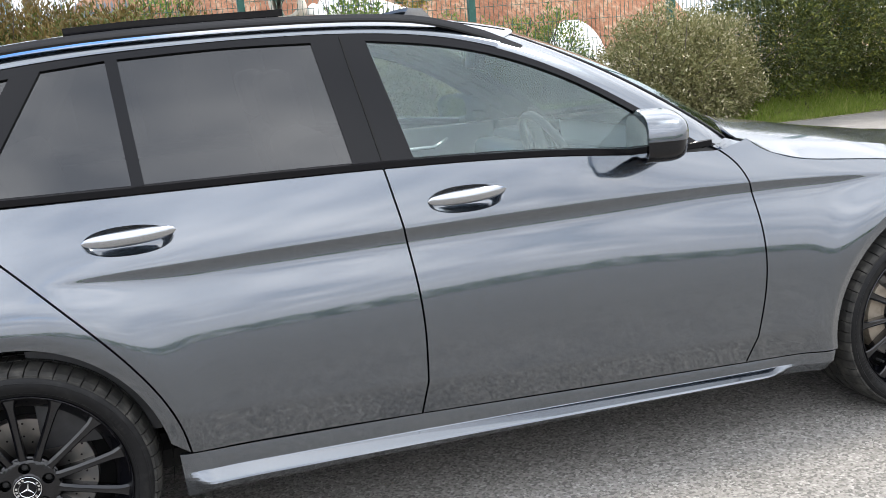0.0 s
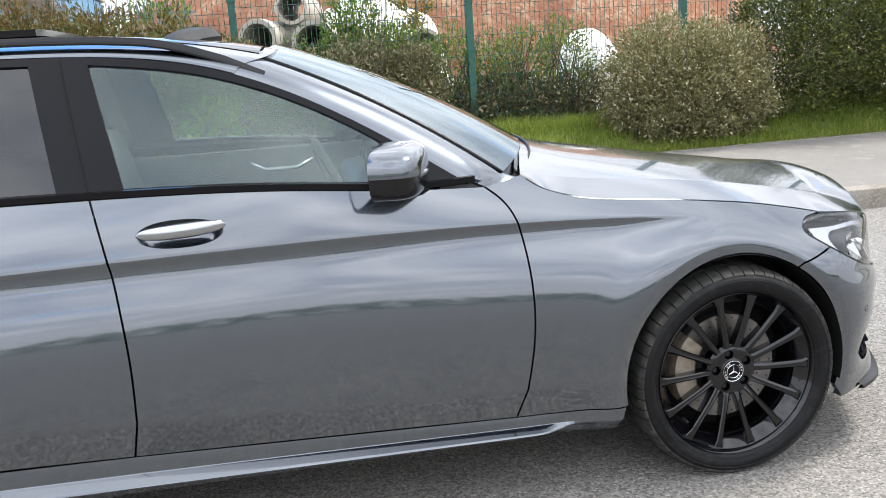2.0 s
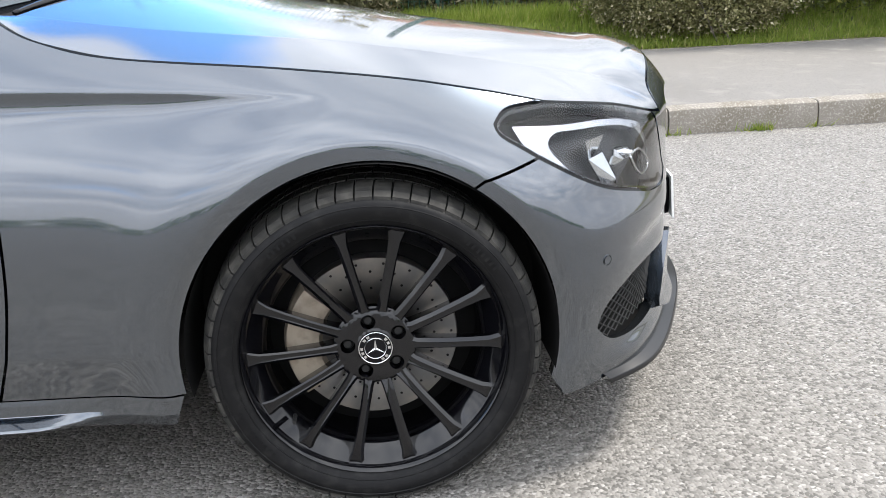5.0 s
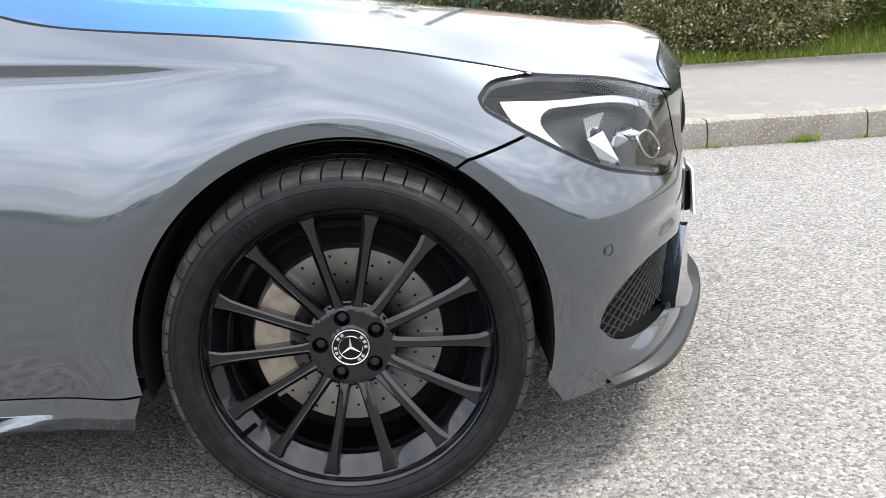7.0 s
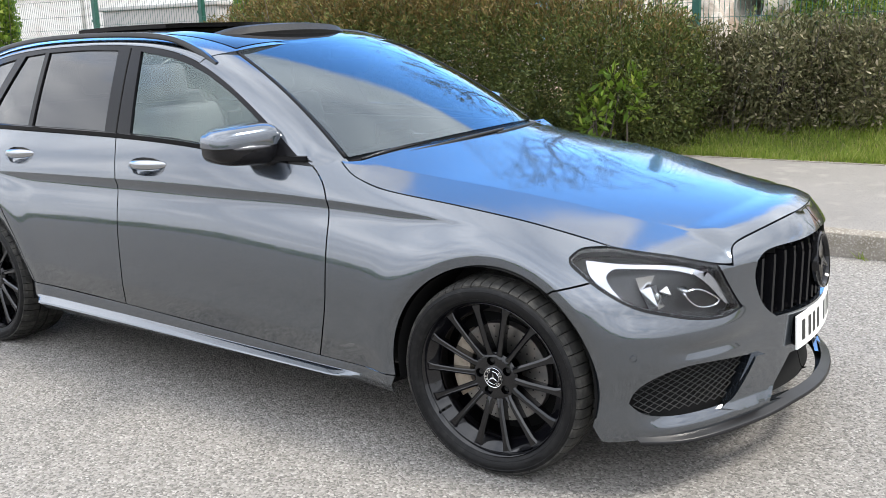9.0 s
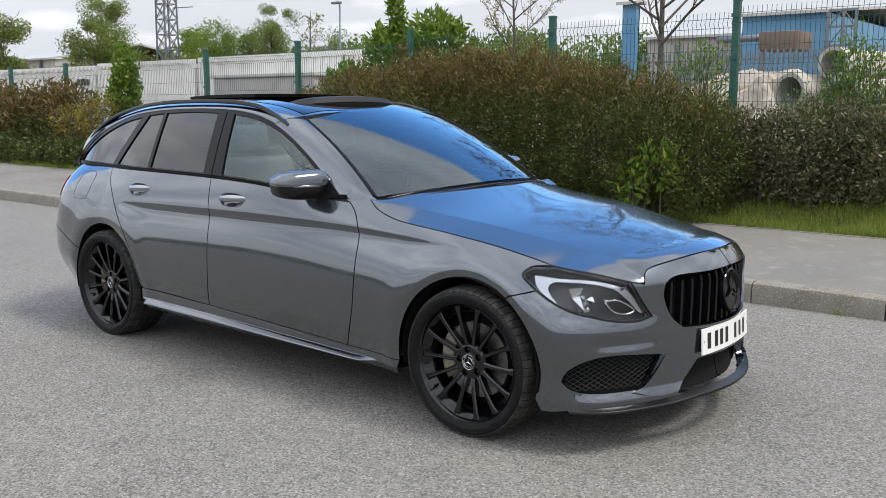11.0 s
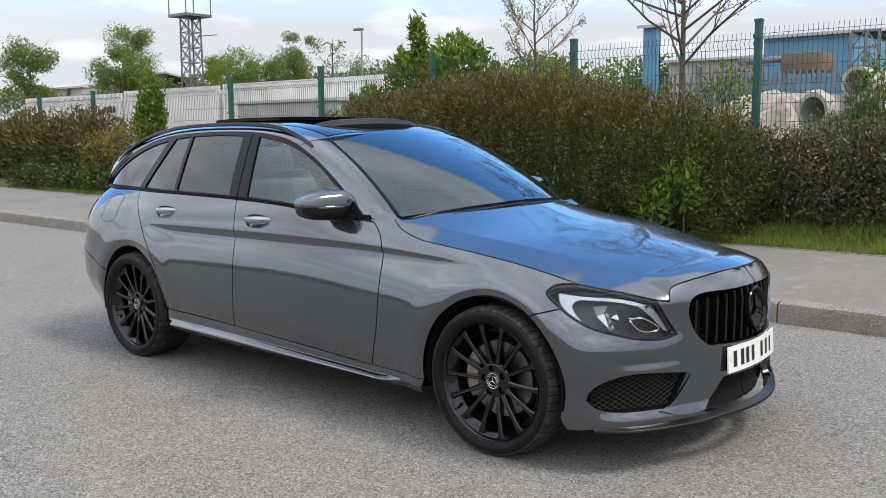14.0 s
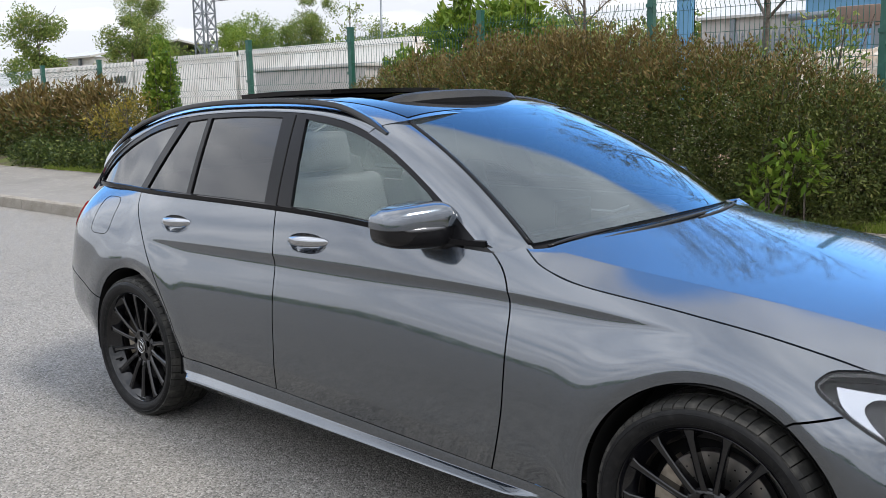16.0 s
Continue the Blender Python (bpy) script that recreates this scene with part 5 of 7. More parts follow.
both("front_bumper", bumper, body, PAINT, holes=(grille_hole, intake_hole, lower_hole), step=0.014, depth=0.03, crease_lines=FLANGE[3:6])


both("intake_backing", loop(N((0.40, 0.44), (0.62, 0.44)) + S((0.5, 0.40), (0.45, 0.30), (0.46, 0.24)), S((0.46, 0.24), (0.56, 0.24)) + N((0.5, 0.24), (0.40, 0.30), (0.40, 0.44))), back(0.05), WELL, step=0.05)
both("lower_backing", loop(N((0.001, 0.37), (0.33, 0.37)), N((0.33, 0.37), (0.42, 0.21)), N((0.42, 0.21), (0.001, 0.21)), N((0.001, 0.21), (0.001, 0.37))), back(0.06), WELL, step=0.05)
both("grille_backing", loop(N((0.001, 0.75), (0.47, 0.75)), N((0.47, 0.75), (0.47, 0.51)), N((0.47, 0.51), (0.001, 0.51)), N((0.001, 0.51), (0.001, 0.75))), back(0.075), WELL, step=0.05)

# --- bonnet ---
def on_body(pts):
    q = np.array(pts)
    return body(q[:, 0], q[:, 1])


lamp_edge = on_body(curve2(HL_BON + N((0.54, 0.710)), 0.02))
nose_edge = on_body(curve2(HOOD_EDGE, 0.02))
gap_edge = on_body(curve2(S(*GAPX), 0.03))
side_edge = np.concatenate([gap_edge[:-1], lamp_edge[:-1]])
WG = Spline([(-0.80, float(-side_edge[0, 1]) - 0.01)] + [(float(q[0]), float(-q[1])) for q in side_edge[::3]] + [(float(lamp_edge[-1, 0]), float(-lamp_edge[-1, 1]))])
ZG = Spline([(-0.80, 1.0)] + [(float(q[0]), float(q[2])) for q in side_edge[::3]] + [(float(lamp_edge[-1, 0]), float(lamp_edge[-1, 2]))])
XMAX = float(lamp_edge[-1, 0])
YC = Spline([(-0.66, 0.70), (-0.33, 0.650), (0.0, 0.615), (0.17, 0.572), (0.34, 0.535), (0.66, 0.485)])
ZCR = Spline([(-0.66, 0.995), (-0.5, 0.965), (-0.33, 0.940), (-0.16, 0.920), (0.0, 0.898), (0.17, 0.867), (0.34, 0.832), (0.5, 0.797), (0.66, 0.758)])
ZMID = Spline([(-0.7, 1.080), (-0.5, 1.040), (-0.33, 1.000), (-0.16, 0.966), (0.0, 0.938), (0.17, 0.906), (0.34, 0.880), (0.5, 0.855), (0.63, 0.834), (0.72, 0.818), (0.80, 0.80)])
FX = Spline([(float(-q[1]), float(q[0])) for q in nose_edge[::2]])
FZ = Spline([(float(-q[1]), float(q[2])) for q in nose_edge[::2]])


def bonnet(x, y):
    x, w = np.asarray(x, float), np.abs(np.asarray(y, float))
    xe = np.minimum(x, XMAX)
    wg, zg, yc, zm = WG(xe), ZG(xe), YC(x), ZMID(x)
    zc = ZCR(x)
    inner = zm - (zm - zc) * (w / yc) ** 1.9
    q = np.clip((w - yc) / np.maximum(wg - yc, 0.03), 0, 1.3)
    outer = zc + (zg - zc) * (0.92 * q + 0.08 * q * q)
    t = smooth(yc - 0.006, yc + 0.006, w)
    z = inner * (1 - t) + outer * t
    # rolls down into the nose
    wq = np.minimum(w, 0.53)
    fx, fz = FX(wq), FZ(wq)
    k = smooth(fx - 0.16, fx, x) * smooth(0.56, 0.44, w)
    z = z * (1 - k) + (fz + 0.42 * np.maximum(fx - x, 0)) * k
    return np.stack([x, np.asarray(y, float), z], 1)


half = np.concatenate([side_edge, nose_edge])[:, :2]
half = half[np.concatenate([[True], np.linalg.norm(np.diff(half, axis=0), axis=1) > 0.004])]
half = half[half[:, 1] < -0.004]
w_rear = float(-half[0, 1])
rear_e = curve2([(-0.64, w_rear), (-0.59, 0.6), (-0.51, 0.3), (-0.485, 0.0), (-0.51, -0.3), (-0.59, -0.6), (-0.64, -w_rear)], 0.02)[1:-1]
bon = np.concatenate([half, half[::-1] * np.array([1, -1]), rear_e])
_bx = np.arange(-0.6, 0.62, 0.012)
bon_lines = tuple(np.stack([_bx, sg * (YC(_bx) + o)], 1) for sg in (-1, 1) for o in (-0.012, -0.006, 0.0, 0.006, 0.012))
part("bonnet", panel_mesh("bonnet", bon, bonnet, PAINT, step=0.02, gap=0.0025, crease_lines=bon_lines), car, "grey bonnet reflecting the sky")

# --- glasshouse ---
TOP = [(-0.80, 0.985), (-0.95, 1.085), (-1.12, 1.19), (-1.32, 1.29), (-1.55, 1.362), (-1.89, 1.402), (-2.3, 1.407), (-2.7, 1.385), (-3.0, 1.335), (-3.25, 1.24), (-3.42, 1.135), (-3.52, 1.048)]
FT = Spline(TOP)


def zb(x, d=0.0):
    return (x, float(ZT(x)) + d)




def FO(x):
    return np.interp(x, (-2.3, -1.55, -0.8), (0.002, 0.008, 0.002))


frame_out = loop([zb(x, 0.001) for x in (-3.535, -2.9, -2.4, -1.8, -1.3, -1.0, -0.76)], [(-0.76, float(ZT(-0.76)) + 0.001), (-0.80, 1.005)], [(x, z + float(FO(x))) for x, z in TOP])
W_F = loop([zb(x, 0.022) for x in (-1.73, -1.4, -1.1, -0.95)], [zb(-0.95, 0.022), (-0.955, 1.06)], [(-0.955, 1.068), (-1.12, 1.174), (-1.32, 1.275), (-1.55, 1.347), (-1.80, 1.383)], [(-1.80, 1.383), zb(-1.73, 0.022)])
W_R = loop([zb(x, 0.022) for x in (-2.445, -2.2, -1.90)], [zb(-1.90, 0.022), (-1.955, 1.389)], [(-1.955, 1.389), (-2.2, 1.393), (-2.471, 1.385)], [(-2.471, 1.385), zb(-2.445, 0.022)])
W_RQ = loop([zb(-2.85, 0.022), zb(-2.478, 0.022)], [zb(-2.478, 0.022), (-2.503, 1.384)], [(-2.503, 1.384), (-2.665, 1.370)], [(-2.665, 1.370), zb(-2.85, 0.022)])
W_Q = loop([zb(x, 0.014) for x in (-3.46, -3.2, -2.925)], [zb(-2.925, 0.014), (-2.742, 1.358)], [(-2.742, 1.358), (-3.0, 1.312), (-3.235, 1.222), (-3.395, 1.125)], [(-3.395, 1.125), zb(-3.475, 0.014)])
both("window_frame", frame_out, cabin, TRIM_BLACK, "black window surround", holes=(W_F, W_R, W_RQ, W_Q), step=0.035, gap=0.0)


def sunk(x, z):
    return cabin(x, z) + np.array([0, 0.008, 0])


both("front_window", inset(W_F, -0.004), sunk, GLASS, "lightly tinted front door glass", step=0.05, depth=0.004)
both("rear_window", inset(W_R, -0.004), sunk, PRIVACY, "dark tinted rear door glass", step=0.05, depth=0.004)
both("rear_window_light", inset(W_RQ, -0.004), sunk, PRIVACY, "dark tinted fixed rear door light", step=0.05, depth=0.004)
both("quarter_window", inset(W_Q, -0.004), sunk, PRIVACY, "dark tinted quarter glass", step=0.05, depth=0.004)

# --- roof: from the window surround over to the other side ---
RX = Spline([(-3.72, 1.25), (-3.55, 1.335), (-3.2, 1.405), (-2.7, 1.462), (-2.1, 1.474), (-1.7, 1.462), (-1.4, 1.424), (-1.25, 1.395)])


SCR_TOP_W = 0.555


def screen(s, t):
    """Windscreen: s across (-1 right, 1 left), t from the base up."""
    s, t = np.asarray(s, float), np.asarray(t, float)
    a = np.abs(s)
    bx, bw, bz = -0.46 - 0.215 * a ** 2, 0.715 * s, 1.045 - 0.050 * a ** 2
    tx, tw, tz = -1.275 - 0.085 * a ** 2, SCR_TOP_W * s, 1.418 - 0.036 * a ** 2
    b = 0.028 * 4 * t * (1 - t)
    x, y, z = bx + (tx - bx) * t, bw + (tw - bw) * t, bz + (tz - bz) * t
    return np.stack([x + b * 0.42, y, z + b * 0.9], 1)


part("windscreen", panel_mesh("windscreen", loop([(-0.985, 0), (0.985, 0)], [(0.985, 0), (0.985, 1)], [(0.985, 1), (-0.985, 1)], [(-0.985, 1), (-0.985, 0)], step=0.04), screen, SCREEN, step=0.05, gap=0.0, depth=0.004), car, "windscreen glass reflecting blue sky")
part("screen_band", panel_mesh("screen_band", loop([(-1.0, -0.03), (1.0, -0.03)], [(1.0, -0.03), (1.0, 0.985)], [(1.0, 0.985), (-1.0, 0.985)], [(-1.0, 0.985), (-1.0, -0.03)], step=0.04), lambda s, t: screen(s, t) - np.array([0.006, 0, 0.008]), TRIM_BLACK,
     holes=(loop([(-0.955, 0.05), (0.955, 0.05)], [(0.955, 0.05), (0.95, 0.965)], [(0.95, 0.965), (-0.95, 0.965)], [(-0.95, 0.965), (-0.955, 0.05)], step=0.04),), step=0.06, gap=0.0, depth=0.004), car)


def pillar(s, t):
    """A-pillar skin between the window surround and the windscreen: t along, s across."""
    s, t = np.asarray(s, float), np.asarray(t, float)
    x = -0.76 - 0.66 * t
    z = FT(np.minimum(x, -0.80)) + FO(x)
    z = np.where(x > -0.82, 0.985 + (x + 0.76) * -0.35, z)
    a = cabin(x, z)
    b = screen(np.full_like(t, -1.0), np.clip(t, 0, 1) * 0.98 - 0.0)
    f0, f1 = body(U(np.array([-0.755])), np.array([0.974]))[0], body(U(np.array([-0.60])), np.array([0.998]))[0]
    w = smooth(0.0, 0.10, t)[:, None]
    a = a * w + f0[None] * (1 - w)
    m = a * (1 - s)[:, None] + b * s[:, None]
    bul = 0.018 * 4 * s * (1 - s) * np.clip(t / 0.1, 0, 1)
    m[:, 1] -= bul * 0.7
    m[:, 2] += bul * 0.7
    # below its foot the skin dives under the wing
    k = np.clip(-t / 0.1, 0, 1)[:, None]
    low = f0[None] * (1 - s)[:, None] + f1[None] * s[:, None] + np.array([0, 0.012, -0.03])
    return m * (1 - k) + low * k


both("pillar_skin", loop([(0.0, -0.1), (1.0, -0.1)], [(1.0, -0.1), (1.0, 1.0)], [(1.0, 1.0), (0.0, 1.0)], [(0.0, 1.0), (0.0, -0.1)], step=0.05), pillar, PAINT, step=0.07, gap=0.0, depth=0.01)

ROOF_X0 = -3.60


def roof(x, s):
    """Roof skin, s across from -1 to 1."""
    x, s = np.asarray(x, float), np.asarray(s, float)
    zf = FT(x) + FO(x)
    e = cabin(x, zf)
    w0, z0 = -e[:, 1], e[:, 2]
    zm = RX(x)
    a = np.abs(s)
    y = s * w0
    k = 1 - np.maximum(1 - a ** 4.0, 0) ** 0.6
    z = zm - (zm - z0) * np.clip(k, 0, 1)
    return np.stack([x, y, z], 1)


sun_hole = loop([(-1.335, -0.80), (-2.85, -0.80)], [(-2.85, -0.80), (-2.85, 0.80)], [(-2.85, 0.80), (-1.335, 0.80)], [(-1.335, 0.80), (-1.305, 0.0), (-1.335, -0.80)], step=0.05)
roof_out = loop([(-1.415, -0.999), (ROOF_X0 + 0.1, -0.999)], [(ROOF_X0 + 0.1, -0.999), (ROOF_X0, 0), (ROOF_X0 + 0.1, 0.999)], [(ROOF_X0 + 0.1, 0.999), (-1.415, 0.999)], [(-1.415, 0.999), (-1.36, 0.9), (-1.318, 0.8), (-1.275, 0.4), (-1.262, 0), (-1.275, -0.4), (-1.318, -0.8), (-1.36, -0.9), (-1.415, -0.999)], step=0.03)
part("roof", panel_mesh("roof", roof_out, roof, PAINT, holes=(sun_hole,), step=0.04, gap=0.0), car)

# --- wheels ---
TYRE_R = 0.331


def lathe(profile, n=72, axis_flip=False):
    """Turn a profile of (radius, depth) round the y axis; depth grows to the outside (-y)."""
    vs, fs = [], []
    m = len(profile)
    for i in range(n):
        a = 2 * math.pi * i / n
        for r, d in profile:
            vs.append((r * math.cos(a), -d, r * math.sin(a)))
    for i in range(n):
        j = (i + 1) % n
        for k in range(m - 1):
            fs.append((i * m + k, j * m + k, j * m + k + 1, i * m + k + 1))
    return vs, fs


def wheel_parts():
    """Meshes of one wheel about its hub; the outside faces -y."""
    out = []
    prof = [(0.252, 0.020), (0.262, 0.030), (0.268, 0.036), (0.285, 0.046), (0.305, 0.047), (0.314, 0.038), (0.318, 0.024), (0.3215, 0.010), (0.3245, -0.01), (0.325, -0.09), (0.3245, -0.17), (0.322, -0.192), (0.312, -0.215), (0.28, -0.225), (0.252, -0.21)]
    out.append(("tyre", mesh_from("tyre", *lathe(prof, 96), RUBBER, True, 60), "worn black low-profile tyre"))
    # tread blocks with slits across the shoulder
    ch = []
    n = 58
    for i in range(n):
        a0, a1 = 2 * math.pi * (i + 0.05) / n, 2 * math.pi * (i + 0.95) / n
        for band, (prf, sh) in enumerate(([((0.3185, 0.0395), (0.3265, 0.026), (0.3305, 0.010), (0.3335, -0.012), (0.3345, -0.034)), 0.0], [((0.3345, -0.042), (0.3345, -0.085)), 0.5], [((0.3345, -0.095), (0.3345, -0.138)), 0.2], [((0.3345, -0.146), (0.3335, -0.168), (0.3285, -0.190)), 0.0])):
            vs, fs = [], []
            for a, sk in ((a0, 0), (a1, 0)):
                for r, d in prf:
                    t = a + sh * 2 * math.pi / n + (d * 0.25)
                    vs.append((r * math.cos(t), -d, r * math.sin(t)))
                for r, d in prf:
                    t = a + sh * 2 * math.pi / n + (d * 0.25)
                    vs.append(((r - 0.007) * math.cos(t), -d, (r - 0.007) * math.sin(t)))
            k = len(prf)
            for j in range(k - 1):
                fs += [(j, j + 1, 2 * k + j + 1, 2 * k + j), (j, k + j, k + j + 1, j + 1), (2 * k + j, 2 * k + j + 1, 3 * k + j + 1, 3 * k + j)]
            fs += [(0, 2 * k, 3 * k, k), (k - 1, 2 * k - 1, 4 * k - 1, 3 * k - 1)]
            ch.append((vs, fs))
    out.append(("tread", mesh_from("tread", *join_data(ch), TREAD), "tread blocks"))
    # side wall rings and raised bars
    ch = [lathe([(0.300, 0.0470), (0.3015, 0.0482), (0.303, 0.0470)], 96), lathe([(0.272, 0.0385), (0.2735, 0.0405), (0.275, 0.0405)], 96)]
    for a0, a1, r in ((35, 52, 0.287), (200, 226, 0.287), (118, 134, 0.287), (300, 312, 0.287)):
        for i in range(int((a1 - a0) / 2.4)):
            a = radians(a0 + i * 2.4)
            vs, fs = [], []
            for da in (-0.010, 0.010):
                for dr in (-0.005, 0.006):
                    vs.append(((r + dr) * math.cos(a + da), -0.0485, (r + dr) * math.sin(a + da)))
            ch.append((vs, [(0, 1, 3, 2)]))
    out.append(("sidewall_relief", mesh_from("sidewall_relief", *join_data(ch), RUBBER, False), ""))
    # rim barrel and lip
    prof = [(0.250, 0.018), (0.2555, 0.030), (0.259, 0.034), (0.2615, 0.032), (0.2625, 0.026)]
    barrel = [(0.250, 0.018), (0.246, 0.013), (0.236, 0.001), (0.222, -0.014), (0.216, -0.024), (0.214, -0.05), (0.212, -0.17), (0.24, -0.20)]
    out.append(("rim", mesh_from("rim", *join_data([lathe(prof[::-1], 96), lathe(barrel, 96)]), RIM, True, 50), "gloss black alloy rim"))
    # spokes
    n, ch = 14, []
    for i in range(n):
        a = 2 * math.pi * i / n
        rad, tan = Vector((math.cos(a), 0, math.sin(a))), Vector((-math.sin(a), 0, math.cos(a)))
        rows = []
        for r, d, hw, th in ((0.070, -0.008, 0.0130, 0.045), (0.085, -0.002, 0.0105, 0.045), (0.13, 0.006, 0.0098, 0.04), (0.19, 0.013, 0.0104, 0.035), (0.226, 0.017, 0.0120, 0.03), (0.244, 0.017, 0.0160, 0.03), (0.252, 0.016, 0.0195, 0.03)):
            c = rad * r
            ring = []
            for s, dd in ((-hw, d - 0.010), (-hw, d - 0.0035), (-hw + 0.0030, d), (-0.0015, d - 0.0012), (0.0015, d - 0.0012), (hw - 0.0065, d), (hw, d - 0.0055), (hw, d - 0.010), (hw * 0.55, d - th), (-hw * 0.55, d - th)):
                ring.append(c + tan * s + Vector((0, -dd, 0)))
            rows.append(ring)
        vs = [v for rw in rows for v in rw]
        m = len(rows[0])
        fs = [(k * m + j, k * m + (j + 1) % m, (k + 1) * m + (j + 1) % m, (k + 1) * m + j) for k in range(len(rows) - 1) for j in range(m)]
        me = mesh_from("spoke", vs, fs, RIM, True, 25)
        out.append(("spoke", me, ""))
    # hub with bolt holes
    disc_o = np.array([(0.082 * math.cos(a), 0.082 * math.sin(a)) for a in np.linspace(0, 2 * math.pi, 73)[:-1]])
    bolts = [(0.0545 * math.cos(radians(102 + 72 * k)), 0.0545 * math.sin(radians(102 + 72 * k))) for k in range(5)]
    hs = [np.array([(bx_ + 0.0145 * math.cos(a), bz_ + 0.0145 * math.sin(a)) for a in np.linspace(0, 2 * math.pi, 25)[:-1]]) for bx_, bz_ in bolts]

    def hub_face(x, z):
        r = np.hypot(x, z)
        return np.stack([x, -np.interp(r, (0, 0.033, 0.037, 0.042, 0.066, 0.076, 0.082), (0.0, 0.0, -0.004, -0.005, -0.004, -0.007, -0.016)), z], 1)
    out.append(("hub", panel_mesh("hub", disc_o, hub_face, RIM, holes=hs, step=0.006, gap=0.0, depth=0.035), ""))
    for bx_, bz_ in bolts:
        vs, fs = lathe([(0.0, -0.014), (0.0075, -0.014), (0.0085, -0.016), (0.0085, -0.024), (0.0145, -0.026)][::-1], 14)
        out.append(("wheel_bolt", mesh_from("wheel_bolt", [Vector(v) + Vector((bx_, 0, bz_)) for v in vs], fs, PLASTIC, True, 40), "black wheel bolt"))
    cap = [(0.0, 0.004), (0.022, 0.0035), (0.024, 0.0015), (0.0335, 0.001), (0.035, -0.002)]
    out.append(("centre_cap", mesh_from("centre_cap", *lathe(cap[::-1], 48), TRIM_BLACK, True, 40), "black centre cap with a silver emblem ring"))
    ch = [lathe([(0.0335, 0.0012), (0.0340, 0.0026), (0.0330, 0.003), (0.0318, 0.0022)], 48), lathe([(0.0205, 0.0036), (0.0215, 0.0046), (0.0225, 0.0034)], 48)]
    for i in range(3):
        a = radians(90 + 120 * i)
        rad, tan = Vector((math.cos(a), 0, math.sin(a))), Vector((-math.sin(a), 0, math.cos(a)))
        vs = [tan * 0.0032 + Vector((0, -0.0048, 0)), rad * 0.0208 + Vector((0, -0.0042, 0)), tan * -0.0032 + Vector((0, -0.0048, 0)), Vector((0, -0.0068, 0))]
        ch.append((vs, [(0, 1, 3), (1, 2, 3)]))
    for i in range(18):
        if i % 9 in (3, 4, 5, 8):
            continue
        a = 2 * math.pi * i / 18
        rad, tan = Vector((math.cos(a), 0, math.sin(a))), Vector((-math.sin(a), 0, math.cos(a)))
        vs = [rad * r + tan * s + Vector((0, -0.0026, 0)) for r, s in ((0.0245, -0.0028), (0.0245, 0.0028), (0.0300, 0.0032), (0.0300, -0.0032))]
        ch.append((vs, [(0, 1, 2, 3)]))
    out.append(("emblem", mesh_from("emblem", *join_data(ch), CHROME), "silver wheel emblem"))
    # brake
    disc = [(0.065, -0.075), (0.085, -0.062), (0.090, -0.058), (0.168, -0.058), (0.170, -0.062), (0.170, -0.09)]
    out.append(("brake_disc", mesh_from("brake_disc", *lathe(disc[::-1], 72), DISC, True, 40), "worn steel brake disc"))
    ch = []
    for k in range(36):
        a = 2 * math.pi * k / 36
        for r in ((0.105, 0.14) if k % 2 else (0.122, 0.157)):
            c = Vector((r * math.cos(a), 0.0572, r * math.sin(a)))
            ch.append(([c + Vector((0.003 * math.cos(q), 0, 0.003 * math.sin(q))) for q in np.linspace(0, 2 * math.pi, 7)[:-1]], [(0, 1, 2, 3, 4, 5)]))
    out.append(("drilled_pattern", mesh_from("drilled_pattern", *join_data(ch), WELL), ""))
    out.append(("dust_shield", mesh_from("dust_shield", *lathe([(0.05, -0.10), (0.215, -0.11), (0.22, -0.14)][::-1], 48), WELL, True), ""))
    vs, fs = [], []
    for i in range(13):
        a = radians(138 + 78 * i / 12)
        for r, d in ((0.105, -0.050), (0.112, -0.036), (0.150, -0.032), (0.176, -0.038), (0.182, -0.06), (0.182, -0.13), (0.105, -0.13)):
            vs.append((r * math.cos(a), -d, r * math.sin(a)))
    m = 7
    for i in range(12):
        for j in range(m - 1):
            fs.append((i * m + j, (i + 1) * m + j, (i + 1) * m + j + 1, i * m + j + 1))
    fs += [tuple(range(m))[::-1], tuple(12 * m + j for j in range(m))]
    out.append(("caliper", mesh_from("caliper", vs, fs, CALIPER, True, 35), "dusty brake caliper"))
    v = tube_data([(0, 0, 0), (0.0, -0.032, 0)], [0.0045, 0.004], 8)
    a = radians(218)
    out.append(("valve", mesh_from("valve", [Vector(q) + Vector((0.215 * math.cos(a), 0.0, 0.215 * math.sin(a))) for q in v[0]], v[1], PLASTIC, True, 40), "tyre valve"))
    return out


WHEEL = wheel_parts()
HUB_Y = 0.848
for wx, turn in ((0.0, 0.0), (-2.84, 12.0)):
    for s in (0, 180):
        wh = new("wheel")
        wh.parent = car
        wh.matrix_local = pose(wx, -HUB_Y if s == 0 else HUB_Y, TYRE_R - 0.004, 0, 0, s) @ pose(0, 0, 0, 0, turn, 0)
        wh["label"] = "black fourteen-spoke alloy wheel"
        for nm, me, lb in WHEEL:
            o = part(nm, me, wh, lb)
            if nm == "drilled_pattern":
                o["kind"] = "stuff"

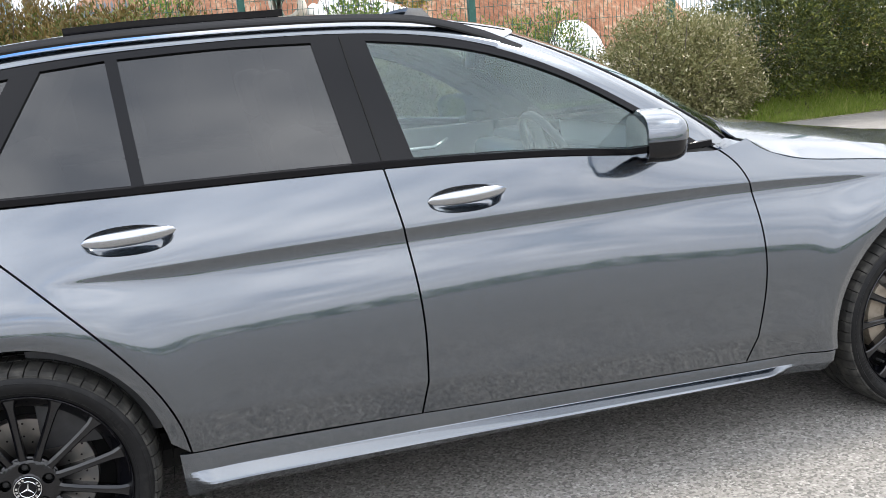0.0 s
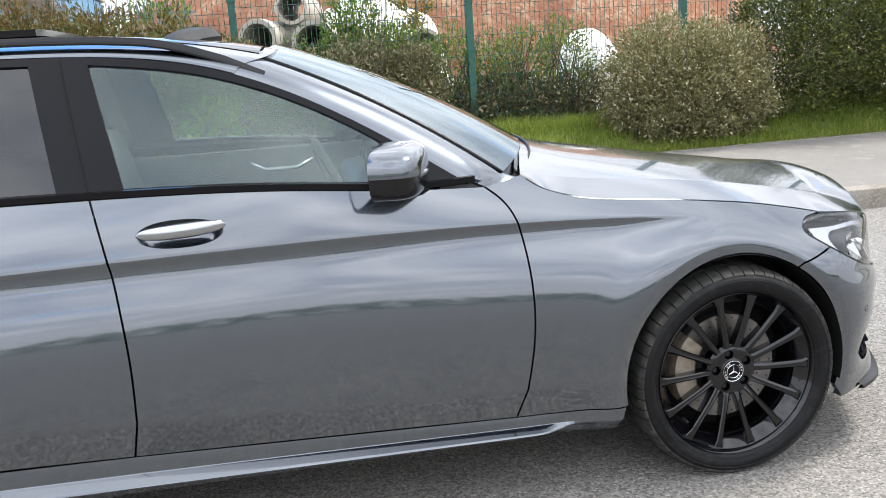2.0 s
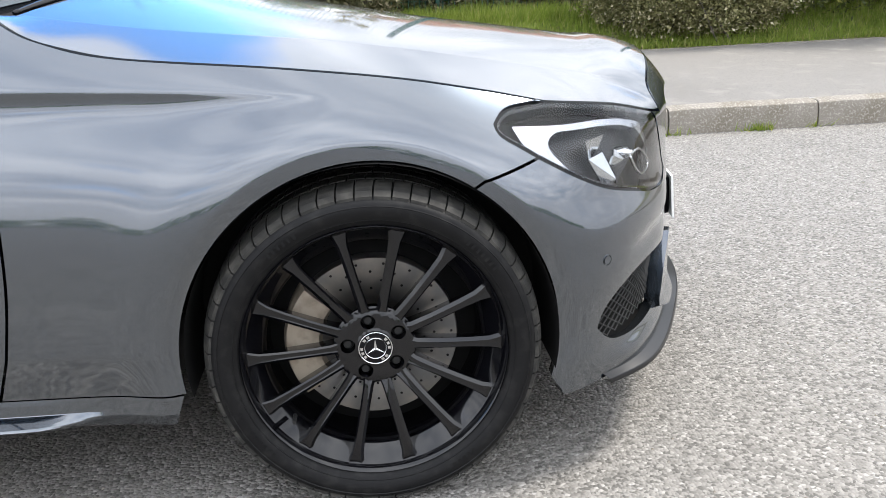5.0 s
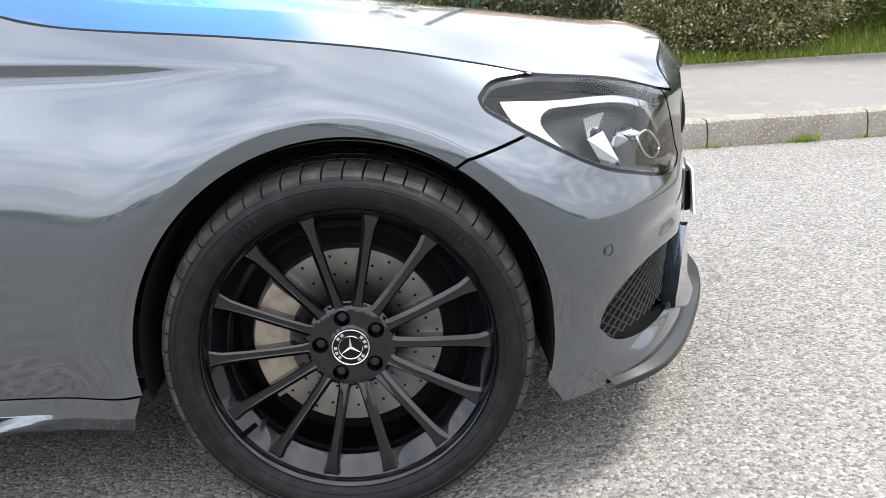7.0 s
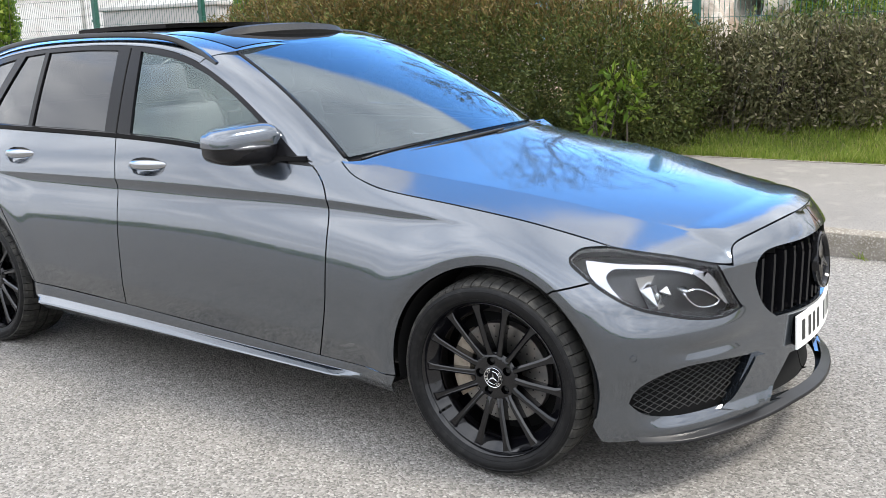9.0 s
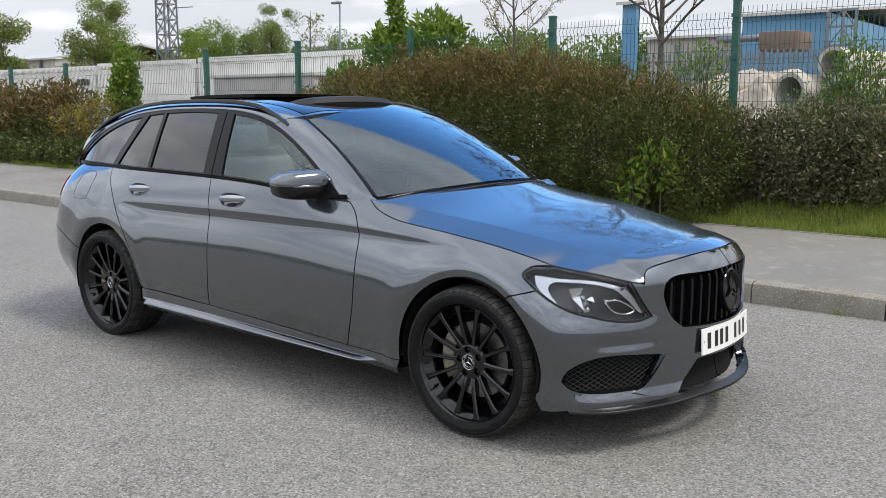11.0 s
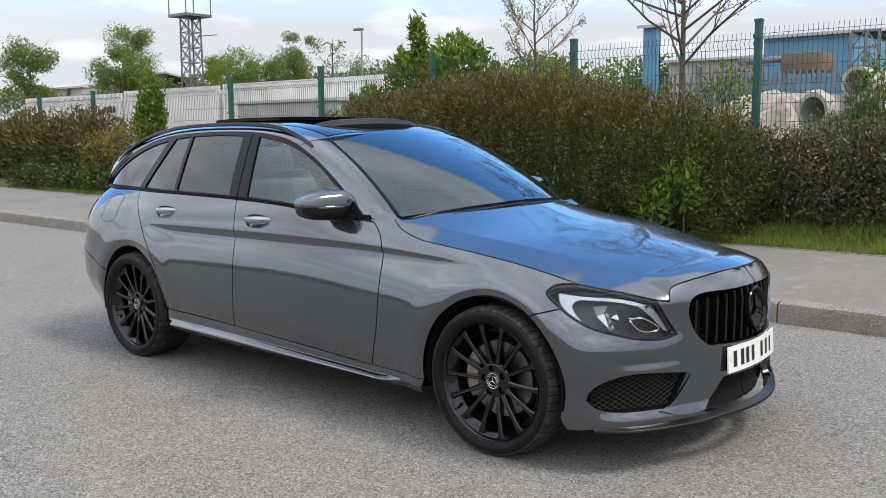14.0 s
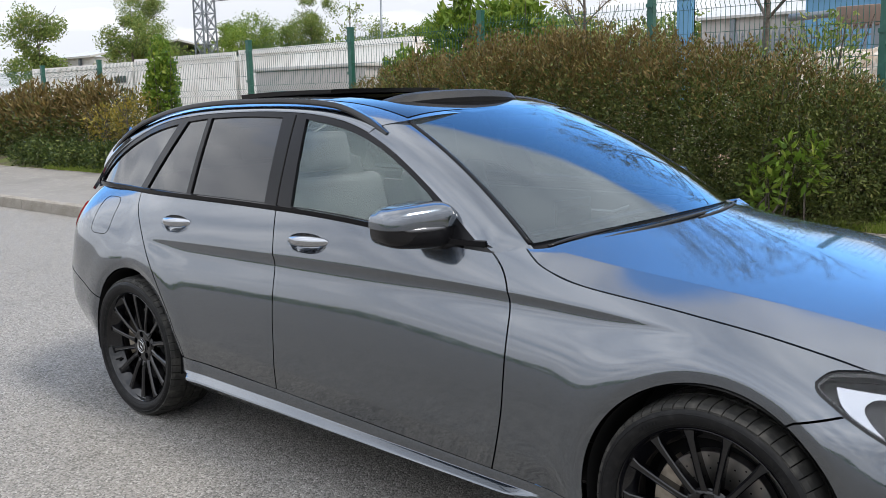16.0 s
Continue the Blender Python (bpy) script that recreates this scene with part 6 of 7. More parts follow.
# wheel wells and underbody
for wx in (0.0, -2.84):
    for s in (-1, 1):
        vs, fs = [], []
        ang = np.linspace(radians(-12), radians(192), 36)
        for a in ang:
            for yy in (0.87, 0.60):
                vs.append((wx + (ARCH_R - 0.002) * math.cos(a), s * yy, ARCHES[0][1] + (ARCH_R - 0.002) * math.sin(a)))
            vs.append((wx, s * 0.60, ARCHES[0][1]))
        for i in range(35):
            fs += [(3 * i, 3 * i + 1, 3 * i + 4, 3 * i + 3), (3 * i + 1, 3 * i + 2, 3 * i + 4)]
        part("wheel_liner", mesh_from("wheel_liner", vs, fs, WELL, True, 40), car, "black wheel arch liner")
part("underbody", bevel_box("underbody", (-3.6, 0.55, -0.60, 0.60, 0.19, 0.34), PLASTIC, 0.03), car, "black underbody")
part("air_duct", bevel_box("air_duct", (0.45, 0.715, -0.38, 0.38, 0.20, 0.42), WELL, 0.02), car, "black air duct behind the lower grille")
part("bulkhead", bevel_box("bulkhead", (-0.62, 0.5, -0.62, 0.62, 0.34, 0.72), WELL, 0.03), car)

# --- sills ---


def sill_map(x, t):
    """Sill under the doors: t from the door edge (0) down to the bottom (1)."""
    x, t = np.asarray(x, float), np.asarray(t, float)
    z0 = np.interp(x, (-2.46, -1.787, -0.711, -0.366), (0.352, 0.335, 0.290, 0.279)) - 0.003
    z1 = np.interp(x, (-2.46, -0.37), (0.215, 0.205))
    base = -body(U(x), z0)[:, 1] - 0.006
    # ledge that grows towards the middle and fades at both ends
    f = smooth(-2.45, -2.38, x) * (1 - smooth(-0.66, -0.50, x))
    prof = np.interp(t, (0, 0.12, 0.40, 0.56, 0.62, 0.80, 1.0), (0, 0.002, 0.004, 0.031, 0.034, 0.012, -0.03))
    flat = np.interp(t, (0, 0.5, 1.0), (0, 0.0, -0.03))
    w = base + prof * f + flat * (1 - f)
    return np.stack([x, -w, z0 + (z1 - z0) * t], 1)


both("sill", loop([(-2.458, 0.0), (-2.452, 1.0)], [(-2.452, 1.0), (-0.395, 1.0)], [(-0.395, 1.0), (-0.370, 0.0)], [(-0.370, 0.0), (-2.458, 0.0)], step=0.02), sill_map, PAINT, "grey sill panel with a raised ledge", step=0.03, gap=0.001, flip=True)
# black sheet added below each sill to stand in for the shade there
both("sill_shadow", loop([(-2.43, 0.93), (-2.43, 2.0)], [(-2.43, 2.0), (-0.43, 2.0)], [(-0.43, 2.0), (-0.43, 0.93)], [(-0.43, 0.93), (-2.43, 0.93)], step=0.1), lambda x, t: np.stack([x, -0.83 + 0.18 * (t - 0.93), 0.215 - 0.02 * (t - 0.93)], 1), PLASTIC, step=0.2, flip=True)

# --- front splitter ---


def lip(s, t):
    u = np.asarray(s, float)
    p = body(u, np.full_like(u, 0.222))
    e = 1e-3
    tx = body(u + e, np.full_like(u, 0.222)) - body(u - e, np.full_like(u, 0.222))
    n = np.stack([-tx[:, 1] * -1, tx[:, 0] * -1, np.zeros_like(u)], 1)
    n = np.stack([-tx[:, 1], tx[:, 0], np.zeros_like(u)], 1) * -1
    n /= np.linalg.norm(n, axis=1)[:, None]
    t = np.asarray(t, float)
    grow = smooth(float(U(0.46)), float(U(0.60)), u)
    out = np.interp(t, (0, 0.5, 0.62, 1.0), (-0.012, 0.022, 0.024, -0.03)) * (0.4 + 0.6 * grow)
    z = np.interp(t, (0, 0.5, 0.62, 1.0), (0.212, 0.196, 0.186, 0.178))
    q = p + n * out[:, None]
    q[:, 2] = z + 0.012 * smooth(0.45, 0.25, np.abs(q[:, 1]))
    return q


both("front_splitter", loop([(float(U(0.47)), 0.0), (float(U(0.49)), 1.0)], [(float(U(0.49)), 1.0), (UC, 1.0)], [(UC, 1.0), (UC, 0.0)], [(UC, 0.0), (float(U(0.47)), 0.0)], step=0.02), lip, SATIN, "gloss black front splitter", step=0.04, gap=0.0, depth=0.0)
both("bumper_blade", loop(N((0.40, 0.395), (0.445, 0.40)) , N((0.445, 0.40), (0.52, 0.29), (0.58, 0.255)), N((0.58, 0.255), (0.5, 0.232), (0.40, 0.232)), N((0.40, 0.232), (0.36, 0.30), (0.40, 0.395)), step=0.01), lambda u, z: back(-0.014)(u, z), PAINT, "grey bumper blade", step=0.02, gap=0.0, depth=0.03)

# --- grille ---
for i in range(15):
    y = -0.392 + i * 0.056
    aw = abs(y)
    zt_, zb_ = float(np.interp(aw, (0, 0.44), (0.73, 0.70))), float(np.interp(aw, (0, 0.34, 0.44), (0.500, 0.510, 0.62)))
    rows = []
    for k in range(7):
        z = zb_ + (zt_ - zb_) * k / 6
        p = body(np.array([UF(aw)]), np.array([z]))[0]
        rows.append((p[0] - 0.018, y, z))
    vs, fs = [], []
    for x, yy, z in rows:
        vs += [(x - 0.03, yy - 0.007, z), (x, yy - 0.010, z), (x + 0.004, yy, z), (x, yy + 0.010, z), (x - 0.03, yy + 0.007, z)]
    for k in range(6):
        for j in range(5):
            fs.append((k * 5 + j, k * 5 + (j + 1) % 5, (k + 1) * 5 + (j + 1) % 5, (k + 1) * 5 + j))
    part("grille_bar", mesh_from("grille_bar", vs, fs, GLOSS_BLACK, True, 40), car, "gloss black grille bar")
# emblem ring with three arms
vs, fs = [], []
ch = []
ring_c = Vector((0.822, 0, 0.622))
tilt = pose(*ring_c, 0, -8, 0) @ pose(0, 0, 0, 0, 0, 90)
ch.append(lathe([(0.082, 0.0), (0.088, 0.010), (0.094, 0.012), (0.098, 0.008), (0.098, -0.01)][::-1], 60))
ch.append(lathe([(0.0, 0.0), (0.085, 0.0)][::-1], 60))
for i in range(3):
    a = radians(90 + 120 * i)
    rad, tan = Vector((math.cos(a), 0, math.sin(a))), Vector((-math.sin(a), 0, math.cos(a)))
    ch.append(([tan * 0.017 + Vector((0, -0.006, 0)), rad * 0.084 + Vector((0, -0.008, 0)), tan * -0.017 + Vector((0, -0.006, 0)), Vector((0, -0.010, 0)), rad * -0.012 + Vector((0, -0.006, 0))], [(0, 3, 1), (1, 3, 2), (2, 3, 4), (4, 3, 0)]))
vs, fs = join_data(ch)
part("grille_emblem", mesh_from("grille_emblem", [tilt @ Vector(v) for v in vs], fs, GLOSS_BLACK, True, 30), car, "gloss black round grille emblem")


def strip_along(pts, prof, closed=False):
    """Sweep a small flat profile of (out, up) offsets along points: out is the way from the car's axis."""
    pts = [Vector(p) for p in pts]
    n = len(pts)
    vs, fs = [], []
    m = len(prof)
    for i, p in enumerate(pts):
        a, b = pts[(i - 1) % n if closed else max(i - 1, 0)], pts[(i + 1) % n if closed else min(i + 1, n - 1)]
        d = (b - a).normalized()
        o = Vector((0, -1 if p.y < 0 else 1, 0))
        o = (o - d * o.dot(d)).normalized()
        q = d.cross(o)
        if q.z < 0:
            q = -q
        for s, t in prof:
            vs.append(p + o * s + q * t)
    for i in range(n if closed else n - 1):
        j = (i + 1) % n
        for k in range(m):
            fs.append((i * m + k, j * m + k, j * m + (k + 1) % m, i * m + (k + 1) % m))
    return vs, fs


# --- intake mesh ---
def honeycomb(hole, name):
    lo, hi = hole.min(0), hole.max(0)
    segs = []
    dz, du = 0.020, 0.036
    j = 0
    z = lo[1]
    while z < hi[1]:
        u = lo[0] + (du / 2 if j % 2 else 0)
        while u < hi[0]:
            segs.append(((u - du / 2, z), (u, z + dz * 0.5)))
            segs.append(((u, z + dz * 0.5), (u + du / 2, z)))
            u += du
        z += dz * 0.5
        j += 1
    ch = []
    f = back(0.022)
    for a, b in segs:
        c = np.array([a, b])
        if inside(hole, c).all():
            p = f(c[:, 0], c[:, 1])
            ch.append(tube_data(p.tolist(), 0.0019, 4, False))
    return join_data(ch)


for s in (1, -1):
    v, f = honeycomb(intake_hole, "mesh")
    part("intake_mesh", mesh_from("intake_mesh", [(a, b * s, c) for a, b, c in v], f, PLASTIC), car, "black honeycomb intake mesh")
    c = body(np.array([U(0.458)]), np.array([0.470]))[0]
    nrm = Vector((c[0] - 0.1, c[1] * 0.75, 0)).normalized()
    ring = mesh_from("parking_sensor", *lathe([(0.0, 0.002), (0.0085, 0.002), (0.0088, -0.001), (0.0102, -0.001), (0.0108, 0.0015), (0.0115, -0.002)][::-1], 24), PAINT, True, 30)
    yaw = math.degrees(math.atan2(nrm.y * s, nrm.x)) + 90
    part("parking_sensor", ring, car, "round parking sensor", pose(c[0], c[1] * s, c[2], 0, 0, yaw))

# --- number plate ---
plate = new("number_plate")
plate.parent = car
plate["label"] = "white number plate with dark bars"
PLX = 0.834


def plate_pt(y, z, d):
    return (PLX - 0.35 * y * y + d - (z - 0.43) * 0.06, y, z)


vs, fs = [], []
n = 16
for i in range(n + 1):
    y = -0.257 + 0.514 * i / n
    vs += [plate_pt(y, 0.372, 0), plate_pt(y, 0.485, 0), plate_pt(y, 0.485, -0.006), plate_pt(y, 0.372, -0.006)]
for i in range(n):
    for j in range(4):
        fs.append((i * 4 + j, (i + 1) * 4 + j, (i + 1) * 4 + (j + 1) % 4, i * 4 + (j + 1) % 4))
fs += [(0, 1, 2, 3), (n * 4 + 3, n * 4 + 2, n * 4 + 1, n * 4)]
part("plate_face", mesh_from("plate_face", vs, fs, PLATE, True, 40), plate)
for y in (-0.205, -0.145, -0.098, -0.045, 0.055, 0.115, 0.175):
    b = [plate_pt(y - 0.014, 0.394, 0.0012), plate_pt(y + 0.014, 0.394, 0.0012), plate_pt(y + 0.014, 0.464, 0.0012), plate_pt(y - 0.014, 0.464, 0.0012)]
    part("plate_bar", mesh_from("plate_bar", b, [(0, 1, 2, 3)], INK), plate, "black bar")
for y in (-0.243, 0.243):
    part("plate_screw", mesh_from("plate_screw", [Vector(plate_pt(y, 0.43, 0.001)) + Vector((0.001, 0.004 * math.cos(a), 0.004 * math.sin(a))) for a in np.linspace(0, 6.283, 9)[:-1]], [tuple(range(8))], SILVER), plate)
part("plate_holder", bevel_box("plate_holder", (0.70, 0.812, -0.23, 0.23, 0.375, 0.478), TRIM_BLACK, 0.01), car)

# --- headlamps ---
hl = loop(HL_TOP, HL_BON, HL_IN, HL_LOW, HL_TIP, step=0.012)
for s in (1, -1):
    lamp = new("headlamp")
    lamp.parent = car
    lamp["label"] = "clear headlamp with chrome reflectors and a light guide"
    kw = dict(mirror=s < 0)
    part("lens", panel_mesh("lens", hl, back(0.001), LENS, step=0.025, gap=0.004, depth=0.01, **kw), lamp, "clear plastic lens")
    part("lamp_seal", panel_mesh("lamp_seal", inset(hl, -0.004), back(0.006), GLOSS_BLACK, holes=(inset(hl, 0.010),), step=0.03, gap=0.0, depth=0.03, **kw), lamp, "black seal")
    part("housing", panel_mesh("housing", inset(hl, 0.003), back(0.055), LAMP_GREY, step=0.03, gap=0.0, depth=0.0, **kw), lamp, "dark lamp housing")
    # light guide: a bright brow along the upper edge that hooks down at its outer end
    brow = loop(S((0.315, 0.752), (0.37, 0.748), (0.46, 0.742)) + N((0.70, 0.732), (0.62, 0.700), (0.565, 0.640), (0.525, 0.590)), N((0.525, 0.590), (0.545, 0.590), (0.59, 0.632), (0.645, 0.687), (0.70, 0.717)) + S((0.46, 0.730), (0.415, 0.729), (0.390, 0.712), (0.398, 0.688), (0.44, 0.640)), S((0.43, 0.645), (0.418, 0.648), (0.36, 0.690), (0.33, 0.718), (0.315, 0.752)), step=0.008)
    part("light_guide", panel_mesh("light_guide", brow, back(0.022), REFLECTOR, step=0.02, gap=0.0, depth=0.02, **kw), lamp, "silver light guide")
    uu, zz, rr = float(UF(0.685)), 0.650, 0.013
    c = back(0.030)(np.array([uu]), np.array([zz]))[0]
    me = mesh_from("projector", *lathe([(0.0, 0.012), (rr * 0.5, 0.009), (rr * 0.8, 0.0), (rr * 0.86, -0.012), (rr, -0.002), (rr * 1.06, -0.004), (rr * 1.08, -0.03)][::-1], 28), CHROME, True, 40)
    part("projector", me, lamp, "small chrome projector", pose(c[0], c[1] * s, c[2], 0, 0, 55 if s > 0 else 125))
    # slim chrome loop inboard of the projector
    q2 = curve2(N((0.690, 0.645), (0.65, 0.650), (0.60, 0.625), (0.572, 0.600), (0.60, 0.592), (0.66, 0.604), (0.690, 0.645)), 0.012)
    pts = back(0.024)(q2[:, 0], q2[:, 1])
    v, f = tube_data([(a, b * s, c) for a, b, c in pts], 0.0034, 6)
    part("lamp_trim", mesh_from("lamp_trim", v, f, CHROME, True), lamp, "chrome trim loop")
    # folded chrome blades that make a leaning letter-like figure
    o = float(U(0.475))
    for quad, deps in ((((0.000, 0.696), (0.052, 0.701), (0.040, 0.673), (0.013, 0.668)), (0.014, 0.016, 0.040, 0.036)),
                       (((0.013, 0.668), (0.040, 0.673), (0.053, 0.620), (0.036, 0.612)), (0.036, 0.022, 0.014, 0.034)),
                       (((0.041, 0.674), (0.060, 0.679), (0.065, 0.642), (0.052, 0.630)), (0.022, 0.040, 0.034, 0.014)),
                       (((0.061, 0.660), (0.086, 0.671), (0.090, 0.648), (0.067, 0.638)), (0.016, 0.030, 0.014, 0.036)),
                       (((0.052, 0.628), (0.068, 0.638), (0.078, 0.618), (0.054, 0.612)), (0.014, 0.034, 0.030, 0.016))):
        vs = [tuple(back(dp_)(np.array([o + 1.22 * a]), np.array([0.655 + 1.15 * (b - 0.655)]))[0]) for (a, b), dp_ in zip(quad, deps)]
        vs += [tuple(back(dp_ + 0.006)(np.array([o + 1.22 * a]), np.array([0.655 + 1.15 * (b - 0.655)]))[0]) for (a, b), dp_ in zip(quad, deps)]
        vs = [(a, b * s, c) for a, b, c in vs]
        fs = [(0, 1, 2, 3), (7, 6, 5, 4), (0, 4, 5, 1), (1, 5, 6, 2), (2, 6, 7, 3), (3, 7, 4, 0)]
        part("reflector_blade", mesh_from("reflector_blade", vs, fs, CHROME), lamp, "folded chrome reflector")

# --- mirrors ---
def superell(c, r, e, n=28, m=16, warp=None):
    vs, fs = [], []

    def sp(v, p):
        return math.copysign(abs(v) ** p, v)
    for i in range(m + 1):
        la = -math.pi / 2 + math.pi * i / m
        for j in range(n):
            lo = 2 * math.pi * j / n
            p = Vector((sp(math.cos(la), e) * sp(math.cos(lo), e), sp(math.cos(la), e) * sp(math.sin(lo), e), sp(math.sin(la), e)))
            if warp:
                p = warp(p)
            vs.append(Vector((c[0] + p.x * r[0], c[1] + p.y * r[1], c[2] + p.z * r[2])))
    for i in range(m):
        for j in range(n):
            fs.append((i * n + j, i * n + (j + 1) % n, (i + 1) * n + (j + 1) % n, (i + 1) * n + j))
    return vs, fs


def mirror_warp(p):
    q = Vector(p)
    if q.x < -0.35:
        q.x = -0.35
    k = (q.y + 1) / 2
    q.z *= 1.0 - 0.22 * (1 - k)
    q.x += 0.25 * k
    return q


for s in (1, -1):
    mir = new("wing_mirror")
    mir.parent = car
    mir["label"] = "grey wing mirror with a black lower shell"
    M0 = Matrix.Diagonal((1, s, 1, 1))
    M = M0 @ Matrix.Translation((-1.04, -0.878, 1.047)) @ Matrix.Rotation(radians(-14), 4, "Z") @ Matrix.Translation((1.04, 0.878, -1.047))
    c, r = (-1.04, -0.878, 1.047), (0.096, 0.138, 0.083)
    v, f = superell(c, r, 0.56, 36, 24, mirror_warp)
    up_f = [q for q in f if sum(v[i].z for i in q) / 4 > 1.050]
    lo_f = [q for q in f if sum(v[i].z for i in q) / 4 <= 1.050]
    flip = (lambda fs: [q[::-1] for q in fs]) if s < 0 else (lambda fs: fs)
    part("mirror_cap", mesh_from("mirror_cap", [M @ q for q in v], flip(up_f), PAINT, True, 60), mir, "grey painted mirror cap")
    v2, _ = superell((c[0], c[1], c[2] - 0.001), (r[0] * 0.97, r[1] * 0.97, r[2] * 0.98), 0.56, 36, 24, mirror_warp)
    part("mirror_shell", mesh_from("mirror_shell", [M @ q for q in v2], flip(f), GLOSS_BLACK, True, 60), mir, "black mirror shell")
    ind = [v[i] for i in sorted({i for q in lo_f for i in q}) if abs(v[i].z - 1.02) < 0.006 and v[i].x > c[0]]
    gl, gf = [], []
    for i in range(24):
        a = 2 * math.pi * i / 24
        cy, cz = math.copysign(abs(math.cos(a)) ** 0.6, math.cos(a)), math.copysign(abs(math.sin(a)) ** 0.6, math.sin(a))
        gl.append(M @ Vector((c[0] - 0.0335, c[1] + cy * 0.117, c[2] + cz * 0.063 * (1.0 if cy > 0 else 0.85))))
    part("mirror_glass", mesh_from("mirror_glass", gl, [tuple(range(24))], MIRROR), mir, "mirror glass")
    pts = []
    for i in range(14):
        k = i / 13
        yy = -0.790 - 0.195 * k
        ly = (yy - c[1]) / r[1]
        pts.append(M @ Vector((c[0] + r[0] * (0.25 * (ly + 1) / 2 + max(0, 1 - abs(ly) ** 2.4) ** 0.42) - 0.003, yy, 1.0425 + 0.003 * k)))
    v3, f3 = tube_data(pts, [0.004 + 0.0045 * math.sin(math.pi * i / 13) for i in range(14)], 8)
    part("indicator", mesh_from("indicator", v3, f3, SMOKED, True), mir, "smoked indicator strip")
    v4, f4 = tube_data([M0 @ Vector(q) for q in ((-0.89, -0.77, 0.965), (-0.935, -0.80, 0.982), (-1.01, -0.845, 1.0))], [0.030, 0.024, 0.03], 10)
    part("mirror_arm", mesh_from("mirror_arm", v4, f4, TRIM_BLACK, True), mir, "black mirror arm")

# --- door handles ---
for key, door in (("front", door_f), ("rear", door_r)):
    x0, zc = HANDLES[key]
    hole = handle_hole(x0, zc)
    cu, cz = hole.mean(0)
    for s in (0, 1):
        h = new("door_handle")
        h.parent = door[s]
        h["label"] = "chrome door handle in a scooped recess"
        sg = 1 if s == 0 else -1
        vs, fs = [], []
        for i in range(29):
            k = i / 28
            x = x0 + 0.116 - 0.232 * k
            hh = 0.0185 * max(1 - abs(2 * k - 1) ** 2.4, 0) ** 0.5 + 0.002
            zz = zc + 0.008 - 0.010 * k
            y0 = body(np.array([U(x)]), np.array([zz]))[0, 1]
            o = 0.030 * (1 - abs(2 * k - 1) ** 2.2) + 0.001
            for dz, dy in [(hh * math.sin(q), 0.5 + 0.52 * math.cos(q)) for q in np.linspace(-2.0, 2.0, 11)] + [(0.0, 0.05)]:
                vs.append((x, sg * (y0 - o * dy), zz + dz))
        m = 12
        for i in range(28):
            for j in range(m):
                fs.append((i * m + j, i * m + (j + 1) % m, (i + 1) * m + (j + 1) % m, (i + 1) * m + j))
        part("grip", mesh_from("grip", vs, fs, HANDLE, True, 50), h, "chrome grip")
        # bowl behind the grip
        vs, fs = [], []
        rings = 6
        n = len(hole)
        for k in range(rings + 1):
            f = 1 - k / rings
            q = np.array([cu, cz]) + (hole - np.array([cu, cz])) * max(f, 0.001)
            p3 = body(q[:, 0], q[:, 1])
            dep = 0.030 * (1 - f ** 2.5)
            vs += [(a_, sg * (b_ + dep), c_) for a_, b_, c_ in p3]
        for k in range(rings):
            for j in range(n):
                q = (k * n + j, k * n + (j + 1) % n, (k + 1) * n + (j + 1) % n, (k + 1) * n + j)
                fs.append(q if s == 0 else q[::-1])
        part("recess", mesh_from("recess", vs, fs, PAINT, True), h, "scooped grip recess")

# --- fuel flap line, roof rails, sunroof ---
fl = []
for i in range(41):
    a = 2 * math.pi * i / 40
    cx, cz = math.copysign(abs(math.cos(a)) ** 0.45, math.cos(a)), math.copysign(abs(math.sin(a)) ** 0.45, math.sin(a))
    x, z = -3.16 + 0.085 * cx, 0.925 + 0.085 * cz
    fl.append(tuple(body(np.array([U(x)]), np.array([z]))[0] + np.array([0, 0.0005, 0])))
v, f = tube_data(fl, 0.0018, 4, False)
part("fuel_flap_gap", mesh_from("fuel_flap_gap", v, f, WELL), car, "thin gap round the fuel flap")

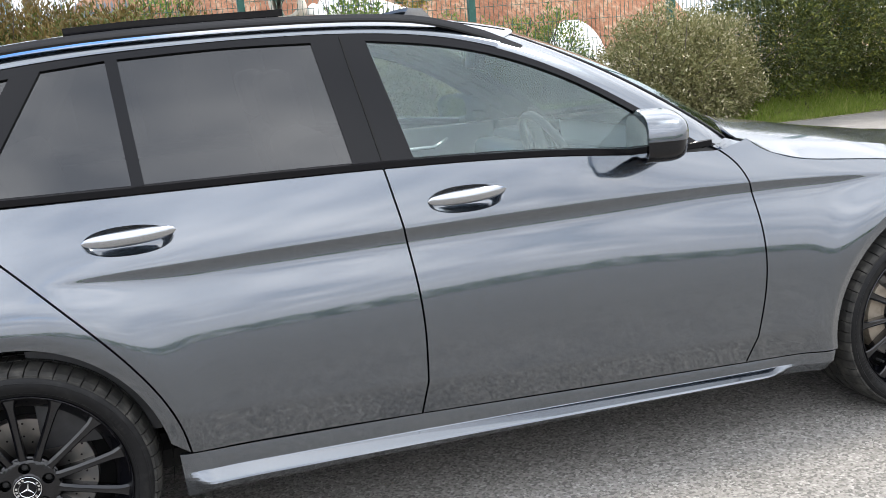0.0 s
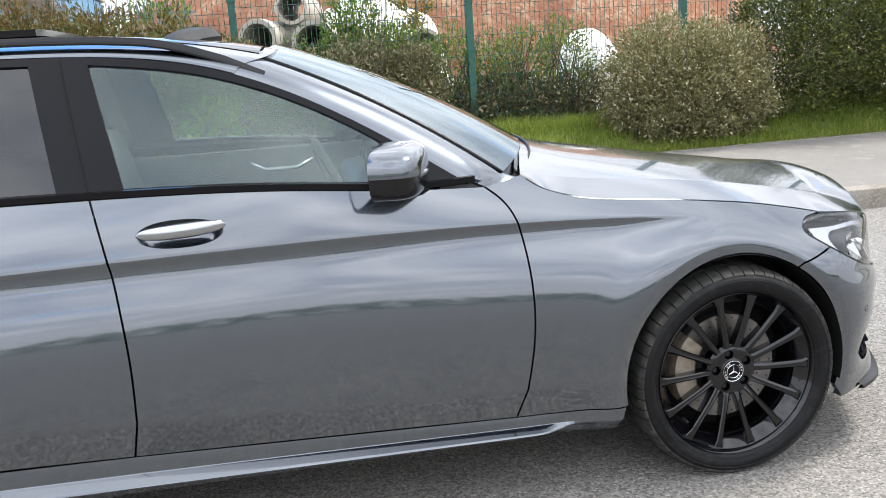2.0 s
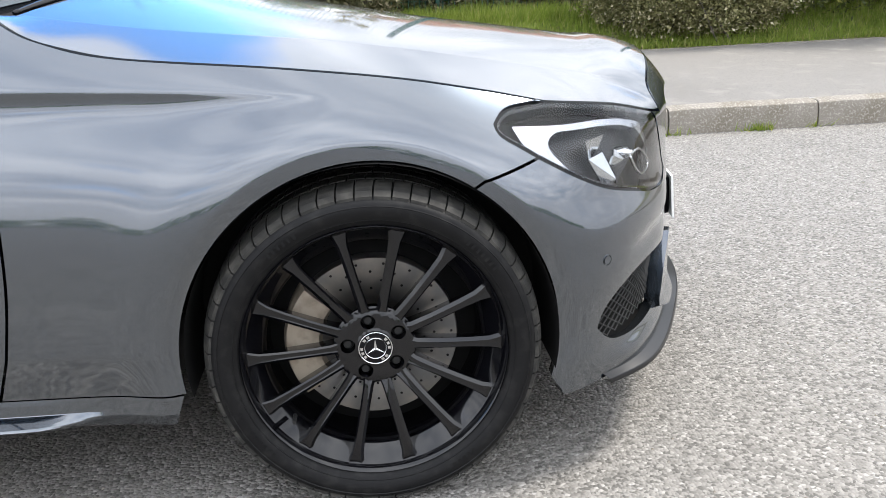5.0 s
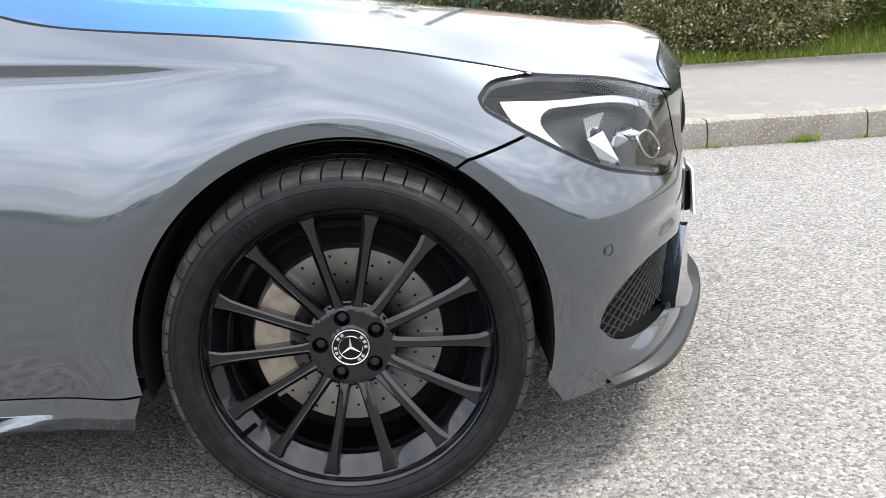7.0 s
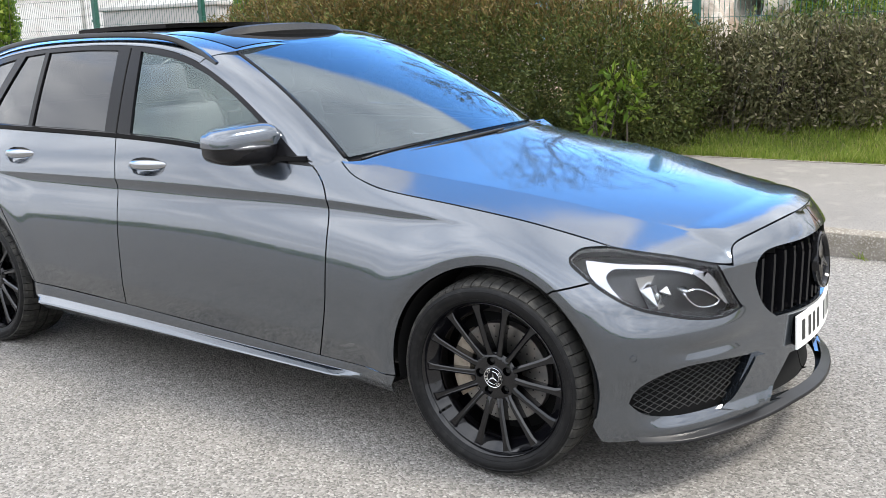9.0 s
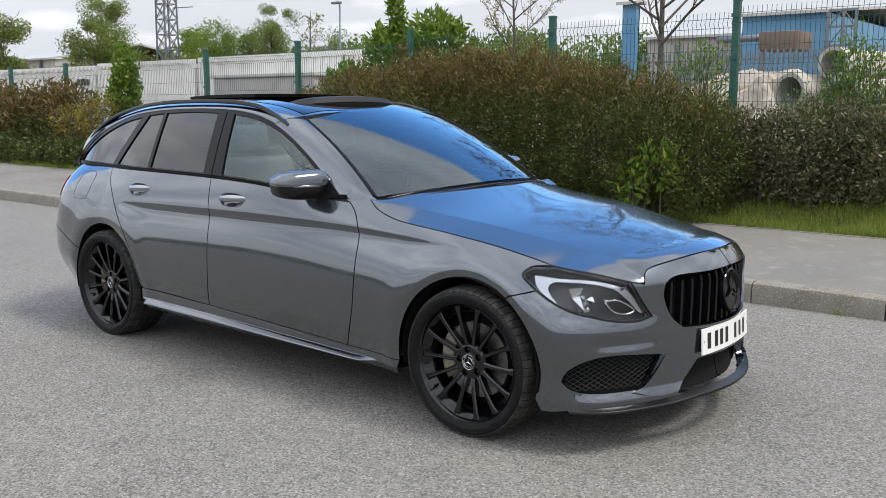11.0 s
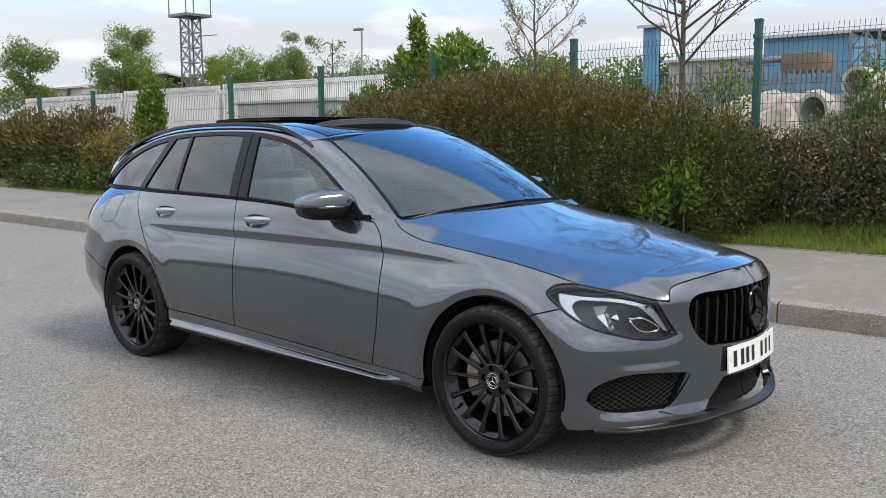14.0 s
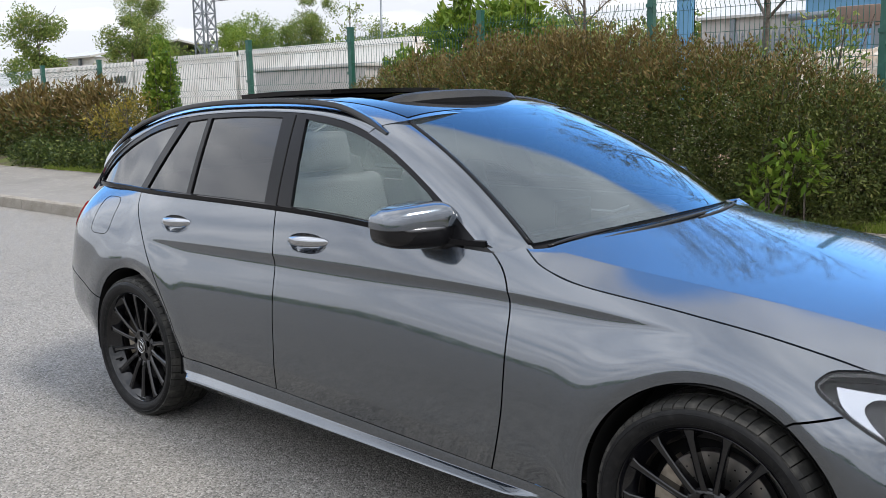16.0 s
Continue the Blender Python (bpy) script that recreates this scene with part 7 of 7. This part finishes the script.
for s in (1, -1):
    pts = []
    for i in range(40):
        k = i / 39
        x = -1.335 - 2.065 * k
        p = roof(np.array([x]), np.array([0.952]))[0]
        lift = 0.026 * smooth(0, 0.16, k) * (1 - smooth(0.86, 1.0, k)) - 0.012 * (1 - smooth(0, 0.05, k)) - 0.012 * smooth(0.95, 1.0, k)
        pts.append((x, -s * p[1] if True else 0, p[2] + float(lift) - 0.004))
    v, f = strip_along(pts, [(-0.014, -0.011), (-0.016, 0.005), (-0.008, 0.012), (0.008, 0.011), (0.013, 0.003), (0.011, -0.012)])
    part("roof_rail", mesh_from("roof_rail", v, f, GLOSS_BLACK, True, 50), car, "black roof rail")
    # black seal between windscreen and pillar
    v, f = tube_data([tuple(screen(np.array([-s * 1.0]), np.array([t]))[0]) for t in np.linspace(0, 1, 24)], 0.007, 6)
    part("screen_seal", mesh_from("screen_seal", v, f, TRIM_BLACK, True), car, "black windscreen seal")
    # gap between the two door frames
    pts = [tuple(cabin(np.array([x]), np.array([z]))[0] * np.array([1, s, 1]) + np.array([0, -0.0012 * s, 0])) for x, z in ((-1.818, 1.045), (-1.83, 1.12), (-1.846, 1.22), (-1.862, 1.32), (-1.872, 1.398))]
    v, f = tube_data(pts, 0.0025, 4)
    part("frame_gap", mesh_from("frame_gap", v, f, WELL), car, "dark gap between the door frames")
    # bright line under the windows
    pts = [tuple(cabin(np.array([x]), np.array([float(ZT(x)) + 0.010]))[0] * np.array([1, s, 1]) + np.array([0, -0.004 * s, 0])) for x in np.linspace(-3.46, -0.78, 40)]
    v, f = strip_along(pts, [(0.004, -0.009), (0.005, 0.008), (-0.004, 0.010), (-0.004, -0.010)])
    part("waist_strip", mesh_from("waist_strip", v, f, TRIM_BLACK, True, 50), car, "black waist moulding")

part("glass_roof", panel_mesh("glass_roof", inset(sun_hole, 0.004), lambda x, s: roof(x, s) + np.array([0, 0, 0.002]), GLOSS_BLACK, holes=(loop([(-1.60, -0.64), (-2.05, -0.64)], [(-2.05, -0.64), (-2.05, 0.64)], [(-2.05, 0.64), (-1.60, 0.64)], [(-1.60, 0.64), (-1.60, -0.64)], step=0.06),), step=0.06), car, "black panoramic glass roof, front panel open")
# slid-back panel and raised wind deflector
part("sunroof_panel", panel_mesh("sunroof_panel", loop([(-1.98, -0.56), (-2.62, -0.58)], [(-2.62, -0.58), (-2.62, 0.58)], [(-2.62, 0.58), (-1.98, 0.56)], [(-1.98, 0.56), (-1.98, -0.56)], step=0.06), lambda x, s: roof(x, s) + np.array([0, 0, 1.0])[None] * (0.030 + 0.012 * (np.asarray(x) + 1.98))[:, None], GLOSS_BLACK, step=0.06, depth=0.02), car, "opened sunroof glass slid over the roof")
vs, fs = [], []
for i in range(25):
    k = i / 24
    y = -0.43 + 0.86 * k
    x = -1.47 - 0.10 * (abs(2 * k - 1) ** 2.5)
    zr = float(RX(x)) - 0.03 * (2 * k - 1) ** 2
    for dx, dz in ((0.0, -0.02), (0.012, 0.02), (-0.012, 0.048), (-0.06, 0.052), (-0.07, 0.040), (-0.03, 0.02)):
        vs.append((x + dx, y, zr + dz * (1 - 0.6 * abs(2 * k - 1) ** 6)))
for i in range(24):
    for j in range(6):
        fs.append((i * 6 + j, i * 6 + (j + 1) % 6, (i + 1) * 6 + (j + 1) % 6, (i + 1) * 6 + j))
fs += [tuple(range(6)), tuple(24 * 6 + j for j in range(6))]
part("wind_deflector", mesh_from("wind_deflector", vs, fs, PLASTIC, True, 40), car, "raised black sunroof wind deflector")

# cowl under the windscreen, with the raised bonnet seal
part("cowl", panel_mesh("cowl", loop([(-0.99, -0.16), (0.99, -0.16)], [(0.99, -0.16), (0.99, 0.02)], [(0.99, 0.02), (-0.99, 0.02)], [(-0.99, 0.02), (-0.99, -0.16)], step=0.05), lambda s, t: screen(s, t) - np.array([0.0, 0, 0.022]), PLASTIC, step=0.08, gap=0.0), car, "black plastic cowl")
pts = [tuple(bonnet(np.array([x]), np.array([y]))[0] + np.array([-0.010, 0, 0.002])) for x, y in rear_e if -0.69 < y < -0.36]
v, f = tube_data(pts, [0.005 + 0.004 * float(smooth(0.70, 0.55, abs(q[1]))) for q in pts], 8)
part("bonnet_seal", mesh_from("bonnet_seal", v, f, GLOSS_BLACK, True), car, "raised black seal behind the bonnet")
for y0, y1 in ((-0.60, 0.02), (-0.05, 0.55)):
    pts = [tuple(screen(np.array([y0 / 0.7 + (y1 - y0) / 0.7 * k]), np.array([-0.05 + 0.02 * k]))[0] + np.array([0.0, 0, 0.0])) for k in np.linspace(0, 1, 12)]
    v, f = tube_data(pts, 0.006, 5)
    part("wiper", mesh_from("wiper", v, f, PLASTIC, True), car, "black windscreen wiper")

# --- cabin ---
def seat(x, y, name, w=0.26):
    st = new(name)
    st.parent = car
    st["label"] = "black leather seat"
    part("cushion", bevel_box("cushion", (x - 0.26, x + 0.26, y - w, y + w, 0.42, 0.58), LEATHER, 0.05, 3), st)
    me = bevel_box("seat_back", (-0.07, 0.07, -w, w, 0.0, 0.62), LEATHER, 0.05, 3)
    part("seat_back", me, st, m=pose(x - 0.27, y, 0.53, 0, -16, 0))
    me = bevel_box("headrest", (-0.05, 0.05, -0.13, 0.13, 0.0, 0.17), LEATHER, 0.04, 3)
    part("headrest", me, st, m=pose(x - 0.47, y, 1.15, 0, -10, 0))


seat(-1.55, -0.37, "front_seat")
seat(-1.55, 0.37, "front_seat")
seat(-2.45, 0.0, "rear_bench", 0.62)
part("dashboard", bevel_box("dashboard", (-1.05, -0.60, -0.70, 0.70, 0.70, 0.93), LEATHER, 0.06, 3), car, "black dashboard")
part("dash_top", bevel_box("dash_top", (-0.95, -0.52, -0.68, 0.68, 0.90, 0.965), LEATHER, 0.03, 3), car)
part("cabin_floor", bevel_box("cabin_floor", (-3.5, -0.6, -0.72, 0.72, 0.30, 0.36), WELL, 0.02), car)
part("load_cover", bevel_box("load_cover", (-3.5, -2.8, -0.62, 0.62, 0.92, 0.95), LEATHER, 0.01), car)
for s in (1, -1):
    part("door_card", bevel_box("door_card", (-2.8, -0.75, s * 0.775 - 0.02, s * 0.775 + 0.02, 0.40, 0.99), LEATHER, 0.015), car, "black door trim")
    part("grab_handle", mesh_from("grab_handle", *tube_data([(-1.15, s * 0.74, 0.93), (-1.22, s * 0.715, 0.90), (-1.36, s * 0.715, 0.90), (-1.42, s * 0.74, 0.93)], 0.010, 8), SILVER, True), car, "silver door pull")
v, f = [], []
sw = pose(-1.12, -0.37, 0.93, 0, 66, 0)
ring = [sw @ Vector((0.185 * math.cos(a), 0.185 * math.sin(a), 0)) for a in np.linspace(0, 2 * math.pi, 41)]
chs = [tube_data(ring, 0.014, 8, False), tube_data([sw @ Vector((-0.17, 0, 0)), sw @ Vector((0.0, 0, -0.02))], 0.02, 6), tube_data([sw @ Vector((0, -0.175, 0)), sw @ Vector((0, 0.175, 0))], 0.016, 6), tube_data([sw @ Vector((0, 0, -0.2)), sw @ Vector((0, 0, 0.01))], 0.05, 12)]
part("steering_wheel", mesh_from("steering_wheel", *join_data(chs), LEATHER, True, 60), car, "black steering wheel")
part("centre_screen", bevel_box("centre_screen", (-0.99, -0.97, -0.12, 0.12, 0.93, 1.05), GLOSS_BLACK, 0.006), car, "tablet screen on the dashboard")
part("sensor_box", bevel_box("sensor_box", (-1.27, -1.14, -0.055, 0.055, 1.325, 1.375), PLASTIC, 0.012), car, "black camera and rain sensor housing")
part("rear_view_mirror", bevel_box("rear_view_mirror", (-0.02, 0.02, -0.12, 0.12, -0.035, 0.035), PLASTIC, 0.014, 3), car, "black rear-view mirror", pose(-1.24, 0.02, 1.29, 0, 12, -10))
# rear glass
rg = loop([(-0.95, 0.05), (0.95, 0.05)], [(0.95, 0.05), (0.95, 0.95)], [(0.95, 0.95), (-0.95, 0.95)], [(-0.95, 0.95), (-0.95, 0.05)], step=0.06)


def rear_glass(s, t):
    s, t = np.asarray(s, float), np.asarray(t, float)
    x = -3.74 + 0.22 * t + 0.17 * s * s
    return np.stack([x, s * (0.64 - 0.12 * t), 1.03 + 0.32 * t - 0.02 * s * s], 1)


part("rear_screen", panel_mesh("rear_screen", rg, rear_glass, PRIVACY, step=0.1, gap=0.0, depth=0.004, flip=True), car, "dark tinted rear screen")
for s in (1, -1):
    def dp(a, t, s=s):
        a, t = np.asarray(a, float), np.asarray(t, float)
        x = -3.40 - 0.12 * (1 - t)
        e = cabin(-3.50 + 0.0 * t + 0.12 * t, np.interp(t, (0, 1), (1.05, 1.17)))
        g = rear_glass(np.full_like(t, -0.97), t)
        e = cabin(np.interp(t, (0, 0.35, 1), (-3.535, -3.44, -3.22)), np.interp(t, (0, 0.35, 1), (1.047, 1.14, 1.275)))
        return e * (1 - a)[:, None] + g * a[:, None]
    part("rear_pillar", panel_mesh("rear_pillar", loop([(0, 0), (1, 0)], [(1, 0), (1, 1)], [(1, 1), (0, 1)], [(0, 1), (0, 0)], step=0.1), dp, PAINT, step=0.1, gap=0.0, mirror=s < 0), car)

# ---- kerb stones ----
kerb = thing("kerb", "worn pale concrete kerb stones along the road", "kerb", kind="structure")
KL = 0.905


def kerb_mesh(seed):
    rng = random.Random(seed)
    prof = [(0.0, -0.1), (-0.003, 0.10), (0.010, 0.142), (0.028, 0.154), (0.125, 0.156), (0.125, -0.1)]
    vs, fs = [], []
    n = 6
    for i in range(n + 1):
        x = KL * i / n
        e = 0.004 if i in (0, n) else 0.0
        for y, z in prof:
            vs.append((x, y + e + rng.uniform(-0.0015, 0.0015), z - e + rng.uniform(-0.002, 0.002)))
    m = len(prof)
    for i in range(n):
        for k in range(m - 1):
            fs.append((i * m + k, (i + 1) * m + k, (i + 1) * m + k + 1, i * m + k + 1))
    fs += [tuple(range(m)), tuple(n * m + k for k in range(m))[::-1]]
    return mesh_from("kerb_stone", vs, fs, KERB, True, 35)


stones = [kerb_mesh(i) for i in range(4)]
for i in range(-40, 24):
    part("kerb_stone", stones[i % 4], kerb, m=pose(1.815 + i * 0.915, KERB_Y, 0))


def weeds():
    rng = np.random.default_rng(77)
    ch = []
    for cx, n in ((2.36, 70), (1.83, 14), (2.73, 12), (-3.2, 12), (0.6, 8), (-7.4, 16)):
        for i in range(n):
            x, y = cx + rng.normal() * 0.05, KERB_Y - abs(rng.normal()) * 0.02
            h = rng.uniform(0.02, 0.07)
            d = rng.normal(size=2) * 0.03
            ch.append(([(x - 0.004, y, 0), (x + 0.004, y, 0), (x + d[0], y - abs(d[1]), h)], [(0, 1, 2)]))
    tagged(new("kerb_weed", mesh_from("kerb_weed", *join_data(ch), GRASS)), "small green weeds in the gutter at the kerb", "weeds", kind="stuff")


weeds()


def chippings():
    """Loose stones and specks on the road by the car."""
    rng = np.random.default_rng(78)
    n = 2600
    x, y = rng.uniform(-5, 4.5, n), rng.uniform(-2.6, 2.6, n)
    s = rng.uniform(0.002, 0.0055, n)
    base = np.array([(1, 0, 0), (-0.5, 0.87, 0), (-0.5, -0.87, 0), (0, 0, 0.9)])
    co = (base[None] * s[:, None, None]) + np.stack([x, y, np.zeros(n)], 1)[:, None, :]
    fs = []
    for i in range(n):
        o = i * 4
        fs += [(o, o + 1, o + 3), (o + 1, o + 2, o + 3), (o + 2, o, o + 3)]
    tagged(new("loose_chippings", mesh_from("loose_chippings", co.reshape(-1, 3), fs, KERB)), "loose pale chippings on the asphalt", "stones", kind="stuff")


chippings()
